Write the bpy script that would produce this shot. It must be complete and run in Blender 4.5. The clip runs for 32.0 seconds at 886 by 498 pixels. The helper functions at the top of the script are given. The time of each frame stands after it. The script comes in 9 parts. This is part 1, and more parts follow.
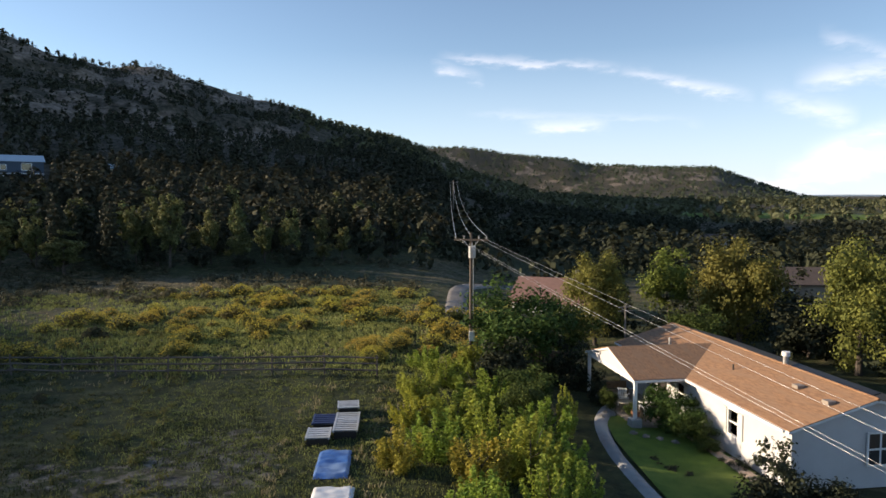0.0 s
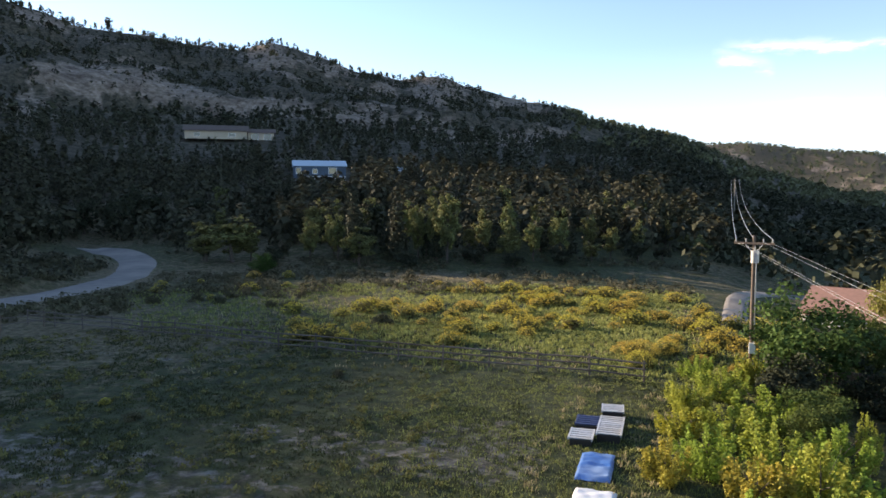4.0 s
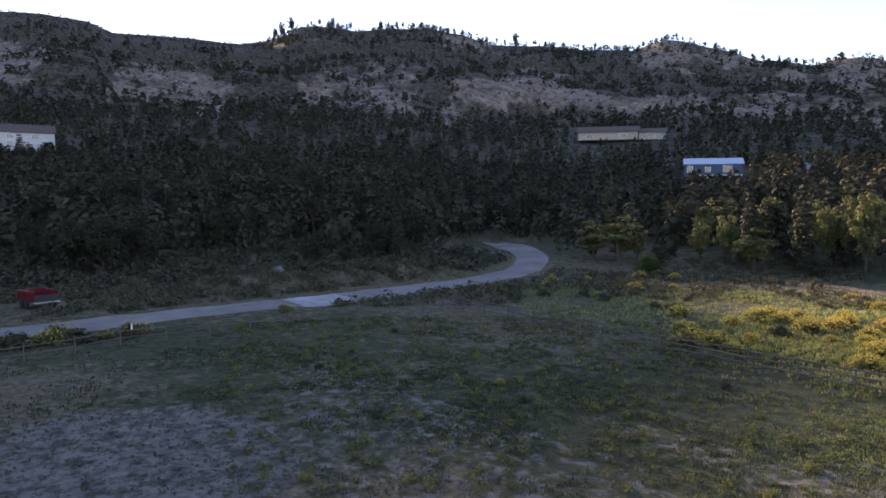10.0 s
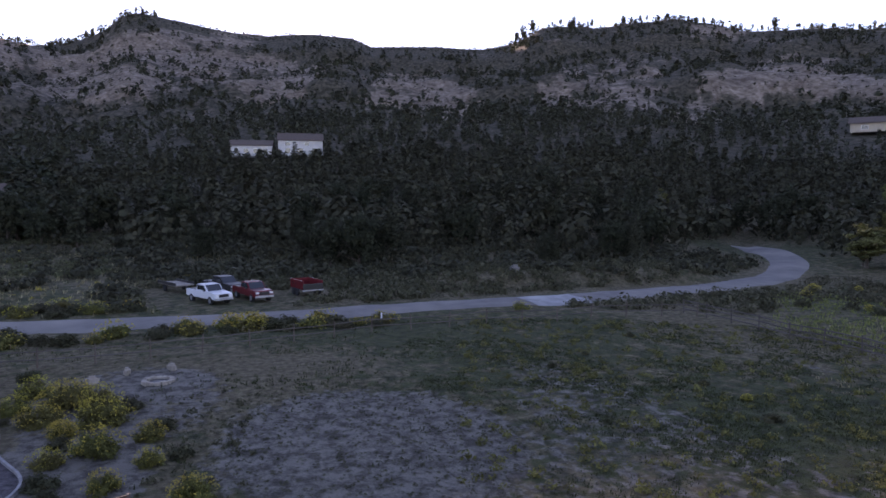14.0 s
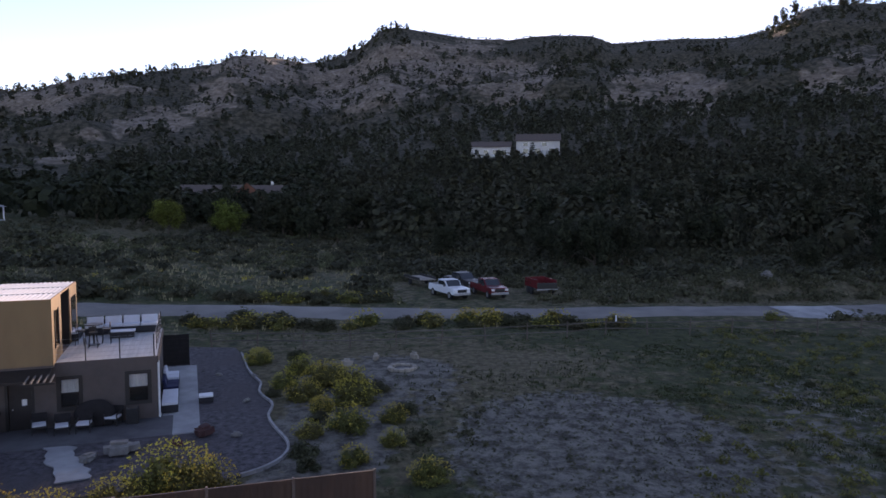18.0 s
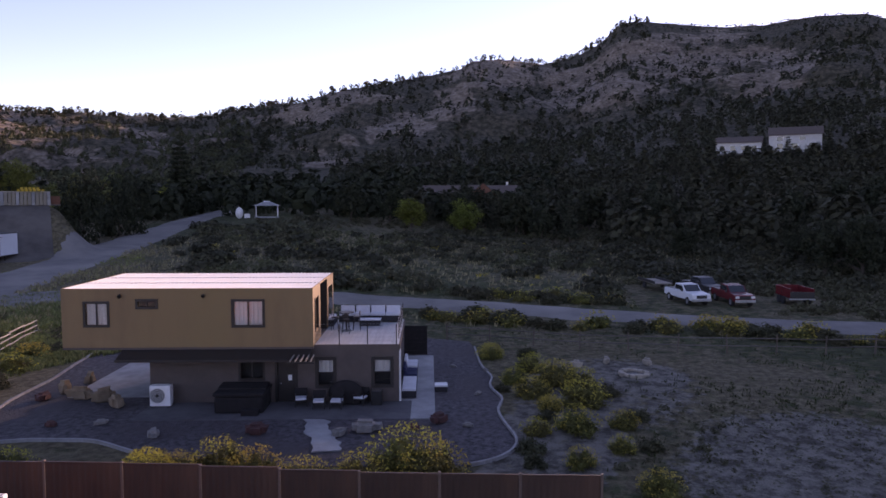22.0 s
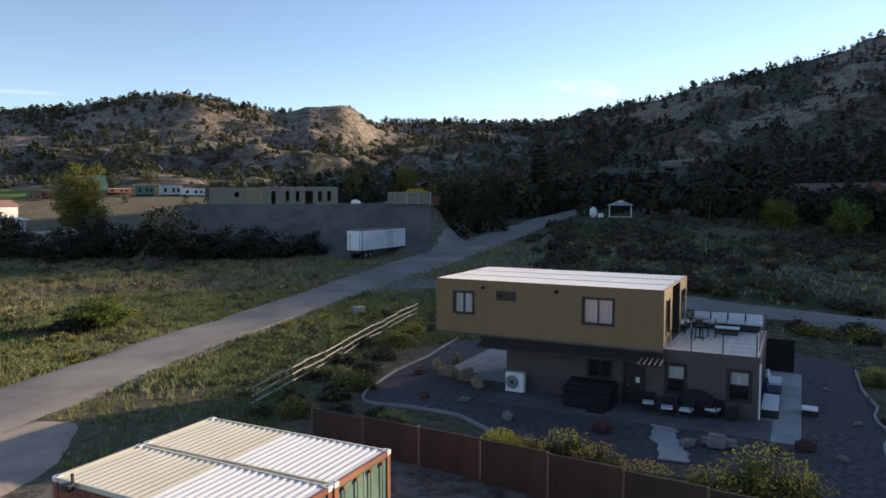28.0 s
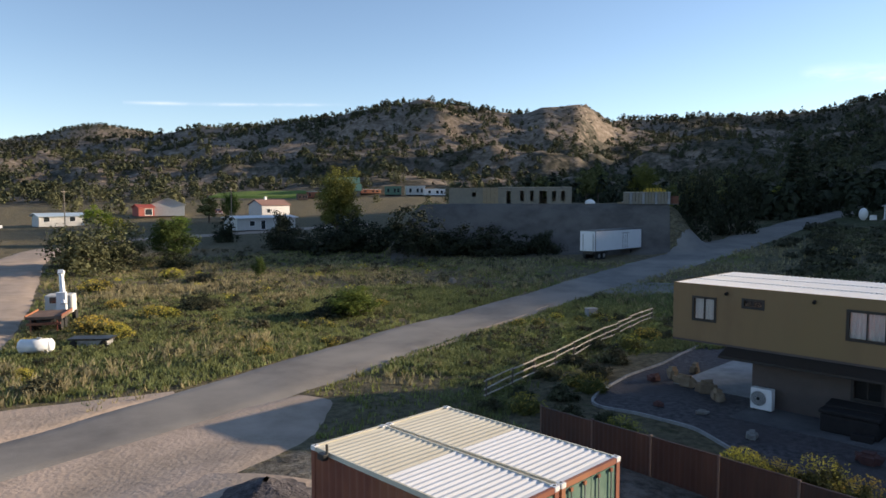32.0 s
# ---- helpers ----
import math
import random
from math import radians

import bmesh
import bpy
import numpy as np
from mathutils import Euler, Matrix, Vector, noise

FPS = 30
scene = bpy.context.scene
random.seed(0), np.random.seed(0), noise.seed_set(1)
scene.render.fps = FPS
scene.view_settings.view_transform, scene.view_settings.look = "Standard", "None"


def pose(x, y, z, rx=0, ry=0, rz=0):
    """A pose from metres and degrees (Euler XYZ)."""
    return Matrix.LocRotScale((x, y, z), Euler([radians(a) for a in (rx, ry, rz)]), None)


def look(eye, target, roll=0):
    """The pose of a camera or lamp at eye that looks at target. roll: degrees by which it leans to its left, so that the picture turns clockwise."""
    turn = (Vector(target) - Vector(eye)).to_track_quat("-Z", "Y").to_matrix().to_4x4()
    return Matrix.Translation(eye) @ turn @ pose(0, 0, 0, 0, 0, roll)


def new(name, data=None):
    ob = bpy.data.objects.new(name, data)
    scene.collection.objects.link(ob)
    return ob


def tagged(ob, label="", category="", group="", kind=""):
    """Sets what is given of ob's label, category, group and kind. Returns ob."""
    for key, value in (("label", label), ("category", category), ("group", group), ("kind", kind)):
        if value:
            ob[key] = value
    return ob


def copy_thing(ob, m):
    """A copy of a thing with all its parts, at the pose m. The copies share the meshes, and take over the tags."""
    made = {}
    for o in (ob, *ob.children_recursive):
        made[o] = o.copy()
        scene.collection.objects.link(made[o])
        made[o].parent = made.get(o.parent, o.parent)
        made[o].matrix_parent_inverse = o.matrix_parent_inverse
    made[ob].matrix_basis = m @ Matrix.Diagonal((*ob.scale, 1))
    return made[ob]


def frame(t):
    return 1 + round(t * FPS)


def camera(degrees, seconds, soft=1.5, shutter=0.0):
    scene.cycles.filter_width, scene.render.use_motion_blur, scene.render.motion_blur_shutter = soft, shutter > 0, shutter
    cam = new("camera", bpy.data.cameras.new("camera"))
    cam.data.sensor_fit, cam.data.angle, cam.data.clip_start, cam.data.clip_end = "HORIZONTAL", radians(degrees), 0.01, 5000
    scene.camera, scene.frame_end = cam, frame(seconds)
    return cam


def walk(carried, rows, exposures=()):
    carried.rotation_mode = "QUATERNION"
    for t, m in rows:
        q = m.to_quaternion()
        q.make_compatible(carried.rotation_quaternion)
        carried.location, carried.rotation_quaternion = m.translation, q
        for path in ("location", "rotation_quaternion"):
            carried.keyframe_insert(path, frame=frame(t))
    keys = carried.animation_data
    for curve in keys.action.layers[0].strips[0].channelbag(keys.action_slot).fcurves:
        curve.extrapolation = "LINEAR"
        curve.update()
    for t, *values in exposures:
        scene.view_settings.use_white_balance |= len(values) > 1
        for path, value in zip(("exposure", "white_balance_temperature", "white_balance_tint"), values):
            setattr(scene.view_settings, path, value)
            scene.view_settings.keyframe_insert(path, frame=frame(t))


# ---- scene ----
CZ = 10.15
cam = camera(64.27, 32.0, soft=1.6)
walk(cam, [
    (0.0, pose(0, 0, CZ, 85.93, 0.04, -0.00)),
    (0.5, pose(0, 0, CZ, 85.93, 0.04, 2.69)),
    (1.0, pose(0, 0, CZ, 85.93, 0.04, 5.43)),
    (1.5, pose(0, 0, CZ, 85.93, 0.04, 8.13)),
    (2.0, pose(0, 0, CZ, 85.93, 0.04, 10.83)),
    (2.5, pose(0, 0, CZ, 85.93, 0.04, 13.52)),
    (3.0, pose(0, 0, CZ, 85.93, 0.04, 16.22)),
    (3.5, pose(0, 0, CZ, 85.93, 0.04, 18.90)),
    (5.5, pose(0, 0, CZ, 85.93, 0.04, 29.51)),
    (6.0, pose(0, 0, CZ, 85.93, 0.04, 32.15)),
    (6.5, pose(0, 0, CZ, 85.93, 0.04, 34.78)),
    (7.0, pose(0, 0, CZ, 85.93, 0.04, 37.38)),
    (7.5, pose(0, 0, CZ, 85.93, 0.04, 40.02)),
    (8.0, pose(0, 0, CZ, 85.93, 0.04, 42.63)),
    (8.5, pose(0, 0, CZ, 85.93, 0.04, 45.13)),
    (9.0, pose(0, 0, CZ, 85.93, 0.04, 47.53)),
    (9.5, pose(0, 0, CZ, 85.93, 0.04, 49.91)),
    (10.0, pose(0, 0, CZ, 85.93, 0.04, 52.28)),
    (10.5, pose(0, 0, CZ, 85.93, 0.04, 54.65)),
    (11.0, pose(0, 0, CZ, 85.93, 0.04, 57.00)),
    (11.5, pose(0, 0, CZ, 85.93, 0.04, 59.40)),
    (12.0, pose(0, 0, CZ, 85.93, 0.04, 61.74)),
    (12.5, pose(0, 0, CZ, 85.93, 0.04, 64.15)),
    (13.0, pose(0, 0, CZ, 85.93, 0.04, 66.53)),
    (13.5, pose(0, 0, CZ, 85.93, 0.04, 68.92)),
    (14.0, pose(0, 0, CZ, 85.93, 0.04, 71.29)),
    (14.5, pose(0, 0, CZ, 85.93, 0.04, 73.67)),
    (16.5, pose(0, 0, CZ, 85.93, 0.04, 83.18)),
    (17.0, pose(0, 0, CZ, 85.93, 0.04, 85.55)),
    (17.5, pose(0, 0, CZ, 85.93, 0.04, 87.91)),
    (18.0, pose(0, 0, CZ, 85.93, 0.04, 90.24)),
    (18.5, pose(0, 0, CZ, 85.93, 0.04, 92.56)),
    (19.0, pose(0, 0, CZ, 85.93, 0.04, 94.90)),
    (19.5, pose(0, 0, CZ, 85.93, 0.04, 97.26)),
    (20.0, pose(0, 0, CZ, 85.93, 0.04, 99.61)),
    (20.5, pose(0, 0, CZ, 85.93, 0.04, 101.95)),
    (21.0, pose(0, 0, CZ, 85.93, 0.04, 104.27)),
    (21.5, pose(0, 0, CZ, 85.93, 0.04, 106.62)),
    (22.0, pose(0, 0, CZ, 85.93, 0.04, 108.96)),
    (22.5, pose(0, 0, CZ, 85.93, 0.04, 111.29)),
    (23.0, pose(0, 0, CZ, 85.93, 0.04, 113.61)),
    (23.5, pose(0, 0, CZ, 85.93, 0.04, 115.94)),
    (24.0, pose(0, 0, CZ, 85.93, 0.04, 118.29)),
    (24.5, pose(0, 0, CZ, 85.93, 0.04, 120.64)),
    (25.0, pose(0, 0, CZ, 85.93, 0.04, 123.01)),
    (25.5, pose(0, 0, CZ, 85.93, 0.04, 125.34)),
    (27.5, pose(0, 0, CZ, 85.93, 0.04, 134.73)),
    (28.0, pose(0, 0, CZ, 85.93, 0.04, 137.05)),
    (28.5, pose(0, 0, CZ, 85.93, 0.04, 139.37)),
    (29.0, pose(0, 0, CZ, 85.93, 0.04, 141.73)),
    (29.5, pose(0, 0, CZ, 85.93, 0.04, 144.06)),
    (30.0, pose(0, 0, CZ, 85.93, 0.04, 146.44)),
    (30.5, pose(0, 0, CZ, 85.93, 0.04, 148.81)),
    (31.0, pose(0, 0, CZ, 85.93, 0.04, 151.14)),
    (31.5, pose(0, 0, CZ, 85.93, 0.04, 153.46)),
    (32.0, pose(0, 0, CZ, 85.93, 0.04, 155.83)),
], exposures=[
    (0.0, 0.85, 6900, 14), (3.0, 1.27, 7000, 18), (5.5, 1.92, 7000, 14), (6.5, 1.92, 7000, 16), (7.0, 1.92, 7300, 36), (7.5, 1.50, 7500, 60), (8.0, 0.90, 7300, 42), (8.5, 1.35, 7100, 26), (9.0, 1.92, 7000, 16),
    (10.0, 1.95, 7300, 34), (11.0, 1.90, 7500, 48), (13.0, 1.95, 7500, 46), (14.5, 1.90, 7500, 42), (17.0, 1.55, 7500, 38), (19.0, 1.30, 7400, 34), (21.0, 1.20, 7300, 38), (22.0, 1.30, 7400, 50),
    (23.0, 1.20, 7000, 24), (24.0, 1.20, 7000, 24), (25.0, 1.35, 7300, 50), (25.5, 0.75, 6900, 16), (28.0, 1.00, 6900, 15), (32.0, 0.92, 6800, 14)])

# ---- light ----
SUN_AZ, SUN_EL = 81.2, 13.47
sun_way = Vector((-math.sin(radians(SUN_AZ)) * math.cos(radians(SUN_EL)), math.cos(radians(SUN_AZ)) * math.cos(radians(SUN_EL)), math.sin(radians(SUN_EL))))
sun = new("sun", bpy.data.lights.new("sun", "SUN"))
sun.data.energy, sun.data.angle, sun.data.color = 5.0, radians(0.53), (1.0, 0.85, 0.64)
sun.matrix_world = look(sun_way * 900, (0, 0, 0))
world = bpy.data.worlds.new("sky")
scene.world = world
world.use_nodes = True
wn = world.node_tree.nodes
wl = world.node_tree.links
sky = wn.new("ShaderNodeTexSky")
sky.sky_type, sky.sun_disc = "NISHITA", False
sky.sun_elevation, sky.sun_rotation = radians(SUN_EL), radians(-SUN_AZ)
sky.air_density, sky.dust_density, sky.ozone_density, sky.altitude = 1.0, 0.2, 1.8, 1900
# cirrus: each streak runs between two points of the sky (bearing, rise), with its half width and thickness
wc = wn.new("ShaderNodeTexCoord")


def wmath(op, a, b=None, c=None):
    n = wn.new("ShaderNodeMath")
    n.operation = op
    for i, v in enumerate((a, b, c)):
        if v is None:
            continue
        if isinstance(v, (int, float)):
            n.inputs[i].default_value = v
        else:
            wl.new(v, n.inputs[i])
    return n.outputs[0]


wsep = wn.new("ShaderNodeSeparateXYZ")
wl.new(wc.outputs["Generated"], wsep.inputs[0])
w_az = wmath("MULTIPLY", wmath("ARCTAN2", wmath("MULTIPLY", wsep.outputs[0], -1.0), wsep.outputs[1]), 57.2958)
w_el = wmath("MULTIPLY", wmath("ARCSINE", wsep.outputs[2]), 57.2958)
wmap = wn.new("ShaderNodeMapping")
wmap.inputs["Scale"].default_value = (1.0, 1.0, 3.2)
wl.new(wc.outputs["Generated"], wmap.inputs["Vector"])
wnoise = wn.new("ShaderNodeTexNoise")
wnoise.inputs["Scale"].default_value, wnoise.inputs["Detail"].default_value, wnoise.inputs["Roughness"].default_value = 16.0, 8.0, 0.62
wl.new(wmap.outputs[0], wnoise.inputs["Vector"])
wfeather = wn.new("ShaderNodeMapRange")
wfeather.inputs[1].default_value, wfeather.inputs[2].default_value = 0.40, 0.68
wl.new(wnoise.outputs[0], wfeather.inputs[0])
w_el2 = wmath("ADD", w_el, wmath("MULTIPLY", wmath("SUBTRACT", wnoise.outputs[0], 0.5), 2.4))
cover = None
for a0, e0, a1, e1, wide, thick in ((0.6, 11.2, -14.4, 10.0, 0.34, 0.75), (-13.6, 9.9, -23.7, 7.4, 0.42, 0.75), (-24.0, 7.4, -30.5, 5.6, 0.75, 0.55), (-27.5, 11.6, -36.0, 7.6, 0.55, 0.55), (1.1, 10.7, -3.4, 9.3, 0.38, 0.6),
                                    (-6.0, 5.8, -13.4, 5.9, 0.45, 0.55), (-1.6, 6.9, -20.3, 5.8, 0.3, 0.3), (-25.0, 1.6, -40.0, 4.4, 0.9, 1.5), (-26.5, 2.6, -40.0, 6.4, 0.9, 1.4), (-23.0, 1.0, -29.0, 1.3, 0.25, 1.0), (-26.0, 8.3, -38.0, 9.2, 0.9, 0.7), (181.0, 7.0, 163.0, 7.45, 0.11, 0.45), (129.5, 8.8, 123.0, 8.5, 0.5, 0.45)):
    along = wmath("DIVIDE", wmath("SUBTRACT", w_az, a0), a1 - a0)
    off = wmath("DIVIDE", wmath("SUBTRACT", w_el2 if wide > 0.2 else w_el, wmath("MULTIPLY_ADD", along, e1 - e0, e0)), wide)
    bell = wmath("EXPONENT", wmath("MULTIPLY", wmath("MULTIPLY", off, off), -1.0))
    ends = wmath("MULTIPLY", wmath("SMOOTH_MIN", wmath("MULTIPLY", along, 5.0), wmath("MULTIPLY", wmath("SUBTRACT", 1.0, along), 5.0), 0.6), 1.0)
    clip = wn.new("ShaderNodeClamp")
    wl.new(ends, clip.inputs[0])
    one = wmath("MULTIPLY", wmath("MULTIPLY", bell, clip.outputs[0]), thick)
    cover = one if cover is None else wmath("MAXIMUM", cover, one)
cover = wmath("MULTIPLY", cover, wmath("MULTIPLY_ADD", wfeather.outputs[0], 0.42, 0.10))
wmix = wn.new("ShaderNodeMix")
wmix.data_type = "RGBA"
wl.new(cover, wmix.inputs[0])
wmix.inputs[7].default_value = (9.2, 8.6, 8.6, 1)
# the haze lies over the open end of the valley
wdot = wn.new("ShaderNodeVectorMath")
wdot.operation = "DOT_PRODUCT"
wdot.inputs[1].default_value = (0.30, 0.94, 0.17)
wl.new(wc.outputs["Generated"], wdot.inputs[0])
wfade = wn.new("ShaderNodeMapRange")
wfade.inputs[1].default_value, wfade.inputs[2].default_value, wfade.inputs[3].default_value, wfade.inputs[4].default_value = 0.80, 0.97, 0.12, 1.0
wl.new(wdot.outputs["Value"], wfade.inputs[0])
# pale haze low over the horizon
whaze = wn.new("ShaderNodeMapRange")
whaze.inputs[1].default_value, whaze.inputs[2].default_value, whaze.inputs[3].default_value, whaze.inputs[4].default_value = 0.0, 0.20, 0.75, 0.0
wl.new(wsep.outputs[2], whaze.inputs[0])
wlow = wn.new("ShaderNodeMix")
wlow.data_type = "RGBA"
whz = wn.new("ShaderNodeMath")
whz.operation = "MULTIPLY"
wl.new(whaze.outputs[0], whz.inputs[0])
wl.new(wfade.outputs[0], whz.inputs[1])
wl.new(whz.outputs[0], wlow.inputs[0])
wl.new(sky.outputs[0], wlow.inputs[6])
wlow.inputs[7].default_value = (3.5, 4.35, 5.7, 1)
wl.new(wlow.outputs[2], wmix.inputs[6])
wl.new(wmix.outputs[2], wn["Background"].inputs[0])
wn["Background"].inputs[1].default_value = 0.115

# ---- materials ----
def mat(name, c1, c2=None, rough=0.8, scale=3.0, bump=0.0, metal=0.0, c3=None, big=0.25, isle=0.0, obrand=0.0, coords="Object", stretch=(1, 1, 1), spec=0.5, trans=0.0, fine=None):
    """A surface in two or three tones at two scales, with relief; isle and obrand vary it piece by piece."""
    m = bpy.data.materials.new(name)
    m.use_nodes = True
    nt, L = m.node_tree.nodes, m.node_tree.links
    bs = nt["Principled BSDF"]
    bs.inputs["Roughness"].default_value = rough
    bs.inputs["Metallic"].default_value = metal
    bs.inputs["Specular IOR Level"].default_value = spec
    tc = nt.new("ShaderNodeTexCoord")
    mp = nt.new("ShaderNodeMapping")
    mp.inputs["Scale"].default_value = stretch
    L.new(tc.outputs[coords], mp.inputs[0])
    n1 = nt.new("ShaderNodeTexNoise")
    n1.inputs["Scale"].default_value, n1.inputs["Detail"].default_value = scale, 8.0
    n1.inputs["Roughness"].default_value = 0.65
    L.new(mp.outputs[0], n1.inputs["Vector"])
    c2 = c2 or tuple(v * 0.75 for v in c1)
    r1 = nt.new("ShaderNodeValToRGB")
    r1.color_ramp.elements[0].position, r1.color_ramp.elements[1].position = 0.35, 0.65
    r1.color_ramp.elements[0].color, r1.color_ramp.elements[1].color = (*c2, 1), (*c1, 1)
    L.new(n1.outputs[0], r1.inputs[0])
    out = r1.outputs[0]
    if c3:
        n2 = nt.new("ShaderNodeTexNoise")
        n2.inputs["Scale"].default_value, n2.inputs["Detail"].default_value = scale * big, 5.0
        L.new(mp.outputs[0], n2.inputs["Vector"])
        r2 = nt.new("ShaderNodeValToRGB")
        r2.color_ramp.elements[0].position, r2.color_ramp.elements[1].position = 0.45, 0.68
        L.new(n2.outputs[0], r2.inputs[0])
        mx = nt.new("ShaderNodeMix")
        mx.data_type = "RGBA"
        L.new(r2.outputs[0], mx.inputs[0])
        L.new(out, mx.inputs[6])
        mx.inputs[7].default_value = (*c3, 1)
        out = mx.outputs[2]
    if isle or obrand:
        hs = nt.new("ShaderNodeHueSaturation")
        src = nt.new("ShaderNodeNewGeometry").outputs["Random Per Island"] if isle else nt.new("ShaderNodeObjectInfo").outputs["Random"]
        mr = nt.new("ShaderNodeMapRange")
        k = isle or obrand
        mr.inputs[3].default_value, mr.inputs[4].default_value = 1 - k, 1 + k
        L.new(src, mr.inputs[0])
        L.new(mr.outputs[0], hs.inputs["Value"])
        if isle and obrand:
            o2 = nt.new("ShaderNodeObjectInfo")
            m2 = nt.new("ShaderNodeMapRange")
            m2.inputs[3].default_value, m2.inputs[4].default_value = 0.5 - obrand * 0.12, 0.5 + obrand * 0.12
            L.new(o2.outputs["Random"], m2.inputs[0])
            L.new(m2.outputs[0], hs.inputs["Hue"])
        L.new(out, hs.inputs["Color"])
        out = hs.outputs[0]
    L.new(out, bs.inputs["Base Color"])
    if bump:
        nb = nt.new("ShaderNodeTexNoise")
        nb.inputs["Scale"].default_value, nb.inputs["Detail"].default_value = fine or scale * 4, 6.0
        L.new(mp.outputs[0], nb.inputs["Vector"])
        b = nt.new("ShaderNodeBump")
        b.inputs["Strength"].default_value, b.inputs["Distance"].default_value = min(1.0, bump * 4), bump * 0.25
        L.new(nb.outputs[0], b.inputs["Height"])
        L.new(b.outputs[0], bs.inputs["Normal"])
    if trans:
        tr = nt.new("ShaderNodeBsdfTranslucent")
        L.new(out, tr.inputs[0])
        ms = nt.new("ShaderNodeMixShader")
        ms.inputs[0].default_value = trans
        L.new(bs.outputs[0], ms.inputs[1])
        L.new(tr.outputs[0], ms.inputs[2])
        L.new(ms.outputs[0], nt["Material Output"].inputs[0])
    return m


def ground_mat():
    """Meadow, dry stalks, bare clay and hillside rock, mixed by growth and field shade."""
    m = bpy.data.materials.new("ground_soil")
    m.use_nodes = True
    nt, L = m.node_tree.nodes, m.node_tree.links
    bs = nt["Principled BSDF"]
    bs.inputs["Roughness"].default_value = 0.95
    bs.inputs["Specular IOR Level"].default_value = 0.2
    tc = nt.new("ShaderNodeTexCoord")

    def tex(scale, detail=8.0, rough=0.6):
        n = nt.new("ShaderNodeTexNoise")
        n.inputs["Scale"].default_value, n.inputs["Detail"].default_value, n.inputs["Roughness"].default_value = scale, detail, rough
        L.new(tc.outputs["Object"], n.inputs["Vector"])
        return n.outputs[0]

    def ramp(src, a, b, ca, cb):
        r = nt.new("ShaderNodeValToRGB")
        r.color_ramp.elements[0].position, r.color_ramp.elements[1].position = a, b
        r.color_ramp.elements[0].color, r.color_ramp.elements[1].color = (*ca, 1), (*cb, 1)
        L.new(src, r.inputs[0])
        return r.outputs[0]

    def mix(fac, a, b):
        x = nt.new("ShaderNodeMix")
        x.data_type = "RGBA"
        L.new(fac, x.inputs[0])
        L.new(a, x.inputs[6])
        L.new(b, x.inputs[7])
        return x.outputs[2]

    def attr(name):
        a = nt.new("ShaderNodeAttribute")
        a.attribute_name = name
        return a.outputs["Fac"]

    def soft(mask, scale, width=0.3):
        """A mask whose edge is broken up by noise."""
        add = nt.new("ShaderNodeMath")
        add.operation = "ADD"
        L.new(mask, add.inputs[0])
        L.new(tex(scale), add.inputs[1])
        return ramp(add.outputs[0], 1.0 - width * 0.5, 1.0 + width * 0.5, (0, 0, 0), (1, 1, 1))

    grass = ramp(tex(1.1), 0.35, 0.65, (0.030, 0.036, 0.017), (0.074, 0.084, 0.034))
    dry = ramp(tex(2.2), 0.35, 0.65, (0.075, 0.063, 0.038), (0.185, 0.155, 0.092))
    clay = ramp(tex(1.1, 10, 0.75), 0.41, 0.57, (0.070, 0.063, 0.051), (0.205, 0.188, 0.160))
    rock = ramp(tex(0.09, 12, 0.72), 0.36, 0.70, (0.125, 0.098, 0.078), (0.33, 0.275, 0.22))
    lay = nt.new("ShaderNodeMapping")
    lay.inputs["Scale"].default_value = (0.02, 0.02, 0.22)
    L.new(tc.outputs["Object"], lay.inputs[0])
    ln = nt.new("ShaderNodeTexNoise")
    ln.inputs["Scale"].default_value, ln.inputs["Detail"].default_value, ln.inputs["Roughness"].default_value = 1.0, 9.0, 0.7
    L.new(lay.outputs[0], ln.inputs["Vector"])
    beds = ramp(ln.outputs[0], 0.40, 0.60, (0.16, 0.118, 0.088), (0.43, 0.345, 0.27))
    half = nt.new("ShaderNodeMix")
    half.data_type = "RGBA"
    half.inputs[0].default_value = 0.16
    L.new(rock, half.inputs[6])
    L.new(beds, half.inputs[7])
    rock = half.outputs[2]
    fleck = nt.new("ShaderNodeMix")
    fleck.data_type, fleck.blend_type = "RGBA", "MULTIPLY"
    fleck.inputs[0].default_value = 1.0
    L.new(rock, fleck.inputs[6])
    L.new(ramp(tex(0.33, 6, 0.6), 0.40, 0.60, (0.60, 0.58, 0.54), (1.15, 1.15, 1.15)), fleck.inputs[7])
    rock = fleck.outputs[2]
    scrub = ramp(tex(0.35, 8), 0.40, 0.68, (0.034, 0.034, 0.022), (0.130, 0.110, 0.080))
    base = mix(soft(attr("dry"), 0.9), grass, dry)
    base = mix(soft(attr("bare"), 1.4, 0.25), base, clay)
    base = mix(soft(attr("slope"), 0.05, 0.2), base, mix(soft(attr("rocky"), 0.11, 0.3), scrub, rock))
    L.new(base, bs.inputs["Base Color"])
    b = nt.new("ShaderNodeBump")
    b.inputs["Strength"].default_value, b.inputs["Distance"].default_value = 0.9, 0.12
    L.new(tex(3.0, 10, 0.7), b.inputs["Height"])
    b2 = nt.new("ShaderNodeBump")
    b2.inputs["Strength"].default_value, b2.inputs["Distance"].default_value = 0.7, 2.2
    L.new(tex(0.12, 10, 0.65), b2.inputs["Height"])
    L.new(b.outputs[0], b2.inputs["Normal"])
    L.new(b2.outputs[0], bs.inputs["Normal"])
    return m


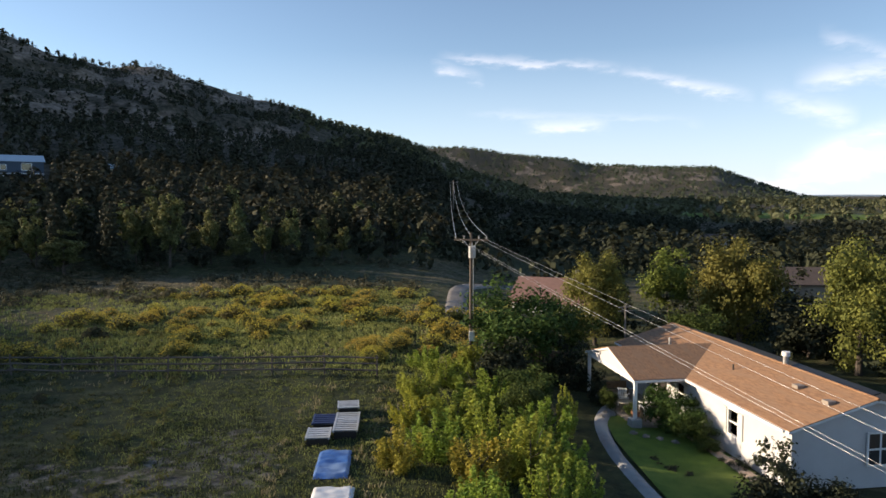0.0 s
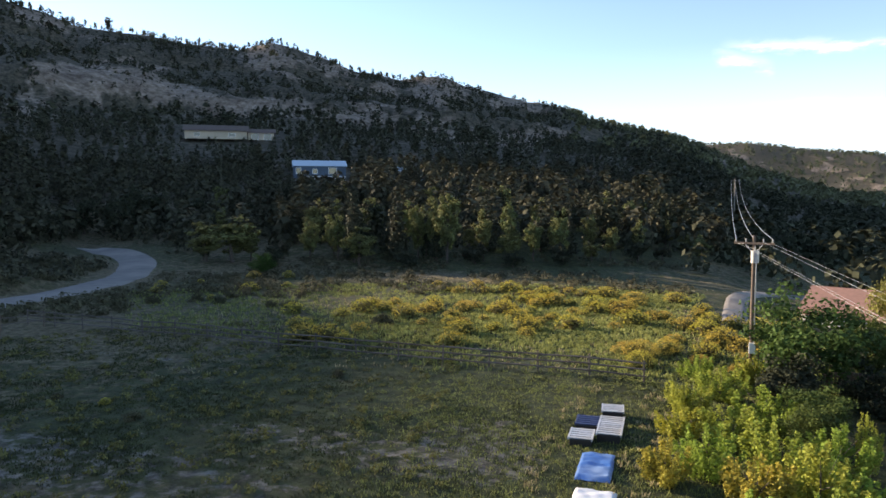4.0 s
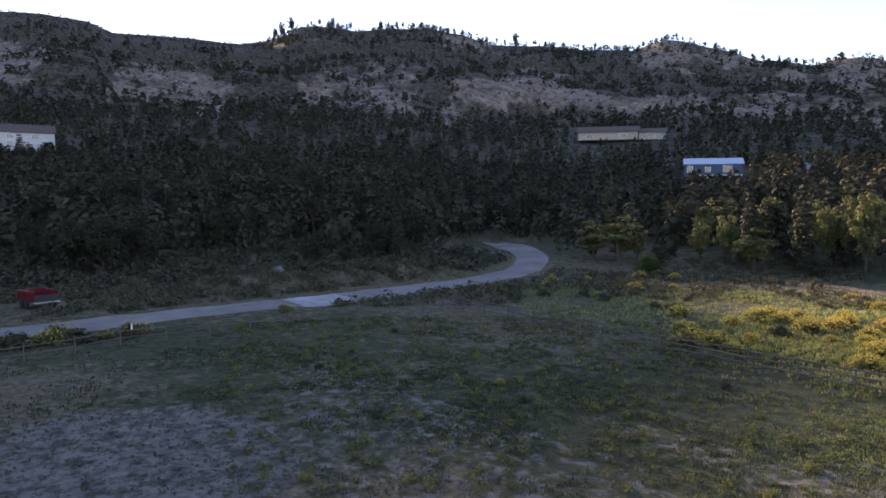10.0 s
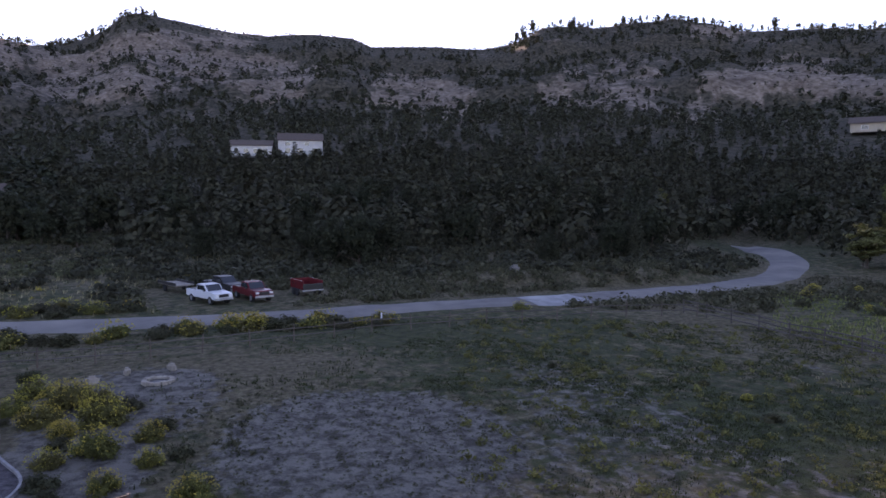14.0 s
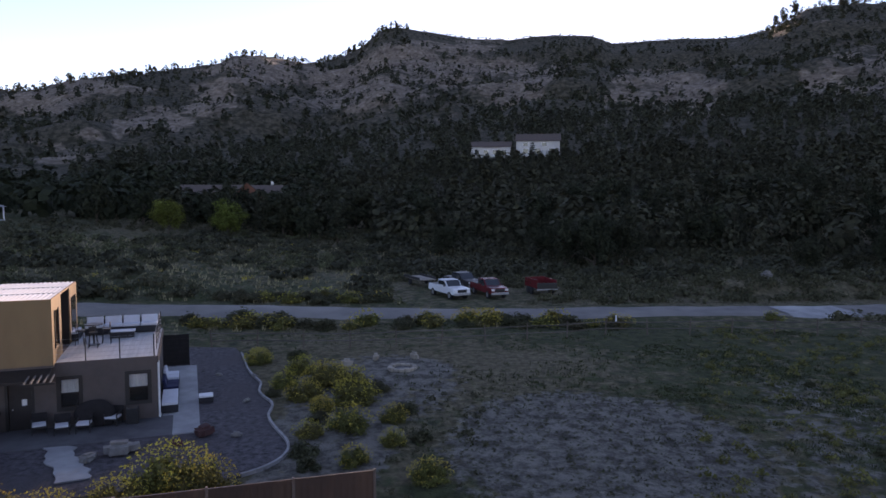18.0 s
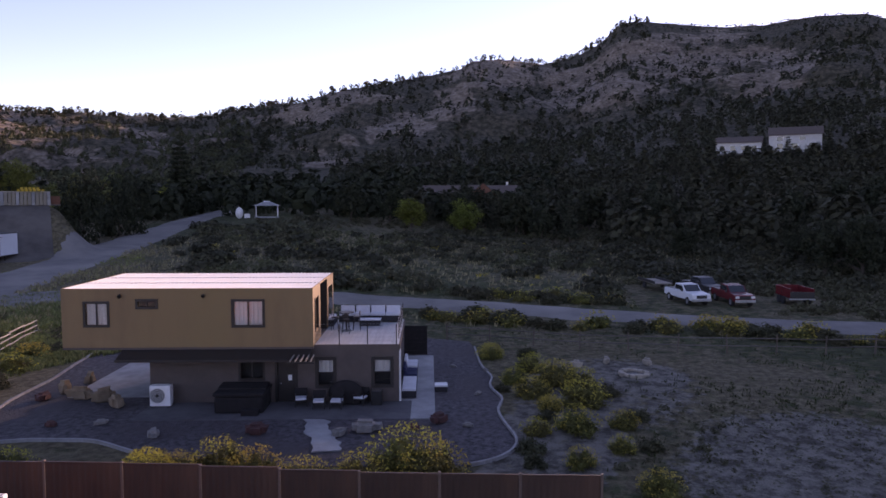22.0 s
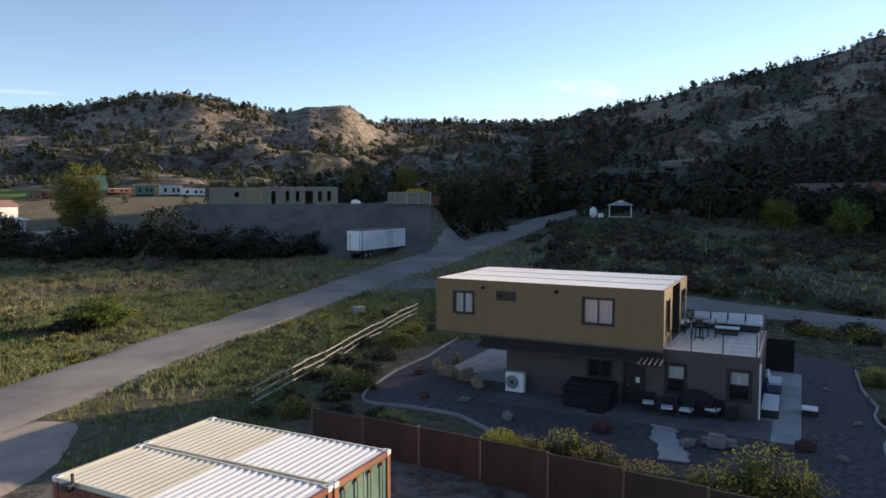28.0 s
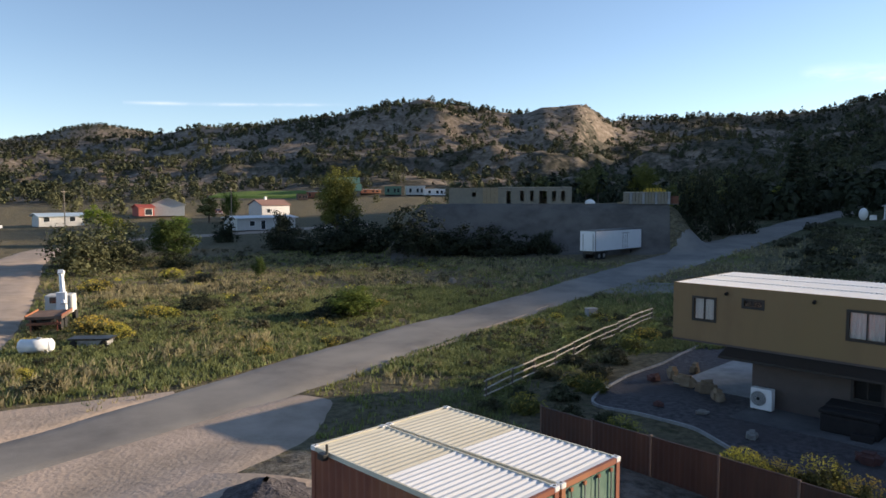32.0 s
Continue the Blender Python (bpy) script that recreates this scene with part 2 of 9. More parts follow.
M_GROUND = ground_mat()
# far land with the blue of the air's haze in its base colour
M_HAZELAND = mat("haze_blue_plain", (0.20, 0.27, 0.36), (0.16, 0.22, 0.31), 0.95, 0.003, spec=0.1)
M_ROAD = mat("road_gravel", (0.215, 0.200, 0.185), (0.155, 0.145, 0.135), 0.95, 0.5, 0.10, c3=(0.26, 0.24, 0.215), big=0.3, fine=14, spec=0.2)
M_DIRT = mat("packed_dirt", (0.40, 0.315, 0.25), (0.31, 0.245, 0.195), 0.95, 0.9, 0.2, c3=(0.46, 0.355, 0.285), big=0.3, fine=5, spec=0.2)
M_YARD = mat("crushed_stone", (0.125, 0.112, 0.118), (0.030, 0.027, 0.030), 0.9, 3.6, 0.35, c3=(0.075, 0.063, 0.064), big=0.06, fine=9, spec=0.3)
M_CONC = mat("concrete", (0.30, 0.30, 0.30), (0.22, 0.22, 0.22), 0.85, 1.2, 0.03, c3=(0.37, 0.37, 0.36))
M_OCHRE = mat("ochre_paint", (0.255, 0.158, 0.072), (0.212, 0.130, 0.060), 0.65, 0.9, 0.02, c3=(0.235, 0.152, 0.064), stretch=(1, 1, 0.3))
M_TAUPE = mat("taupe_stucco", (0.108, 0.084, 0.074), (0.088, 0.069, 0.061), 0.85, 1.5, 0.06, fine=30)
M_TRIM = mat("dark_trim", (0.026, 0.021, 0.019), (0.018, 0.015, 0.013), 0.5, 4.0)
M_WHITEROOF = mat("white_roof_paint", (0.78, 0.77, 0.75), (0.66, 0.645, 0.62), 0.45, 0.6, 0.01, c3=(0.70, 0.68, 0.64), stretch=(0.3, 2.5, 1))
M_WHITE = mat("white_paint", (0.78, 0.78, 0.77), (0.68, 0.68, 0.67), 0.5, 1.5, 0.01)
M_GLASS = bpy.data.materials.new("window_glass")
M_GLASS.use_nodes = True
_g = M_GLASS.node_tree.nodes["Principled BSDF"]
_g.inputs["Base Color"].default_value, _g.inputs["Roughness"].default_value, _g.inputs["Specular IOR Level"].default_value = (0.03, 0.035, 0.04, 1), 0.04, 0.8
M_CURTAIN = mat("pale_curtain", (0.60, 0.60, 0.58), (0.45, 0.45, 0.45), 0.8, 3.0, 0.05, stretch=(6, 6, 0.4))
M_STEEL = mat("galvanised_steel", (0.45, 0.46, 0.47), (0.36, 0.37, 0.38), 0.4, 4.0, metal=0.8)
M_BLACK = mat("black_metal", (0.02, 0.02, 0.02), (0.014, 0.014, 0.014), 0.45, 4.0)
M_RUST = mat("rust_red_paint", (0.26, 0.085, 0.045), (0.17, 0.05, 0.03), 0.6, 1.2, 0.03, c3=(0.32, 0.13, 0.06), stretch=(1, 1, 0.35))
M_GREENDOOR = mat("green_door_paint", (0.10, 0.19, 0.145), (0.075, 0.15, 0.115), 0.5, 2.0, 0.01, c3=(0.18, 0.25, 0.20))
M_CONTROOF = mat("container_roof_paint", (0.78, 0.78, 0.78), (0.70, 0.70, 0.69), 0.42, 0.5, 0.01, c3=(0.70, 0.68, 0.63), big=0.35)
M_BEIGEROOF = mat("beige_steel", (0.62, 0.58, 0.46), (0.54, 0.50, 0.39), 0.5, 0.5, 0.01, c3=(0.66, 0.62, 0.52), big=0.35)
M_POLE = mat("creosoted_pole", (0.15, 0.115, 0.088), (0.095, 0.072, 0.056), 0.9, 3.0, 0.1, stretch=(4, 4, 0.3))
M_FENCE = mat("brown_metal_sheet", (0.062, 0.031, 0.022), (0.042, 0.022, 0.017), 0.5, 1.5, 0.02, c3=(0.10, 0.05, 0.032), stretch=(1, 1, 0.2), obrand=0.12)
M_WOOD = mat("weathered_wood", (0.27, 0.235, 0.195), (0.17, 0.145, 0.12), 0.85, 2.0, 0.05, stretch=(0.3, 4, 4), obrand=0.2)
M_WOODPALE = mat("bleached_wood", (0.48, 0.43, 0.35), (0.33, 0.29, 0.23), 0.8, 2.0, 0.04, stretch=(0.3, 4, 4), obrand=0.12)
M_BARK = mat("bark", (0.12, 0.095, 0.075), (0.06, 0.048, 0.038), 0.95, 5.0, 0.3, stretch=(1, 1, 0.25))
M_SHINGLE = mat("tan_shingle", (0.37, 0.205, 0.105), (0.21, 0.112, 0.062), 0.9, 2.6, 0.06, c3=(0.285, 0.17, 0.10), big=0.25, stretch=(1, 3.5, 3.5), fine=14)
M_SIDING = mat("white_siding", (0.54, 0.53, 0.53), (0.49, 0.48, 0.48), 0.6, 0.8, 0.01)
M_LAWN = mat("mown_lawn", (0.115, 0.185, 0.030), (0.070, 0.125, 0.022), 0.9, 1.3, 0.15, c3=(0.14, 0.18, 0.04), fine=25, spec=0.2)


def leafmat(name, c1, c2, isle=0.35, obrand=0.2, trans=0.3):
    return mat(name, c1, c2, 0.7, 0.6, isle=isle, obrand=obrand, trans=trans, spec=0.08)


L_PINE = leafmat("pine_needles", (0.068, 0.072, 0.046), (0.039, 0.044, 0.029), isle=0.25, obrand=0.15, trans=0.12)
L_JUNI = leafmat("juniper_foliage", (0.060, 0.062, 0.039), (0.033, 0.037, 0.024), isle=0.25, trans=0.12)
L_COTT = leafmat("cottonwood_leaves", (0.160, 0.168, 0.066), (0.090, 0.098, 0.040), trans=0.2)
L_GREEN = leafmat("green_leaves", (0.075, 0.115, 0.032), (0.042, 0.070, 0.020))
L_LIME = leafmat("lime_leaves", (0.32, 0.385, 0.068), (0.20, 0.25, 0.048), trans=0.45)
L_GOLD = leafmat("golden_leaves", (0.42, 0.37, 0.06), (0.24, 0.23, 0.042))
# dark foliage; on the lower valley woods its tone stands in for shade
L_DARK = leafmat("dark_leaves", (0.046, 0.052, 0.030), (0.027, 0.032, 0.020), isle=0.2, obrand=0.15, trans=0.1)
M_RUSTY = mat("rusted_steel", (0.15, 0.085, 0.06), (0.09, 0.055, 0.042), 0.9, 2.0, 0.05, c3=(0.19, 0.125, 0.09))
L_WOOD = leafmat("hillside_leaves", (0.076, 0.075, 0.047), (0.042, 0.044, 0.029), isle=0.3, obrand=0.0, trans=0.14)
L_BIG = leafmat("walnut_leaves", (0.215, 0.205, 0.052), (0.105, 0.112, 0.032), isle=0.3, trans=0.25)
L_MOSS = leafmat("moss_green_leaves", (0.155, 0.19, 0.042), (0.095, 0.12, 0.030), trans=0.3)
L_RABBIT = leafmat("rabbitbrush_flowers", (0.52, 0.425, 0.082), (0.36, 0.295, 0.062), isle=0.4)
L_SAGE = leafmat("sage_leaves", (0.120, 0.118, 0.070), (0.064, 0.065, 0.036))
L_RABGRN = leafmat("rabbitbrush_stems", (0.190, 0.178, 0.060), (0.105, 0.102, 0.038), isle=0.3)
L_TURF = leafmat("lawn_blades", (0.13, 0.21, 0.035), (0.075, 0.13, 0.024), isle=0.35, obrand=0, trans=0.3)
L_OLIVE = leafmat("olive_leaves", (0.135, 0.140, 0.074), (0.080, 0.085, 0.046), trans=0.25)
# tall grass; the meadow's sunlight is put into its brighter tone
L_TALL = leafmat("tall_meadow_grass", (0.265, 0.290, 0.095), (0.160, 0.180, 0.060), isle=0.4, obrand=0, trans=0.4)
L_MESA = leafmat("far_mesa_foliage", (0.085, 0.105, 0.062), (0.055, 0.070, 0.042), isle=0.2, obrand=0, trans=0.1)
# juniper foliage again, lightened to put the hill's sunlight into its colour
L_JUNISUN = leafmat("juniper_foliage_sun", (0.100, 0.103, 0.056), (0.056, 0.060, 0.034), isle=0.18, trans=0.1)
# field turf, darkened so its colour carries the ridge's shade
L_SHADEGRASS = leafmat("grazed_turf_shaded", (0.066, 0.080, 0.032), (0.036, 0.045, 0.019), isle=0.45, obrand=0, trans=0.35)
L_LUSH = leafmat("lush_verge_grass", (0.235, 0.262, 0.112), (0.145, 0.165, 0.070), isle=0.4, obrand=0, trans=0.4)
L_STRAW = leafmat("dry_grass_blades", (0.40, 0.345, 0.20), (0.25, 0.215, 0.12), isle=0.4, obrand=0, trans=0.35)
M_CONCD = mat("dark_concrete", (0.088, 0.083, 0.086), (0.058, 0.056, 0.060), 0.8, 1.2, 0.03, c3=(0.13, 0.125, 0.128))
M_CURB = mat("curb_concrete", (0.36, 0.35, 0.34), (0.24, 0.235, 0.23), 0.9, 2.0, 0.05, obrand=0.15)

# ---- mesh helpers ----
RNG = np.random.default_rng(7)


def part(name, bm, material, parent, label="", m=None, smooth=False):
    """One mesh object from a bmesh, under a thing or a part (or top-level with parent None)."""
    me = bpy.data.meshes.new(name)
    bm.to_mesh(me)
    bm.free()
    me.materials.append(material)
    if smooth:
        for p in me.polygons:
            p.use_smooth = True
    return place(name, me, parent, label, m)


def place(name, me, parent, label="", m=None):
    ob = new(name, me)
    if parent:
        ob.parent = parent
    if m is not None:
        ob.matrix_basis = m
    if label:
        ob["label"] = label
    return ob


def thing(name, m, label, category, group="", kind=""):
    ob = new(name)
    ob.empty_display_size = 0.3
    ob.matrix_basis = m
    return tagged(ob, label, category, group, kind)


def box(bm, c, s, rz=0.0, bevel=0.0, rx=0.0, ry=0.0):
    """A box by its centre and size."""
    r = bmesh.ops.create_cube(bm, size=1, matrix=pose(*c, rx, ry, rz) @ Matrix.Diagonal((*s, 1)))
    if bevel:
        es = list({e for v in r["verts"] for e in v.link_edges})
        bmesh.ops.bevel(bm, geom=es, offset=bevel, segments=2, affect="EDGES", profile=0.6)
    return bm


def B(c, s, rz=0.0, bevel=0.0, rx=0.0, ry=0.0):
    return box(bmesh.new(), c, s, rz, bevel, rx, ry)


def rod(bm, a, b, r0, r1=None, seg=8):
    """A tapered rod from a to b."""
    a, b = Vector(a), Vector(b)
    d = b - a
    q = d.to_track_quat("Z", "Y").to_matrix().to_4x4()
    bmesh.ops.create_cone(bm, cap_ends=True, segments=seg, radius1=r0, radius2=r0 if r1 is None else r1, depth=d.length, matrix=Matrix.Translation((a + b) / 2) @ q)
    return bm


def Rod(a, b, r0, r1=None, seg=8):
    return rod(bmesh.new(), a, b, r0, r1, seg)


def prism(bm, pts, vec):
    """A flat outline pushed along vec."""
    vs = [bm.verts.new(p) for p in pts]
    f = bm.faces.new(vs)
    g = bmesh.ops.extrude_face_region(bm, geom=[f])
    bmesh.ops.translate(bm, vec=vec, verts=[v for v in g["geom"] if isinstance(v, bmesh.types.BMVert)])
    bmesh.ops.recalc_face_normals(bm, faces=bm.faces)
    return bm


def Prism(pts, vec):
    return prism(bmesh.new(), pts, vec)


def raw_mesh(name, verts, faces, material, smooth=False):
    """A mesh from number arrays: faces all of one size."""
    verts, faces = np.asarray(verts, np.float32), np.asarray(faces, np.int32)
    me = bpy.data.meshes.new(name)
    k = faces.shape[1]
    me.vertices.add(len(verts))
    me.vertices.foreach_set("co", verts.ravel())
    me.loops.add(faces.size)
    me.loops.foreach_set("vertex_index", faces.ravel())
    me.polygons.add(len(faces))
    me.polygons.foreach_set("loop_start", np.arange(0, faces.size, k, dtype=np.int32))
    me.polygons.foreach_set("loop_total", np.full(len(faces), k, np.int32))
    if smooth:
        me.polygons.foreach_set("use_smooth", np.ones(len(faces), bool))
    me.update(calc_edges=True)
    me.materials.append(material)
    return me


def vnoise(x, y, seed=0):
    """Smooth value noise, 0 to 1."""
    xi, yi = np.floor(x).astype(np.int64), np.floor(y).astype(np.int64)
    fx, fy = x - xi, y - yi
    fx, fy = fx * fx * (3 - 2 * fx), fy * fy * (3 - 2 * fy)

    def h(a, b):
        n = (a * 374761393 + b * 668265263 + seed * 974711) & 0xFFFFFFFF
        n = ((n ^ (n >> 13)) * 1274126177) & 0xFFFFFFFF
        return ((n ^ (n >> 16)) & 0xFFFF) / 65535.0

    return (h(xi, yi) * (1 - fx) + h(xi + 1, yi) * fx) * (1 - fy) + (h(xi, yi + 1) * (1 - fx) + h(xi + 1, yi + 1) * fx) * fy


def fbm(x, y, seed=0, octaves=4):
    s, a, t = 0.0, 0.5, 0.0
    for o in range(octaves):
        s, t = s + a * vnoise(x * 2**o, y * 2**o, seed + o * 17), t + a
        a *= 0.5
    return s / t


def sstep(a, b, x):
    u = np.clip((x - a) / (b - a), 0, 1)
    return u * u * (3 - 2 * u)


# ---- the lie of the land ----
# heights at 100, 150, 220 and 300 m out, by bearing
RISE = np.array([
    (-40, -2, -3, -4, -6), (-20, -2, -3, -4, -6), (-5, -1.5, -1, 1, 4), (5, -0.5, 3, 12, 26), (20, 0, 6, 17, 34), (33, 0, 7, 18, 36),
    (48, 0, 1.5, 12, 34), (60, 0.5, 8, 20, 42), (80, 0.5, 8, 20, 40), (90, 0.5, 6, 18, 36), (100, 1, 4, 12, 26), (112, 2.5, 5.5, 11, 22),
    (122, 3, 7, 10, 18), (132, 2.3, 5.4, 8, 14), (145, 2, 4, 8, 12.5), (160, 1, 2.5, 6, 11.5), (175, 0, 1.5, 5, 10), (190, 0, 1, 4, 8)], float)
# the skyline of the nearer ridges: bearing and rise in degrees
CREST = np.array([
    (-40, -0.5), (-15, -0.3), (-8, 0.3), (-3, 1.8), (0, 3.2), (1.2, 3.9), (4, 4.9), (10, 6.3), (12, 7.25), (15.2, 7.8), (19, 8.85), (22, 9.75), (25, 9.45),
    (28.4, 10.1), (31, 10.95), (33, 11.65), (35, 11.95), (37.4, 11.35), (40, 11.5), (44, 11.95), (48.6, 12.15), (51, 12.95), (54.5, 13.45), (59, 13.1), (61.7, 13.35), (63.5, 13.2), (65.6, 12.2)], float)
CREST1 = np.array([(68, 11.75), (72, 12.0), (75.5, 11.95), (77, 11.96), (78.4, 12.52), (81, 12.72), (83, 12.7), (85, 12.5), (86.8, 12.55), (89.5, 12.85), (92, 13.25), (94.2, 13.5), (95.3, 13.1), (96.5, 12.0), (98.3, 11.1), (101, 10.5),
                   (104.3, 11.0), (106.5, 10.8), (108, 10.2), (110, 9.8), (115, 8.85), (117, 8.5), (119.5, 7.75), (122.5, 7.3), (128, 6.2), (135, 6.1), (142.5, 6.05), (143.6, 6.7), (144.4, 7.25)], float)
CREST2 = np.array([(148, 7.2), (149.6, 6.9), (153.8, 7.5), (157.2, 7.9), (160.4, 7.55), (164.2, 6.8), (168.2, 6.05), (171.3, 5.55), (174, 5.45), (178, 4.75), (182, 4.3), (188, 3.5), (200, 2.8), (240, 3.0), (280, 2.0), (320, -0.5)], float)
CREST = np.vstack([CREST, CREST1, CREST2])
AWAY = np.array([(-40, 700), (-15, 700), (-5, 1000), (5, 1150), (12, 950), (22, 850), (33, 800), (98, 800), (106, 680), (118, 600), (128, 720), (141, 720), (145, 540), (157, 540), (170, 600), (190, 760), (320, 760)], float)
FAR = np.array([(-40, 0.0), (-30, -0.2), (-27, 0.15), (-24, 1.1), (-21, 2.3), (-16, 2.45), (-11.5, 2.65), (-10, 3.1), (-5, 3.6), (-2, 4.05), (2, 4.05), (10, 2.0), (150, 1.1), (170, 2.4), (174, 3.9), (177.2, 4.66), (179.8, 5.12), (181.6, 5.33), (183.3, 5.05), (185.4, 4.35), (190, 3.6), (210, 2.0), (330, 0.0)], float)


def land(x, y):
    """Height of the ground and how far up a hillside it lies (0 on the flat)."""
    x, y = np.asarray(x, float), np.asarray(y, float)
    r = np.hypot(x, y)
    az = np.degrees(np.arctan2(-x, y))
    az = np.where(az < -40, az + 360, az)
    rc = np.interp(az, AWAY[:, 0], AWAY[:, 1])
    wob = (fbm(az * 0.9, az * 0 + 3.3, 5, 3) - 0.5) * np.where((az > 66) & (az < 92), 0.075, 0.2)
    hc = CZ + rc * np.tan(np.radians(np.interp(az, CREST[:, 0], CREST[:, 1]) + wob))
    rf = 2300.0
    hf = CZ + rf * np.tan(np.radians(np.interp(az, FAR[:, 0], FAR[:, 1]) + wob * 0.3))
    z1, z2, z3, z4 = [np.interp(az, RISE[:, 0], RISE[:, i]) for i in (1, 2, 3, 4)]
    zero = np.zeros_like(r)
    z = np.where(r < 62, zero, np.where(r < 100, z1 * sstep(50, 112, r) , zero))
    for ra, rb, za, zb in ((100, 150, z1 * sstep(50, 112, 100), z2), (150, 220, z2, z3), (220, 300, z3, z4)):
        z = np.where((r >= ra) & (r < rb), za + (zb - za) * (r - ra) / (rb - ra), z)
    u = np.clip((r - 300) / (rc - 300), 0, 1)
    g = fbm(x * 0.011, y * 0.011, 11, 5)
    # rock steps across the slope
    v = u + (g - 0.5) * 0.16 * np.sin(np.pi * u)
    step = 0.07 * (sstep(0.30, 0.36, v) - 0.30 * 0 - sstep(0.0, 0.7, v)) + 0.06 * (sstep(0.74, 0.79, v) - sstep(0.5, 1.0, v))
    s = 0.62 * u + 0.38 * u * u + step * np.sin(np.pi * u) ** 0.5
    z = np.where((r >= 300) & (r < rc), z4 + (hc - z4) * s, z)
    back = np.clip((r - rc) / (rf - rc), 0, 1)
    dip = hc * (1 - sstep(0, 0.5, back)) + sstep(0.0, 0.5, back) * np.minimum(hc, hf) * 0.5
    z = np.where((r >= rc) & (r < rf), np.where(back < 0.5, dip, np.minimum(hc, hf) * 0.5 + (hf - np.minimum(hc, hf) * 0.5) * sstep(0.5, 1.0, back)), z)
    z = np.where(r >= rf, hf + (24 - hf) * sstep(rf, 4700, r), z)
    hill = sstep(105, 330, r) * np.clip(np.abs(z) / 20, 0, 1)
    gul = (np.abs(fbm(x * 0.02, y * 0.02, 31, 4) - 0.5) * 2)
    z = z + hill * ((gul - 0.25) * 16 + (g - 0.5) * 18) * np.where(r < rc, np.sin(np.pi * np.clip(u, 0, 1)) ** 0.7 + 0.15 * (u <= 0) , 0.3)
    # the near ground: a fall to the valley, a raised pad under the steel boxes, a level building pad
    z = z - 1.45 * sstep(-4, 13, x) * sstep(6, 26, y)
    z = z + 0.75 * (1 - sstep(7, 14, np.hypot(x + 7.5, y + 16.5)))
    z = z + (fbm(x * 0.25, y * 0.25, 3, 3) - 0.5) * 0.3 * sstep(20, 45, r) * (1 - sstep(400, 600, r)) * (1 - yard_mask(x, y))
    z = z + 1.3 * sstep(69.5, 72.5, -x) * sstep(22, 30, y) * (1 - sstep(56, 64, y)) * (1 - sstep(76, 92, -x))
    side = (az - 147.0) * r * 0.01745
    pad = (1 - sstep(21, 28, side)) * (1 - sstep(18, 24, -side)) * sstep(106, 117, r) * (1 - sstep(175, 215, r))
    z = np.where(z < 9.2, z + (9.2 - z) * pad, z)
    return z, hill


# bare bluffs, domes and gullies on the slopes: bearing, rise, and half spans in degrees
BLUFF_NORTH = np.array([(34.5, 11.2, 2.5, 1.0), (31.1, 10.1, 2.3, 0.8), (21.8, 8.8, 2.8, 1.0), (15.5, 7.6, 2.5, 0.6), (43.7, 8.2, 4.1, 0.7), (38.7, 7.3, 3.2, 0.6), (32.9, 6.9, 3.7, 0.6), (26.3, 6.4, 4.1, 0.6), (20.0, 4.7, 3.7, 0.9), (15.9, 5.1, 3.2, 0.8),
                        (8.3, 3.4, 2.8, 0.5), (27.2, 8.3, 2.3, 0.6), (61.4, 8.3, 3.2, 1.3), (56.1, 9.0, 2.8, 1.6), (49.3, 8.2, 3.2, 1.2), (45.3, 9.1, 2.8, 0.6), (52.9, 6.2, 2.3, 0.6), (50.2, 12.3, 1.8, 0.6), (73.0, 8.2, 5.1, 1.6), (71.5, 6.6, 3.6, 1.5)])
BLUFF_SOUTH = np.array([(105.2, 9.9, 3.0, 1.5), (108.2, 7.9, 1.6, 1.3), (112.4, 5.8, 2.5, 0.9), (115.8, 8.3, 3.4, 0.7), (119.9, 7.2, 3.0, 0.7), (115.3, 4.9, 2.8, 0.6), (118.6, 3.6, 1.4, 0.4), (122.7, 6.4, 2.2, 0.5), (96.8, 8.6, 4.1, 1.5), (90.5, 10.3, 5.1, 1.8), (84.6, 9.0, 3.2, 1.8),
                        (131.4, 4.3, 1.7, 0.8), (126.6, 5.0, 1.3, 0.4), (120.7, 3.7, 1.7, 0.4), (137.3, 3.3, 1.8, 0.5), (141.6, 5.2, 1.8, 0.6), (147.8, 5.8, 2.8, 0.6), (149.5, 4.3, 2.3, 0.6), (150.3, 4.6, 1.8, 0.4)])
BLUFF_FAR = np.array([(-19.5, 1.7, 1.5, 0.4), (-12.5, 2.0, 2.6, 0.4), (-15.8, 1.6, 1.4, 0.5), (-6.5, 2.6, 2.2, 0.35), (-1.0, 3.0, 2.0, 0.35), (-10.0, 1.2, 3.0, 0.3)])
BLUFF_EAST = np.array([(158.3, 6.7, 2.8, 0.6), (162.1, 5.5, 2.3, 0.6), (156.5, 5.2, 2.3, 0.7), (168.3, 4.5, 2.8, 0.5), (173.2, 3.9, 3.2, 0.4), (174.9, 5.1, 2.3, 0.4)])


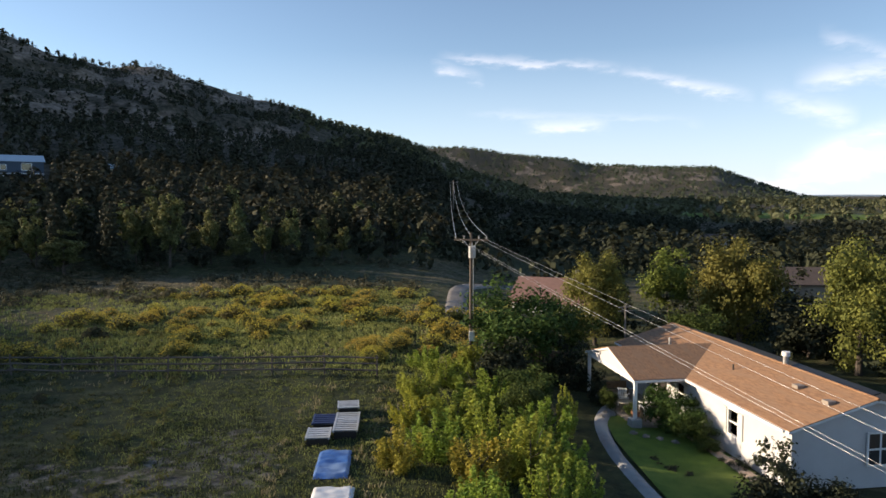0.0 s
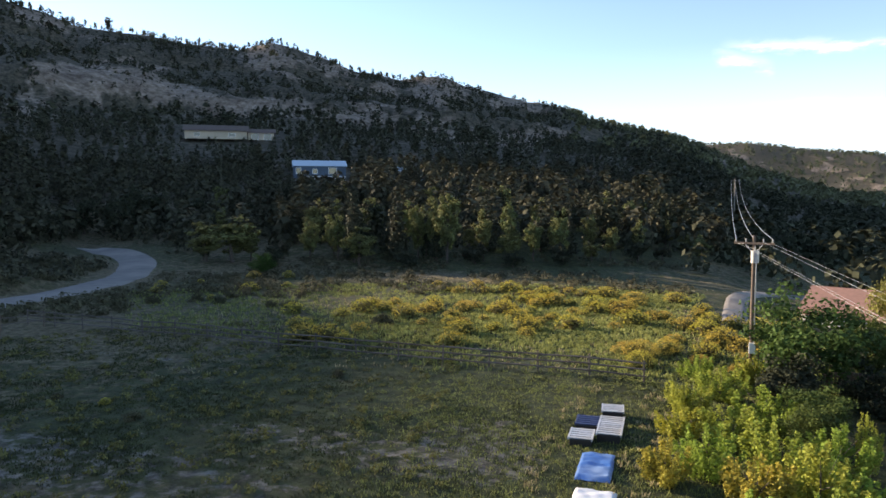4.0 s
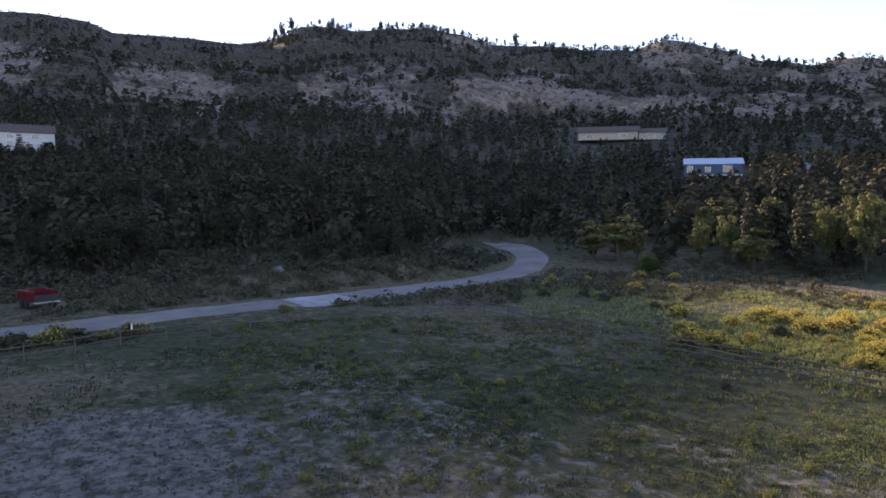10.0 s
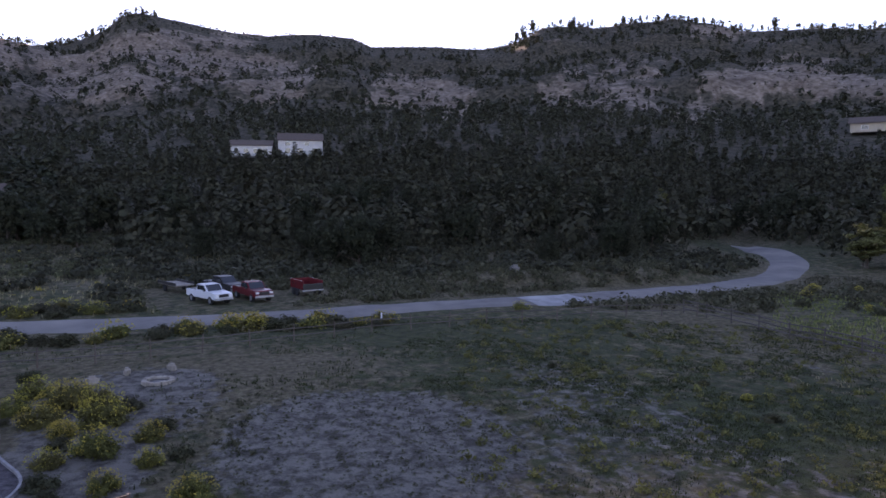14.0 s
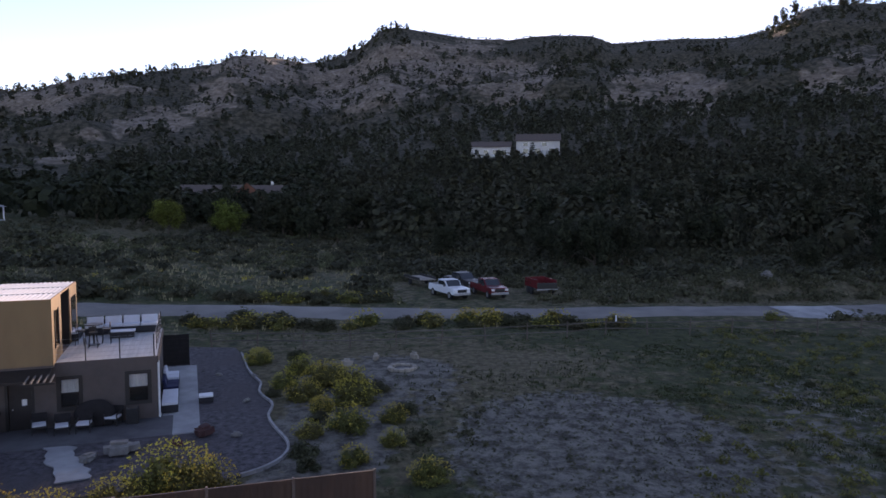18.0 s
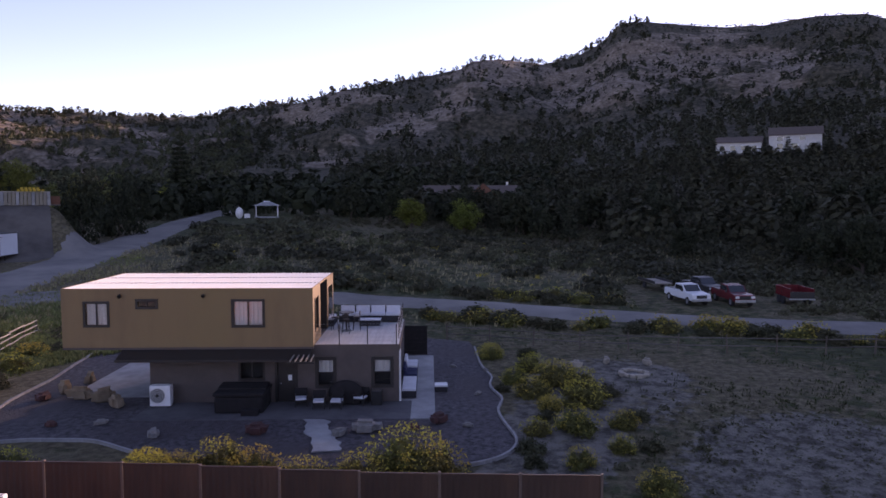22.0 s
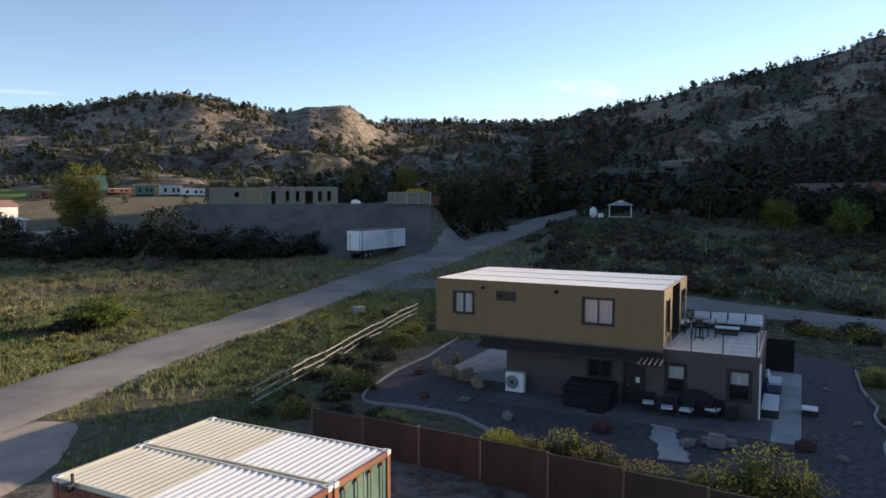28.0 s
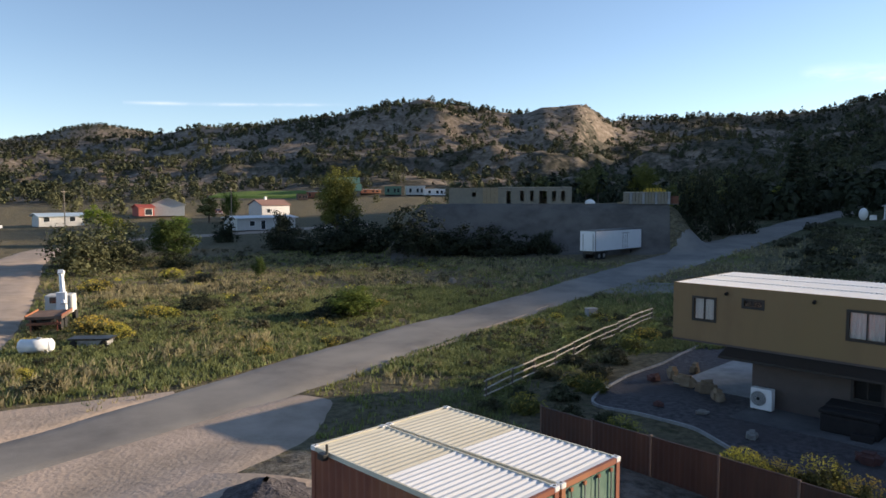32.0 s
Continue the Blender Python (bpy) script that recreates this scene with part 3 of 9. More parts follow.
def bluffs(x, y, z):
    """How bare the slope lies, 0 to 1."""
    az, el = np.degrees(np.arctan2(-x, y)), np.degrees(np.arctan2(z - CZ, np.hypot(x, y)))
    az = np.where(az < -40, az + 360, az)
    az = az + (fbm(x * 0.03, y * 0.03, 61, 4) - 0.5) * 4.5
    el = el + (fbm(x * 0.022, y * 0.022, 62, 4) - 0.5) * 2.6
    b = np.zeros_like(az)
    for a, e, wa, we in np.vstack([BLUFF_NORTH, BLUFF_SOUTH, BLUFF_FAR, BLUFF_EAST]):
        b = np.maximum(b, 1 - sstep(0.45, 1.45, np.hypot((az - a) / wa, (el - e) / we)))
    return b * (0.45 + 0.75 * sstep(0.36, 0.58, fbm(x * 0.045, y * 0.045, 64, 4)))


def yard_mask(x, y):
    return 1 - sstep(15, 20, np.hypot(x + 31, y + 19))


def zat(x, y):
    return float(land(np.array([x]), np.array([y]))[0][0])


# ---- ground sheet ----
def ground():
    azs = np.radians(np.concatenate([np.arange(-40, 200, 0.5), np.arange(200, 320, 2.0)]))
    rs, r = [0.004, 0.5, 1.0, 1.5], 1.5
    while r < 4900:
        r += max(0.55, 0.02 * r)
        rs.append(r)
    rs = np.array(rs)
    A, R = np.meshgrid(azs, rs)
    x, y = -np.sin(A) * R, np.cos(A) * R
    z, hill = land(x, y)
    verts = np.stack([x, y, z], -1).reshape(-1, 3)
    na, nr = len(azs), len(rs)
    i, j = np.meshgrid(np.arange(nr - 1), np.arange(na), indexing="ij")
    a, b = i * na + j, i * na + (j + 1) % na
    faces = np.stack([a, a + na, b + na, b], -1).reshape(-1, 4)
    me = raw_mesh("ground", verts, faces, M_GROUND, True)
    azd = np.degrees(A)
    n1, n2 = fbm(x * 0.07, y * 0.07, 41), fbm(x * 0.02, y * 0.02, 43)
    # dried-out clay in the corner of the field, trodden ground round the yard
    bare = (1 - sstep(0.6, 1.25, np.hypot((x + 28.5) / 9.5, (y - 6.5) / 7.5))) * 0.66
    bare = np.maximum(bare, (1 - sstep(0.5, 1.3, np.hypot((x + 20) / 13, (y - 16) / 9))) * 0.40)
    bare = np.maximum(bare, sstep(0.5, 0.75, fbm(x * 0.05 + y * 0.02, y * 0.16, 57)) * 0.42 * (np.abs(x + 28) < 22) * (y > -2) * (y < 36))
    bare = np.maximum(bare, (1 - sstep(0.6, 1.2, np.hypot((x + 38) / 9, (y + 4) / 6))) * 0.50)
    bare = np.maximum(bare, (1 - sstep(0.6, 1.2, np.hypot((x + 41.3) / 4, (y + 2.6) / 3.5))) * 0.8)
    bare = np.maximum(bare, (1 - sstep(0.6, 1.25, np.hypot((x + 29.5) / 8, (y + 5.0) / 3.6))) * 0.60)
    bare = np.maximum(bare, (1 - sstep(0.5, 1.2, np.hypot((x + 9.5) / 4, (y - 27) / 5))) * 0.45)
    bare = np.maximum(bare, (1 - sstep(0.7, 1.1, np.hypot((x + 9) / 11, (y + 16) / 13))) * 0.62)
    bare = np.maximum(bare, sstep(103, 107, R) * (1 - sstep(117, 121, R)) * (azd > 136.5) * (azd < 160.5) * 0.3)
    # fewer dry stalks where grass is greener, and where shade is put into colour
    dry = 0.38 - 0.12 * sstep(52, 62, azd) * (1 - sstep(128, 134, azd)) + 0.55 * (n1 - 0.35) + 0.35 * (n2 - 0.4) - 0.02 * (np.hypot((x + 18) / 26, (y - 58) / 15) < 1) + 0.26 * sstep(36, 46, -y) * (azd > 132) - 0.24 * sstep(-40, -20, x) * sstep(10, 22, y) * (azd < 60) + 0.04 * (x < -66) - 0.28 * (np.hypot((x + 12) / 14, (y - 34) / 6) < 1)
    bl = bluffs(x, y, z)
    rocky = sstep(250, 350, R) * np.clip(0.235 - 0.14 * (azd < 6) - 0.05 * ((azd > 48) & (azd < 100)) + 0.56 * bl + 0.6 * (fbm(x * 0.02, y * 0.02, 51, 5) - 0.5) + 0.24 * sstep(134, 140, azd) - 0.10 * ((azd > 142) & (azd < 149)), 0, 1)
    for name, val in (("bare", bare), ("dry", dry), ("slope", sstep(95, 150, R) * np.clip(hill * 3, 0, 1) * (1 - sstep(146, 152, azd) * (1 - sstep(255, 320, R)))), ("rocky", rocky)):
        at = me.attributes.new(name, "FLOAT", "POINT")
        at.data.foreach_set("value", np.clip(val, 0, 1).astype(np.float32).ravel())
    tagged(place("ground", me, None), "grassy valley floor rising to dry rocky juniper hills", "ground", kind="structure")


ground()


def far_plain():
    """The low land at the valley's open end, far beyond everything, coloured hazy blue."""
    k = np.radians(np.arange(-60, -14, 1.0))
    R = 4650.0
    top = CZ + R * np.tan(np.radians(0.15 + 0.16 * fbm(np.degrees(k) * 0.35, k * 0, 8, 3)))
    low = np.stack([-np.sin(k) * R, np.cos(k) * R, np.full(len(k), -60.0)], 1)
    crest = np.stack([-np.sin(k) * R, np.cos(k) * R, top], 1)
    rear = np.stack([-np.sin(k) * (R + 140), np.cos(k) * (R + 140), np.full(len(k), -60.0)], 1)
    n = len(k)
    i = np.arange(n - 1)
    f = np.concatenate([np.stack([i, i + 1, i + 1 + n, i + n], 1), np.stack([i + n, i + 1 + n, i + 1 + 2 * n, i + 2 * n], 1)])
    tagged(place("backdrop", raw_mesh("backdrop", np.concatenate([low, crest, rear]), f, M_HAZELAND, True), None), "distant plain coloured blue for haze beyond the valley mouth", "distance", kind="structure")


far_plain()


def ribbon(name, pts, widths, material, lift, label, category, kind="structure", cross=8):
    """A strip laid on the land along a line, with its own slight camber."""
    P = np.array(pts, float)
    d = np.concatenate([[0], np.cumsum(np.hypot(*np.diff(P, axis=0).T))])
    n = max(8, int(d[-1] / 1.5))
    t = np.linspace(0, d[-1], n)
    # smooth the corners
    cx, cy, w = np.interp(t, d, P[:, 0]), np.interp(t, d, P[:, 1]), np.interp(t, d, widths)
    for _ in range(12):
        cx[1:-1], cy[1:-1] = (cx[:-2] + 2 * cx[1:-1] + cx[2:]) / 4, (cy[:-2] + 2 * cy[1:-1] + cy[2:]) / 4
    tx, ty = np.gradient(cx), np.gradient(cy)
    L = np.hypot(tx, ty)
    nx, ny = -ty / L, tx / L
    s = np.linspace(-0.5, 0.5, cross + 1)
    ww = w[:, None] * (1 + 0.10 * (fbm(t * 0.3, t * 0 + 1, 9)[:, None] - 0.5))
    X, Y = cx[:, None] + nx[:, None] * s * ww, cy[:, None] + ny[:, None] * s * ww
    Z = land(X, Y)[0] + lift + 0.06 * (1 - (2 * s) ** 2)
    Z[:, 0] -= lift + 0.1
    Z[:, -1] -= lift + 0.1
    verts = np.stack([X, Y, Z], -1).reshape(-1, 3)
    k = cross + 1
    i, j = np.meshgrid(np.arange(n - 1), np.arange(cross), indexing="ij")
    a = i * k + j
    faces = np.stack([a, a + k, a + k + 1, a + 1], -1).reshape(-1, 4)
    return tagged(place(name, raw_mesh(name, verts, faces, material, True), None), label, category, kind=kind)


def patch(name, outline, material, lift, label, category, kind="structure"):
    """A flat sheet on the ground by its outline, with a skirt into the ground."""
    z = np.mean([zat(*p) for p in outline]) + lift
    bm = prism(bmesh.new(), [(x, y, z) for x, y in outline], (0, 0, -0.35))
    return tagged(part(name, bm, material, None), label, category, kind=kind)


ribbon("road", [(-57, -57), (-59, -45), (-61.5, -24), (-61.8, -9), (-62, 10), (-62.4, 23), (-62.7, 34), (-63.8, 45), (-66.5, 58), (-71, 69), (-79.5, 80.0), (-92, 89.0), (-104, 93.0)], [5.6] * 13, M_ROAD, 0.09,
       "pale gravel lane bending away into the wooded hills", "road")
ribbon("road", [(60, 2), (35, -12.5), (14, -25.4), (4.5, -31.0), (0, -33.8), (-10, -41), (-20, -48.5), (-30, -54.8), (-37.5, -58.4), (-50.3, -64.7), (-71.2, -75), (-94, -84.5), (-116, -93), (-140, -101)], [6, 6, 5.8, 5.6, 6.0, 6.5, 7.3, 6.4, 6.6, 8.4, 9, 9, 8, 8], M_ROAD, 0.14,
       "wide grey gravel road running up the valley", "road")

ribbon("road", [(-44, -60), (-50.5, -57.5), (-56, -53), (-59, -46)], [7, 7.5, 6.5, 5.6], M_ROAD, 0.16, "gravel junction where the lane leaves the road", "road")

# ---- container house and its yard ----
M_PANE = bpy.data.materials.new("clear_pane")
M_PANE.use_nodes = True
_n, _l = M_PANE.node_tree.nodes, M_PANE.node_tree.links
_t, _s, _x, _f = _n.new("ShaderNodeBsdfTransparent"), _n.new("ShaderNodeBsdfGlossy"), _n.new("ShaderNodeMixShader"), _n.new("ShaderNodeFresnel")
_s.inputs["Roughness"].default_value = 0.03
_l.new(_f.outputs[0], _x.inputs[0])
_l.new(_t.outputs[0], _x.inputs[1])
_l.new(_s.outputs[0], _x.inputs[2])
_l.new(_x.outputs[0], _n["Material Output"].inputs[0])
M_DARK = mat("dark_interior", (0.012, 0.012, 0.012), rough=0.9)
M_DECK = mat("pale_deck_boards", (0.50, 0.50, 0.49), (0.40, 0.40, 0.39), 0.7, 1.2, 0.02, stretch=(5, 0.4, 1), obrand=0.08)
M_WICKER = mat("black_wicker", (0.018, 0.018, 0.022), (0.010, 0.010, 0.012), 0.6, 20.0, 0.1)
M_CUSHION = mat("pale_cushion", (0.66, 0.67, 0.70), (0.58, 0.59, 0.62), 0.9, 3.0, 0.06)
M_VINYL = mat("dark_vinyl", (0.030, 0.027, 0.027), (0.022, 0.020, 0.020), 0.92, 3.0, 0.05, spec=0.15)
M_NAVY = mat("navy_cushion", (0.02, 0.03, 0.09), (0.015, 0.02, 0.06), 0.9, 3.0, 0.05)
M_SAND = mat("tan_sandstone", (0.25, 0.178, 0.11), (0.17, 0.12, 0.078), 0.9, 2.5, 0.15, c3=(0.20, 0.155, 0.11), obrand=0.15)
M_PALEROCK = mat("pale_tan_stone", (0.40, 0.355, 0.29), (0.29, 0.25, 0.20), 0.9, 3.0, 0.15, obrand=0.15)
M_REDROCK = mat("red_rock", (0.125, 0.050, 0.042), (0.075, 0.033, 0.030), 0.9, 3.0, 0.2, obrand=0.2)
M_GREYROCK = mat("grey_rock", (0.25, 0.235, 0.215), (0.16, 0.15, 0.138), 0.9, 3.0, 0.2, obrand=0.2)


def wall_open(L, z0, z1, y, t, holes, x0=0.0):
    """A wall along x from x0, with openings (xa, xb, za, zb) right through it."""
    bm, x = bmesh.new(), x0
    for xa, xb, za, zb in sorted(holes):
        box(bm, ((x + xa) / 2, y, (z0 + z1) / 2), (xa - x, t, z1 - z0))
        if za > z0:
            box(bm, ((xa + xb) / 2, y, (z0 + za) / 2), (xb - xa, t, za - z0))
        if zb < z1:
            box(bm, ((xa + xb) / 2, y, (zb + z1) / 2), (xb - xa, t, z1 - zb))
        x = xb
    box(bm, ((x + x0 + L) / 2, y, (z0 + z1) / 2), (x0 + L - x, t, z1 - z0))
    bmesh.ops.remove_doubles(bm, verts=bm.verts, dist=0.0005)
    return bm


def corrugated(L, W, z, pitch=0.21, depth=0.036, axis="x"):
    """A trapezoid-ribbed sheet L by W, ribs lying across its length, from the origin corner."""
    n = int(L / pitch)
    p = L / n
    xs, zs = [], []
    for i in range(n):
        for fx, fz in ((0.0, 0), (0.35, 0), (0.5, 1), (0.85, 1)):
            xs.append((i + fx) * p)
            zs.append(z - depth * fz)
    xs.append(L)
    zs.append(z)
    xs, zs = np.array(xs), np.array(zs)
    k = len(xs)
    v = np.concatenate([np.stack([xs, np.zeros(k), zs], 1), np.stack([xs, np.full(k, W), zs], 1)])
    i = np.arange(k - 1)
    return v, np.stack([i, i + 1, i + 1 + k, i + k], 1)


def window(parent, name, xa, xb, za, zb, y, out=-1, panes="v", pale=(0,), trim=0.12, material=None):
    """A window in an opening of a wall along x: trim, sash bars, panes, and what hangs behind them. out: the side it faces along y."""
    w = part(name, B(((xa + xb) / 2, y + out * 0.02, zb + trim / 2), (xb - xa + 2 * trim, 0.09, trim)), material or M_TRIM, parent)
    for c, s in ((((xa + xb) / 2, y + out * 0.02, za - trim / 2), (xb - xa + 2 * trim, 0.09, trim)), ((xa - trim / 2, y + out * 0.02, (za + zb) / 2), (trim, 0.09, zb - za)),
                 ((xb + trim / 2, y + out * 0.02, (za + zb) / 2), (trim, 0.09, zb - za))):
        part("trim_board", B(c, s), material or M_TRIM, w)
    mid = (xa + xb) / 2 if panes == "v" else (za + zb) / 2
    halves = ((xa, mid, za, zb), (mid, xb, za, zb)) if panes == "v" else ((xa, xb, mid, zb), (xa, xb, za, mid))
    bar = B((mid, y, (za + zb) / 2), (0.05, 0.06, zb - za)) if panes == "v" else B(((xa + xb) / 2, y, mid), (xb - xa, 0.06, 0.05))
    part("sash_bar", bar, M_TRIM if material is None else material, w)
    for i, (a, b, c, d) in enumerate(halves):
        g = part("pane", B(((a + b) / 2, y - out * 0.02, (c + d) / 2), (b - a - 0.05, 0.008, d - c - 0.02)), M_PANE, w)
        g.visible_shadow = False
        if i in pale:
            n = 10
            bm = bmesh.new()
            ys = [y - out * (0.10 + 0.02 * math.cos(k * 2.2)) for k in range(n + 1)]
            top = [bm.verts.new((a + (b - a) * k / n, ys[k], d)) for k in range(n + 1)]
            low = [bm.verts.new((a + (b - a) * k / n, ys[k], c)) for k in range(n + 1)]
            for k in range(n):
                bm.faces.new((low[k], low[k + 1], top[k + 1], top[k]))
            part("curtain", bm, M_CURTAIN, w)
    # near-black sheet stands in for the unlit room behind the panes
    part("room_dark_sheet", B(((xa + xb) / 2, y - out * 0.3, (za + zb) / 2), (xb - xa + 0.3, 0.02, zb - za + 0.3)), M_DARK, w)
    return w


HOUSE = pose(-26.1, -28.59, 0, 0, 0, 110.1)


def container_house():
    h = thing("container_house", HOUSE, "two-storey ochre and taupe house built of stacked shipping containers", "house")
    # upper storey: three boxes side by side
    wins = [(1.16, 2.20, 4.03, 5.07), (3.70, 4.55, 4.92, 5.18), (8.33, 9.73, 3.99, 5.16)]
    up = part("upper_front_wall", wall_open(12.19, 2.9, 5.72, 0.05, 0.1, wins), M_OCHRE, h, "ochre painted steel wall")
    for i, wn_ in enumerate(wins):
        window(h, "window", *wn_, 0.03, panes="v", pale=() if i == 1 else (0, 1))
    part("upper_back_wall", wall_open(12.19, 2.9, 5.72, 7.27, 0.1, []), M_OCHRE, h)
    part("upper_end_wall", B((0.05, 3.66, 4.31), (0.1, 7.12, 2.82)), M_OCHRE, h)
    part("upper_floor", B((6.095, 3.66, 2.86), (12.19, 7.32, 0.12)), M_TAUPE, h)
    # deck end: a wall with a tall window, a recessed glazed bay, a framed panel
    e = part("deck_end_wall", B((12.14, 0.36, 4.31), (0.1, 0.52, 2.82)), M_OCHRE, h)
    part("wall_piece", B((12.14, 2.0, 4.31), (0.1, 0.84, 2.82)), M_OCHRE, e)
    part("wall_piece", B((12.14, 1.1, 5.45), (0.1, 0.96, 0.54)), M_OCHRE, e)
    part("wall_piece", B((12.14, 1.1, 3.25), (0.1, 0.96, 0.7)), M_OCHRE, e)
    part("pane", B((12.1, 1.1, 4.39), (0.02, 0.96, 1.58)), M_GLASS, e)
    for ya in (0.62, 1.58):
        part("trim_board", B((12.19, ya, 4.39), (0.08, 0.1, 1.7)), M_TRIM, e)
    part("glazed_bay", B((11.3, 3.66, 4.31), (0.06, 2.5, 2.7)), M_GLASS, h, "dark glazed sliding doors")
    part("bay_side", B((11.72, 2.42, 4.31), (0.85, 0.06, 2.82)), M_TRIM, h)
    part("bay_side", B((11.72, 4.90, 4.31), (0.85, 0.06, 2.82)), M_TRIM, h)
    part("end_panel", B((12.14, 6.1, 4.31), (0.1, 2.3, 2.82)), M_OCHRE, h)
    part("end_panel_pane", B((12.2, 6.1, 4.2), (0.03, 1.5, 2.0)), M_GLASS, h)
    for k in range(3):
        v, f = corrugated(12.19, 2.40, 5.80)
        v[:, 1] += 0.02 + 2.44 * k
        place("roof_sheet", raw_mesh("roof_sheet", v, f, M_WHITEROOF), h, "white painted corrugated roof")
        part("roof_edge", B((6.095, 0.02 + 2.44 * k, 5.76), (12.19, 0.06, 0.1)), M_OCHRE if k == 0 else M_WHITEROOF, h)
        for xe in (0.03, 12.16):
            part("roof_edge", B((xe, 1.22 + 2.44 * k, 5.765), (0.06, 2.38, 0.085)), M_OCHRE, h)
    part("roof_underside", B((6.095, 3.66, 5.70), (12.0, 7.1, 0.03)), M_OCHRE, h)
    for sx in (2.85, 6.9):
        part("wall_lamp", Rod((sx, -0.02, 5.5), (sx, -0.14, 5.42), 0.06, 0.09), M_BLACK, h)
    # lower storey, set further along
    lw = [(8.54, 9.62, 1.27, 2.08), (10.34, 11.24, 0.0, 2.12), (12.38, 13.10, 0.92, 2.16), (15.16, 15.94, 0.94, 2.17)]
    part("lower_front_wall", wall_open(12.3, 0, 2.88, 0.36, 0.12, lw, 4.07), M_TAUPE, h, "taupe stucco wall")
    window(h, "window", *lw[0], 0.34, panes="v", pale=())
    for q in (2, 3):
        window(h, "window", *lw[q], 0.34, panes="h", pale=(0,), trim=0.17)
    d = part("front_door", B((10.79, 0.40, 1.05), (0.86, 0.05, 2.08)), M_TRIM, h, "dark brown front door with a paper notice")
    part("notice", B((10.95, 0.37, 1.28), (0.19, 0.006, 0.27)), M_WHITE, d)
    part("door_knob", Rod((10.5, 0.37, 1.0), (10.5, 0.31, 1.0), 0.035), M_STEEL, d)
    for xe in (10.28, 11.30):
        part("door_frame", B((xe, 0.33, 1.08), (0.12, 0.1, 2.16)), M_TRIM, d)
    part("lower_back_wall", B((10.22, 7.6, 1.44), (12.3, 0.12, 2.88)), M_TAUPE, h)
    for xe in (4.13, 16.31):
        part("lower_end_wall", B((xe, 3.98, 1.44), (0.12, 7.12, 2.88)), M_TAUPE, h)
    part("deck_fascia", B((14.28, 0.30, 2.80), (4.2, 0.06, 0.3)), M_TAUPE, h)
    part("deck_fascia", B((16.40, 3.98, 2.80), (0.06, 7.4, 0.3)), M_TAUPE, h)
    part("downpipe", Rod((16.42, 0.36, 0), (16.42, 0.36, 2.7), 0.05), M_WHITE, h)
    n = 30
    for i in range(n):
        part("deck_board", B((12.2 + (i + 0.5) * 4.2 / n, 3.98, 2.93), (4.2 / n - 0.008, 7.32, 0.03)), M_DECK, h)
    for px in (13.41, 14.81, 16.25):
        part("railing_post", B((px, 0.38, 3.45), (0.05, 0.05, 1.02)), M_BLACK, h)
    for py in (1.8, 3.3, 4.8, 6.2, 7.55):
        part("railing_post", B((16.30, py, 3.45), (0.05, 0.05, 1.02)), M_BLACK, h)
    for z in (3.1, 3.3, 3.5, 3.7, 3.95):
        part("railing_cable", Rod((12.2, 0.38, z), (16.25, 0.38, z), 0.006, seg=5), M_STEEL, h)
        part("railing_cable", Rod((16.30, 0.38, z), (16.30, 7.55, z), 0.006, seg=5), M_STEEL, h)
    # canopy over the porch and its slats
    part("canopy", B((7.5, -0.32, 2.66), (9.2, 1.28, 0.06), rx=18), M_TRIM, h, "dark sheet canopy under the overhang")
    part("canopy_fascia", B((7.5, -0.94, 2.44), (9.2, 0.05, 0.12)), M_TRIM, h)
    for i in range(5):
        part("pergola_slat", B((11.35 + i * 0.24, -1.15, 2.58), (0.05, 1.1, 0.08), rx=4), M_WOOD, h)
    part("pergola_beam", B((11.85, -1.68, 2.50), (1.3, 0.06, 0.08)), M_TRIM, h)


container_house()


def H(x, y, z=0.0, rz=0.0):
    """A pose in the house's own directions."""
    return HOUSE @ pose(x, y, z, 0, 0, rz)


def sofa(m, L, label, cushions, backs=True, colour=None, group=""):
    t = thing("outdoor_sofa", m, label, "sofa", group)
    part("base", B((L / 2, 0.42, 0.21), (L, 0.84, 0.34), bevel=0.02), M_WICKER, t)
    if backs:
        part("backrest", B((L / 2, 0.80, 0.50), (L, 0.12, 0.5), bevel=0.02), M_WICKER, t)
    w = L / cushions
    for i in range(cushions):
        part("seat_cushion", B(((i + 0.5) * w, 0.38, 0.45), (w - 0.04, 0.72, 0.14), bevel=0.04), colour or M_CUSHION, t)
        if backs:
            part("back_cushion", B(((i + 0.5) * w, 0.68, 0.68), (w - 0.08, 0.16, 0.42), bevel=0.05, rx=-12), colour or M_CUSHION, t)
    return t


sofa(H(12.6, 6.65, 2.945), 3.6, "black wicker deck sofa with pale back cushions", 4, group="deck seating")
sofa(H(12.5, 5.2, 2.945, 90), 1.4, "short black wicker deck sofa with pale cushions", 2, group="deck seating")
ct = thing("coffee_table", H(14.5, 5.7, 2.945), "low black wicker coffee table with pale top on deck", "table")
part("base", B((0, 0, 0.17), (1.15, 0.6, 0.3), bevel=0.02), M_WICKER, ct)
part("tabletop", B((0, 0, 0.345), (1.25, 0.68, 0.05), bevel=0.01), M_CUSHION, ct)
bt = thing("bar_table", H(13.35, 4.0, 2.945), "tall dark round bar table on the deck", "table")
part("tabletop", Rod((0, 0, 1.0), (0, 0, 1.05), 0.42, seg=24), M_TRIM, bt)
part("pedestal", Rod((0, 0, 0.03), (0, 0, 1.0), 0.05), M_BLACK, bt)
part("foot", Rod((0, 0, 0), (0, 0, 0.03), 0.28, seg=20), M_BLACK, bt)


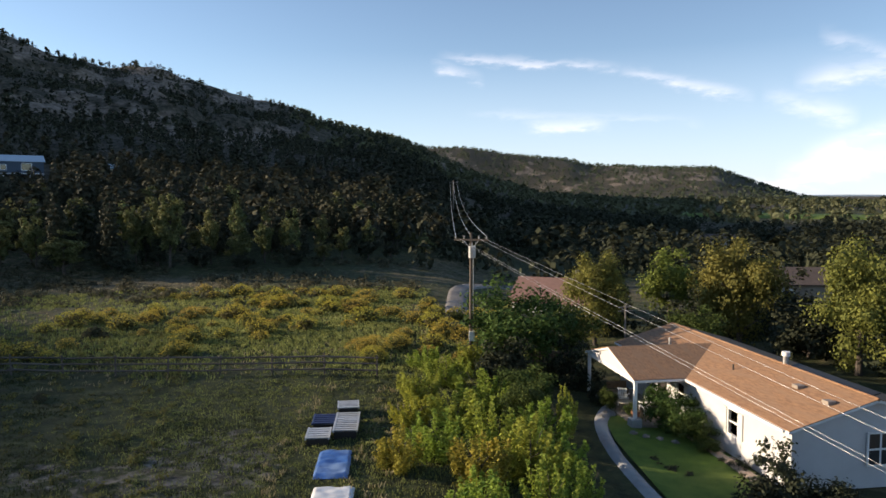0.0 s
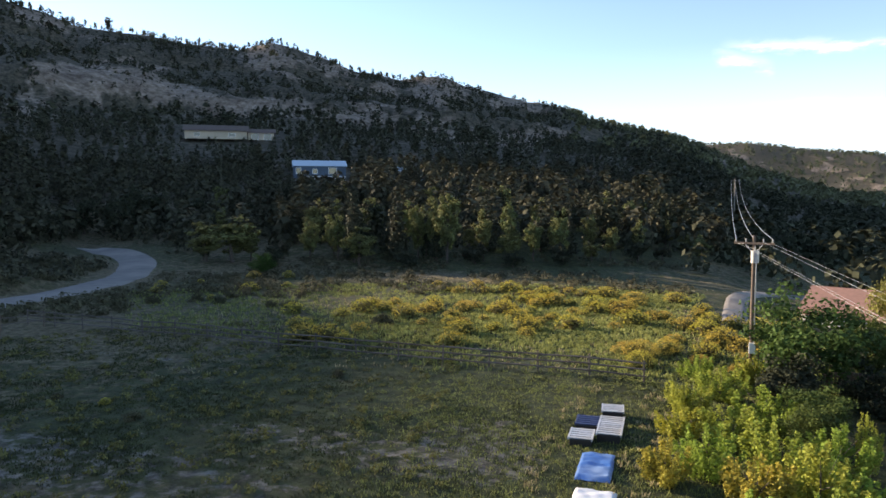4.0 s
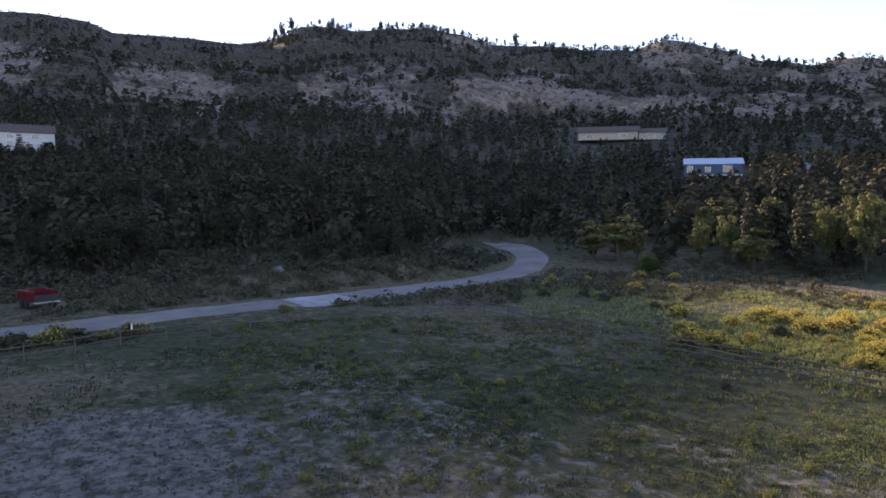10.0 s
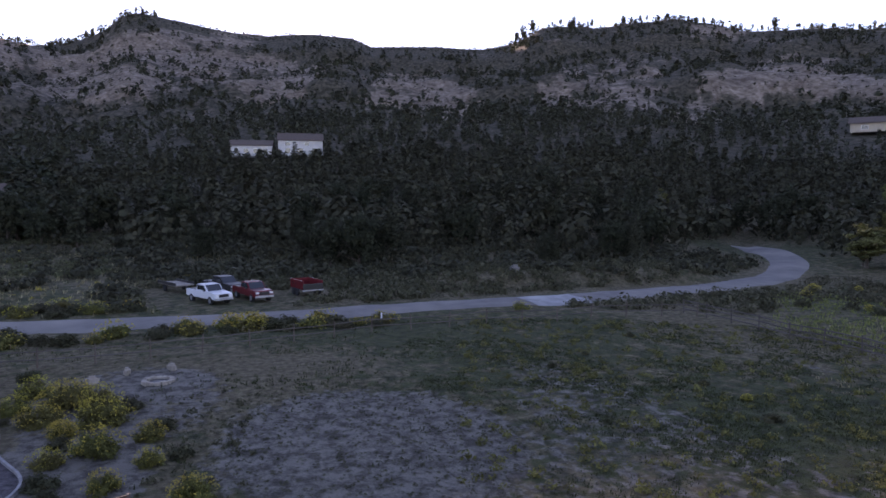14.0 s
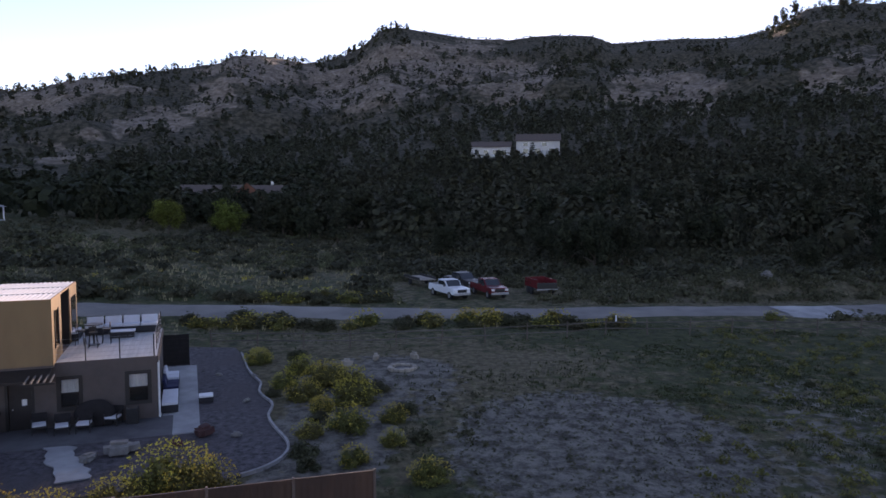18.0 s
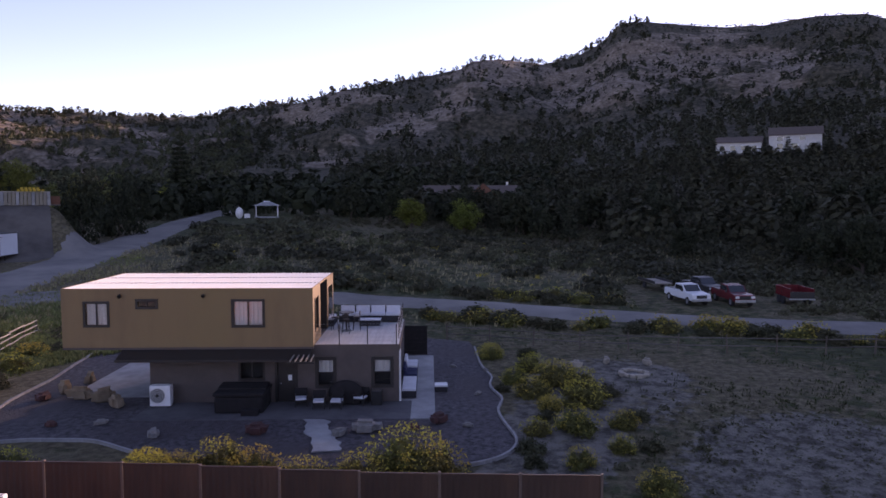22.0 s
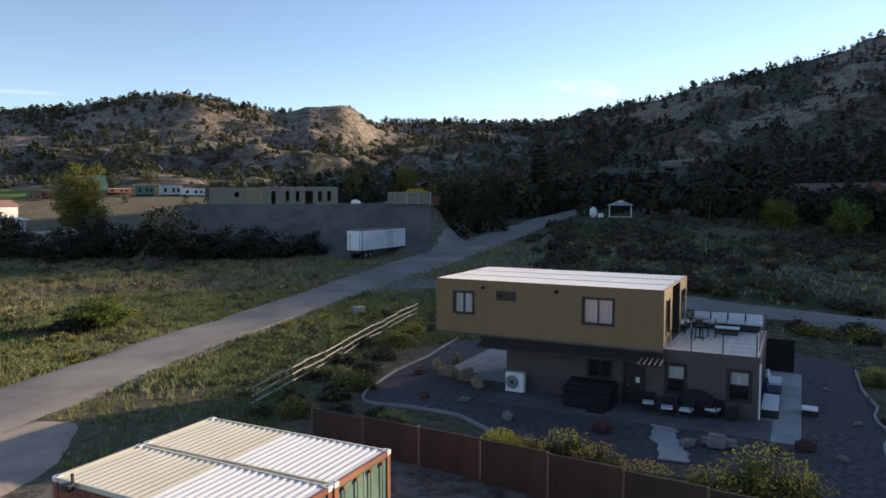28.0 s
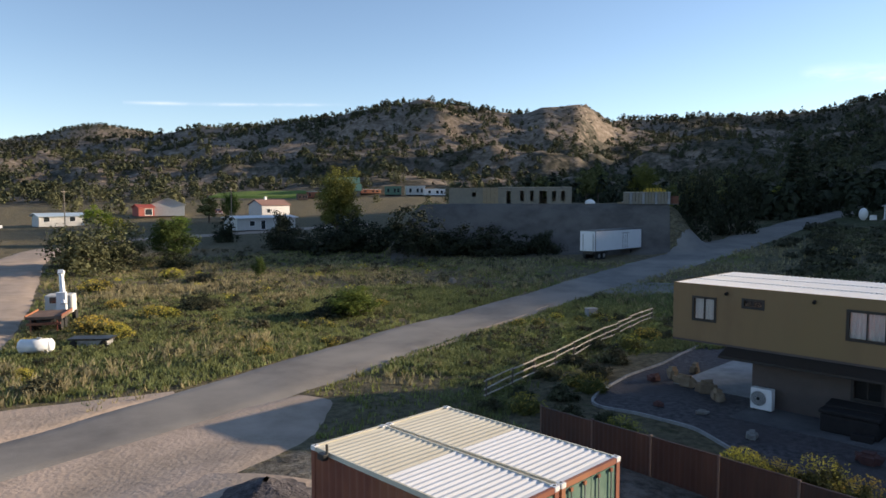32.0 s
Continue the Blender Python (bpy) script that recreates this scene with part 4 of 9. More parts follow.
def stool(m):
    s = thing("bar_stool", m, "dark metal bar stool beside the tall table", "stool", "stools round the bar table")
    part("seat", B((0, 0, 0.74), (0.36, 0.36, 0.05), bevel=0.015), M_TRIM, s)
    for sx in (-1, 1):
        for sy in (-1, 1):
            part("leg", Rod((sx * 0.2, sy * 0.2, 0), (sx * 0.14, sy * 0.14, 0.72), 0.018), M_BLACK, s)
    part("backrest", B((0, 0.17, 0.98), (0.36, 0.03, 0.16), bevel=0.01), M_TRIM, s)
    for sx in (-1, 1):
        part("back_post", Rod((sx * 0.15, 0.17, 0.74), (sx * 0.15, 0.17, 1.0), 0.014), M_BLACK, s)
    return s


st = stool(H(12.75, 4.1, 2.945, 80))
copy_thing(st, H(13.9, 4.2, 2.945, -90))
copy_thing(st, H(13.4, 3.3, 2.945, 180))

# paving and stone yard
YARD = [(-47.5, -14.4), (-45.6, -13.4), (-41.3, -11.8), (-39.4, -10.9), (-38.1, -10.1), (-36.5, -9.9), (-35.3, -9.3), (-34.4, -8.6), (-33.5, -8.4), (-32.5, -8.4), (-31.4, -8.0), (-30.2, -7.4), (-28.8, -6.6), (-27.7, -6.3), (-26.7, -6.4), (-25.8, -6.8), (-25.1, -7.5), (-22.6, -14.5), (-22.0, -20.7),
        (-22.6, -23.2), (-21.7, -26.0), (-20.6, -27.6), (-20.9, -28.6), (-22.5, -29.9), (-25.9, -31.9), (-29.8, -33.4), (-32.7, -35.0), (-35.4, -36.3), (-42, -36), (-48, -24)]
patch("gravel_yard", YARD, M_YARD, 0.03, "grey and brown crushed stone yard round the house", "gravel")


def house_patch(name, x0, x1, y0, y1, lift, label, material=None):
    o = [(HOUSE @ Vector((x, y, 0)))[:2] for x, y in ((x0, y0), (x1, y0), (x1, y1), (x0, y1))]
    return patch(name, o, material or M_CONC, lift, label, "paving")


house_patch("patio", 4.2, 17.0, -2.5, 0.42, 0.07, "dark concrete patio along the house front", M_CONCD)
house_patch("side_walk", 17.004, 18.15, -2.5, 10.6, 0.075, "pale concrete walk beside the house")
house_patch("side_patio", 16.36, 17.0, 0.424, 10.6, 0.065, "pale concrete strip under the house wall")
house_patch("parking_slab", -0.6, 4.0, 1.4, 10.3, 0.06, "pale concrete slab beside the house")
fp_ = thing("stepping_path", HOUSE @ pose(0, 0, 0.03), "worn pale flagstone path across the gravel", "path", kind="structure")
rr = random.Random(300)
seam = []
for k in range(7):
    u = k / 6
    cx, wd = 12.6 + 1.15 * u, 0.52 - 0.06 * u
    seam.append((cx - wd + rr.uniform(-0.14, 0.14), cx + wd + rr.uniform(-0.14, 0.14), -2.52 - 4.2 * u + rr.uniform(-0.08, 0.08), rr.uniform(-0.12, 0.12)))
for (xa, xb, ya, sa), (xc, xd, yc, sc) in zip(seam[:-1], seam[1:]):
    ym = (ya + yc) / 2
    ring = [(xa, ya - sa, 0.02), (xc - rr.uniform(-0.05, 0.16), ym, 0.02), (xc, yc - sc + 0.012, 0.02), (xd, yc + sc + 0.012, 0.02), (xd + rr.uniform(-0.05, 0.16), ym, 0.02), (xb, ya + sa, 0.02)]
    part("flagstone", Prism(ring, (0, 0, 0.045 + rr.uniform(0, 0.008))), M_CONC, fp_)


def edging(pts, label):
    """A line of short curb stones along a curve."""
    P = np.array(pts, float)
    d = np.concatenate([[0], np.cumsum(np.hypot(*np.diff(P, axis=0).T))])
    n = int(d[-1] / 0.3)
    t = np.linspace(0, d[-1], n + 1)
    cx, cy = np.interp(t, d, P[:, 0]), np.interp(t, d, P[:, 1])
    for _ in range(4):
        cx[1:-1], cy[1:-1] = (cx[:-2] + 2 * cx[1:-1] + cx[2:]) / 4, (cy[:-2] + 2 * cy[1:-1] + cy[2:]) / 4
    e = thing("curb_edging", pose(0, 0, 0), label, "edging")
    me = None
    for i in range(n):
        a = math.degrees(math.atan2(cy[i + 1] - cy[i], cx[i + 1] - cx[i]))
        m = pose((cx[i] + cx[i + 1]) / 2, (cy[i] + cy[i + 1]) / 2, zat(cx[i], cy[i]) + 0.06, 0, 0, a)
        if me is None:
            ob = part("curb_stone", B((0, 0, 0), (0.31, 0.11, 0.17), bevel=0.015), M_CURB, e, m=m)
            me = ob.data
        else:
            place("curb_stone", me, e, m=m)


edging(YARD[1:17], "pale wavy concrete edging round the gravel yard")
edging(YARD[18:28], "pale curved concrete edging beside the gravel yard")


def rock(m, s, material, label, name="boulder", group="", seed=0):
    """A blocky weathered stone."""
    bm = bmesh.new()
    bmesh.ops.create_cube(bm, size=1)
    bmesh.ops.bevel(bm, geom=list(bm.edges), offset=0.26, segments=3, affect="EDGES")
    bmesh.ops.triangulate(bm, faces=bm.faces)
    rr = random.Random(seed)
    for v in bm.verts:
        k = 1 + 0.34 * (noise.noise(v.co * 2.3 + Vector((seed * 3.1, 0, 0)))) + rr.uniform(-0.03, 0.03)
        v.co = Vector((v.co.x * k * s[0], v.co.y * k * s[1], (v.co.z * k + 0.42) * s[2]))
    return tagged(part(name, bm, material, None, m=m), label, "rock", group)


for i, (x, y, sx, sy, sz) in enumerate(((0.2, 1.2, 1.3, 0.5, 0.75), (1.6, 0.7, 1.1, 0.55, 0.8), (2.6, -0.2, 0.55, 0.9, 0.7), (-1.1, 2.2, 0.6, 0.6, 0.8), (-0.8, 4.3, 0.7, 0.5, 0.7))):
    rock(H(x, y, 0.0, i * 23), (sx, sy, sz), M_SAND, "tan sandstone block edging the slab", group="sandstone blocks", seed=i)
for i, (x, y, s) in enumerate(((10.4, -4.4, 0.9), (18.3, -3.0, 0.8), (-1.6, 1.0, 0.8), (17.2, -3.9, 0.5), (1.0, -3.2, 0.5))):
    rock(H(x, y, 0.02, i * 41), (s, s * 0.7, s * 0.6), M_REDROCK, "dark red landscape rock on gravel", group="red rocks", seed=20 + i)
for i, (x, y, s) in enumerate(((15.1, -4.2, 1.3), (14.0, -4.6, 0.8), (6.1, -4.6, 0.8), (19.6, -3.6, 0.5), (20.4, 1.6, 0.45), (21.2, 6.4, 0.5), (19.3, 7.6, 0.4), (3.1, -2.9, 0.6))):
    rock(H(x, y, 0.02, i * 57), (s, s * 0.55, s * 0.45), M_GREYROCK, "flat grey boulder lying on the gravel", group="grey boulders", seed=40 + i)

# heat pump
ac = thing("heat_pump", H(4.85, -0.35, 0.02), "white outdoor heat pump unit on feet", "heat pump")
part("casing", B((0, 0, 0.62), (1.0, 0.40, 1.0), bevel=0.02), M_WHITE, ac)
part("fan_grille", Rod((-0.12, -0.205, 0.64), (-0.12, -0.225, 0.64), 0.36, seg=28), M_STEEL, ac, "dark round fan grille")
part("fan_hub", Rod((-0.12, -0.226, 0.64), (-0.12, -0.25, 0.64), 0.08, seg=16), M_BLACK, ac)
for r in (0.14, 0.22, 0.30):
    bm = bmesh.new()
    for k in range(28):
        a, b = k * math.tau / 28, (k + 1) * math.tau / 28
        rod(bm, (-0.12 + r * math.cos(a), -0.235, 0.64 + r * math.sin(a)), (-0.12 + r * math.cos(b), -0.235, 0.64 + r * math.sin(b)), 0.006, seg=4)
    part("grille_ring", bm, M_BLACK, ac)
for sx in (-0.35, 0.35):
    part("foot", B((sx, 0, 0.06), (0.1, 0.42, 0.12)), M_BLACK, ac)

# hot tub with cover and lifter
tub = thing("hot_tub", H(8.9, -0.75, 0.06), "covered hot tub with dark lid and grey skirt", "hot tub")
part("skirt", B((0, 0, 0.40), (2.3, 1.7, 0.8), bevel=0.12), M_VINYL, tub)
part("lid", B((0, 0, 0.90), (2.4, 1.8, 0.16), bevel=0.06), M_VINYL, tub, "folding black vinyl lid")
part("folded_lid", B((0, 0.25, 1.05), (2.3, 0.9, 0.12), bevel=0.05, rx=6), M_VINYL, tub)
part("step", B((0.6, -1.05, 0.14), (0.8, 0.4, 0.28), bevel=0.02), M_VINYL, tub)

# patio seats with pale cushions, covered grill
for i, (x, y, r) in enumerate(((11.6, -0.3, 10), (12.55, -0.75, 5), (13.4, -0.75, -4), (14.5, -0.15, -20))):
    c = thing("patio_chair", H(x, y, 0.07, r), "low black patio chair with pale seat cushion", "chair", "patio chairs")
    part("seat", B((0, 0, 0.30), (0.62, 0.62, 0.06), bevel=0.01), M_BLACK, c)
    part("seat_cushion", B((0, -0.02, 0.37), (0.56, 0.54, 0.09), bevel=0.03), M_CUSHION, c)
    part("backrest", B((0, 0.31, 0.55), (0.62, 0.05, 0.46), bevel=0.01, rx=-12), M_VINYL, c)
    for sx in (-0.28, 0.28):
        part("armrest", B((sx, 0, 0.52), (0.05, 0.6, 0.04)), M_BLACK, c)
        for sy in (-0.28, 0.28):
            part("leg", B((sx, sy, 0.26), (0.04, 0.04, 0.52)), M_BLACK, c)
gr = thing("covered_grill", H(13.75, -0.05 + 0.0, 0.07), "barbecue grill under a black fitted cover", "grill")
bm = bmesh.new()
bmesh.ops.create_uvsphere(bm, u_segments=24, v_segments=14, radius=1, matrix=Matrix.Translation((0, 0, 0.55)) @ Matrix.Diagonal((0.85, 0.28, 0.62, 1)))
part("cover", bm, M_VINYL, gr, smooth=True)
part("cover_skirt", B((0, 0, 0.3), (1.5, 0.5, 0.6), bevel=0.1), M_VINYL, gr)
pl = thing("planter", H(15.3, -0.15, 0.07), "dark square planter by the wall", "planter")
part("pot", B((0, 0, 0.35), (0.5, 0.5, 0.7), bevel=0.03), M_BLACK, pl)
part("soil", B((0, 0, 0.68), (0.42, 0.42, 0.05)), M_BARK, pl)

sofa(H(17.22, 0.75, 0.06, 90), 2.6, "black wicker daybed with white cushions by the wall", 2, backs=False)
sofa(H(17.22, 3.7, 0.06, 90), 1.6, "black wicker patio sofa with navy cushions", 2, colour=M_NAVY)
sofa(H(17.22, 5.7, 0.06, 90), 1.6, "black wicker patio sofa with pale cushions", 2)
scr = thing("privacy_screen", H(17.0, 10.9, 0.05), "dark timber privacy screen at patio end", "screen")
for k in range(7):
    part("board", B((0, 0, 0.15 + k * 0.27), (1.5, 0.04, 0.262)), M_VINYL, scr)
for sx in (-0.7, 0.7):
    part("post", B((sx, 0.05, 0.95), (0.09, 0.09, 1.95)), M_TRIM, scr)
ot = thing("ottoman", H(18.5, 2.4, 0.03), "low black ottoman with white top on gravel", "ottoman")
part("base", B((0, 0, 0.13), (0.66, 0.6, 0.26), bevel=0.02), M_WICKER, ot)
part("cushion", B((0, 0, 0.31), (0.68, 0.62, 0.1), bevel=0.03), M_WHITE, ot)

# fire ring
fr = thing("fire_pit", pose(-41.3, -2.6, zat(-41.3, -2.6)), "ring of pale stones round a fire pit", "fire pit")
for k in range(14):
    a = k * math.tau / 14
    part("ring_stone", B((0.74 * math.cos(a), 0.74 * math.sin(a), 0.10), (0.26 + 0.05 * math.sin(k * 2.3), 0.30, 0.20 + 0.05 * math.sin(k * 1.7)), rz=math.degrees(a), bevel=0.05), M_PALEROCK, fr)
part("ash", Rod((0, 0, 0), (0, 0, 0.06), 0.62, seg=20), M_BLACK, fr)
for i, (x, y) in enumerate(((-43.6, -4.4), (-44.2, -2.0), (-42.2, -6.0))):
    rock(pose(x, y, zat(x, y), 0, 0, i * 50), (0.62, 0.38, 0.5), M_PALEROCK, "pale stone block seat by the fire pit", name="stone_seat", group="stone seats", seed=70 + i)

# ---- steel boxes in the foreground ----
def shipping_container(m):
    """A twenty-foot box, 6.06 by 2.44 by 2.9 m, its doors at the far end of x."""
    t = thing("shipping_container", m, "rust red shipping container with white roof and green doors", "container", "pair of shipping containers")
    L, W, Z = 6.06, 2.44, 2.9
    # roof in two tones, beige then white, split across its length
    for x0, x1, mm, lab in ((0.16, 2.90, M_BEIGEROOF, "beige half of corrugated roof"), (2.90, L - 0.20, M_CONTROOF, "white half of corrugated roof")):
        v, f = corrugated(x1 - x0, W - 0.12, Z - 0.02, depth=0.024)
        v[:, 0] += x0
        v[:, 1] += 0.06
        place("roof", raw_mesh("roof", v, f, mm), t, lab)
    for y, s in ((0.03, 1), (W - 0.03, -1)):
        v, f = corrugated(L - 0.3, Z - 0.3, 0.0, pitch=0.28, depth=0.04)
        v = np.stack([v[:, 0] + 0.15, y - v[:, 2] * s - (0.0 if s > 0 else 0.0), v[:, 1] + 0.15], 1)
        place("side_panel", raw_mesh("side_panel", v, f, M_RUST), t)
    v, f = corrugated(W - 0.2, Z - 0.3, 0.0, pitch=0.25, depth=0.04)
    v = np.stack([0.04 - v[:, 2], v[:, 0] + 0.1, v[:, 1] + 0.15], 1)
    place("end_panel", raw_mesh("end_panel", v, f, M_RUST), t)
    for x in (0.08, L - 0.08):
        for y in (0.08, W - 0.08):
            part("corner_post", B((x, y, Z / 2), (0.15, 0.15, Z - 0.2)), M_RUST, t)
            for z in (0.06, Z - 0.055):
                c = part("corner_casting", B((x, y, z), (0.18, 0.165, 0.118), bevel=0.01), M_RUST if z < 1 else M_CONTROOF, t)
                part("casting_hole", Rod((x, y, z + 0.05), (x, y, z + 0.062), 0.04, seg=10), M_BLACK, c)
    for z in (0.08, Z - 0.07):
        for y in (0.045, W - 0.045):
            part("long_rail", B((L / 2, y, z), (L - 0.34, 0.05, 0.12)), M_RUST if z < 1 else M_BEIGEROOF, t)
        for x in (0.045, L - 0.045):
            part("cross_rail", B((x, W / 2, z), (0.09, W - 0.34, 0.13)), M_RUST if z < 1 or x > 1 else M_BEIGEROOF, t)
    part("roof_end_plate", B((L - 0.13, W / 2, Z - 0.025), (0.16, W - 0.34, 0.012)), M_CONTROOF, t)
    for k in range(2):
        d = part("door", B((L - 0.06, 0.66 + k * 1.12, Z / 2), (0.05, 1.09, Z - 0.36)), M_GREENDOOR, t, "faded green steel door")
        for j in (0.24, 0.78):
            part("lock_rod", Rod((L + 0.01, 0.12 + k * 1.12 + j, 0.2), (L + 0.01, 0.12 + k * 1.12 + j, Z - 0.2), 0.018), M_STEEL, d)
            part("cam_keeper", B((L + 0.01, 0.12 + k * 1.12 + j, Z - 0.22), (0.05, 0.1, 0.08)), M_RUST, d)
            part("rod_handle", B((L + 0.02, 0.12 + k * 1.12 + j - 0.15, 1.15), (0.02, 0.36, 0.03)), M_STEEL, d)
    part("container_floor", B((L / 2, W / 2, 0.14), (L - 0.3, W - 0.2, 0.04)), M_WOOD, t)
    return t


CONT = pose(-8.83, -19.41, 0.9, 0, 0, 110.6)
bx_ = shipping_container(CONT @ pose(0, -2.44, 0))
copy_thing(bx_, CONT @ pose(0, -2.44 - 2.53, 0))
for k in range(4):
    p = CONT @ Vector((0.5 + (k % 2) * 5.0, -1.2 - 2.5 * (k // 2), 0))
    sk = thing("timber_block", pose(p.x, p.y, zat(p.x, p.y) - 0.15, 0, 0, 110.6), "weathered timber block under the container", "timber", "support blocks")
    part("block", B((0, 0, (0.9 - zat(p.x, p.y) + 0.15) / 2), (0.5, 2.3, 0.9 - zat(p.x, p.y) + 0.15)), M_WOOD, sk)
br = thing("floodlight", CONT @ pose(0.75, -4.97, 2.9), "small black floodlight bracket on container edge", "lamp")
part("bracket", B((0, -0.03, 0.05), (0.05, 0.05, 0.32)), M_BLACK, br)
part("lamp_head", B((0, -0.16, -0.06), (0.26, 0.16, 0.16), bevel=0.02), M_BLACK, br)

hx, hy = -3.7, -21.7
hp_ = thing("gravel_heap", pose(hx, hy, zat(hx, hy)), "heap of dark blue-grey gravel beside the container", "gravel heap")
bm = bmesh.new()
bmesh.ops.create_cone(bm, cap_ends=False, segments=40, radius1=1.9, radius2=0.15, depth=0.75, matrix=Matrix.Translation((0, 0, 0.34)))
bmesh.ops.subdivide_edges(bm, edges=bm.edges, cuts=5, use_grid_fill=True)
for v in bm.verts:
    v.co += Vector((noise.noise(v.co * 1.3), noise.noise(v.co * 1.3 + Vector((7, 0, 0))), 0.5 * noise.noise(v.co * 2.1))) * 0.22
tagged(part("gravel", bm, M_YARD, hp_, smooth=True), kind="stuff")
sp_ = thing("steel_pole", CONT @ pose(-0.3, -4.9, 1.3), "thin dark steel pole propped on the container", "pole")
part("tube", Rod((0, 0, 0.05), (-2.3, -0.5, -0.75), 0.035), M_BLACK, sp_)

# ---- fences ----
M_FPOST = mat("brown_steel_post", (0.15, 0.105, 0.085), (0.11, 0.078, 0.064), 0.55, 3.0)
def sheet_fence(a, b, n, h=1.8):
    """Brown ribbed metal sheets between posts."""
    f = thing("sheet_fence", pose(0, 0, 0), "dark brown ribbed metal sheet fence with posts", "fence")
    A_, B_ = Vector((*a, 0)), Vector((*b, 0))
    ang = math.degrees(math.atan2(b[1] - a[1], b[0] - a[0]))
    w = (B_ - A_).length / n
    v, fc = corrugated(w - 0.08, h - 0.1, 0.0, pitch=0.19, depth=0.02)
    v = np.stack([v[:, 0] + 0.04, v[:, 2], v[:, 1] + 0.06], 1)
    me = raw_mesh("panel", v, fc, M_FENCE)
    post, rail = None, None
    for i in range(n + 1):
        p = A_ + (B_ - A_) * i / n
        z = zat(p.x, p.y) * 0.35
        m = pose(p.x, p.y, z, 0, 0, ang)
        if post is None:
            post = part("post", B((0, 0.03, h / 2), (0.07, 0.10, h + 0.10)), M_FPOST, f, m=m).data
            rail = part("rail", B((w / 2, 0.02, h - 0.02), (w - 0.08, 0.05, 0.06)), M_FENCE, f, m=m).data
        else:
            place("post", post, f, m=m)
            if i < n:
                place("rail", rail, f, m=m)
        if i < n:
            place("panel", me, f, m=m)


sheet_fence((-14.75, -23.4), (-21.2, -2.2), 9)


M_OLDRAIL = mat("greyed_fence_rail", (0.135, 0.115, 0.098), (0.085, 0.072, 0.060), 0.9, 2.0, 0.05, stretch=(0.3, 4, 4), obrand=0.2)


def rail_fence(pts, step, zs, label, material, post_h=1.25, thick=0.055, sag=0.03, seed=1, post_m=None):
    f = thing("rail_fence", pose(0, 0, 0), label, "fence")
    P = np.array(pts, float)
    d = np.concatenate([[0], np.cumsum(np.hypot(*np.diff(P, axis=0).T))])
    n = max(1, round(d[-1] / step))
    t = np.linspace(0, d[-1], n + 1)
    x, y = np.interp(t, d, P[:, 0]), np.interp(t, d, P[:, 1])
    z = land(x, y)[0]
    rr = random.Random(seed)
    post = None
    for i in range(n + 1):
        m = pose(x[i], y[i], z[i] - 0.1, rr.uniform(-3, 3), rr.uniform(-3, 3), rr.uniform(0, 90))
        if post is None:
            post = part("post", Rod((0, 0, 0), (0, 0, post_h + 0.1), 0.058, 0.046, seg=7), post_m or material, f, m=m).data
        else:
            place("post", post, f, m=m)
    for i in range(n):
        for zz in zs:
            a = Vector((x[i], y[i], z[i] + zz + rr.uniform(-sag, sag)))
            b = Vector((x[i + 1], y[i + 1], z[i + 1] + zz + rr.uniform(-sag, sag)))
            part("rail", Rod(a - (b - a) * 0.04, b + (b - a) * 0.04, thick, thick * 0.85, seg=6), material, f)


rail_fence([(-52.0, 40.2), (-3.8, 39.9)], 3.0, (0.35, 0.72, 1.08), "weathered grey split-rail fence across the meadow", M_OLDRAIL, seed=2)
rail_fence([(-50.1, 40.1), (-52.0, 32), (-52.2, 21), (-52.0, 12), (-49.5, 4), (-48.2, -2), (-47.2, -8), (-47.5, -16)], 3.2, (0.5, 1.0), "weathered grey rail fence beside the lane", M_OLDRAIL, thick=0.04, seed=3, post_m=M_POLE)
rail_fence([(-16.2, -30.9), (-40.0, -46.3)], 2.8, (0.3, 0.68, 1.06), "bleached three-rail wooden fence above the road", M_WOODPALE, post_h=1.1, thick=0.05, sag=0.06, seed=4, post_m=M_POLE)

# ---- white bungalow, its garden, power pole ----
BUNG_Z = -1.40
# local x along the ridge away from the near gable, local y towards the back; origin at the near front eave corner
BUNG = pose(13.38, 26.68, BUNG_Z, 0, 0, 98.5) @ Matrix.Diagonal((1, -1, 1, 1))
M_TANVENT = mat("vent_metal", (0.30, 0.25, 0.20), (0.22, 0.18, 0.15), 0.6, 4.0)
M_SHUTTER = mat("grey_shutter", (0.55, 0.55, 0.53), (0.48, 0.48, 0.46), 0.7, 3.0)


def slab(pts, thick):
    """A roof slope: an outline with its thickness below."""
    bm = Prism(pts, (0, 0, -thick))
    bmesh.ops.bevel(bm, geom=bm.edges[:], offset=0.006, segments=1, affect="EDGES")
    return bm


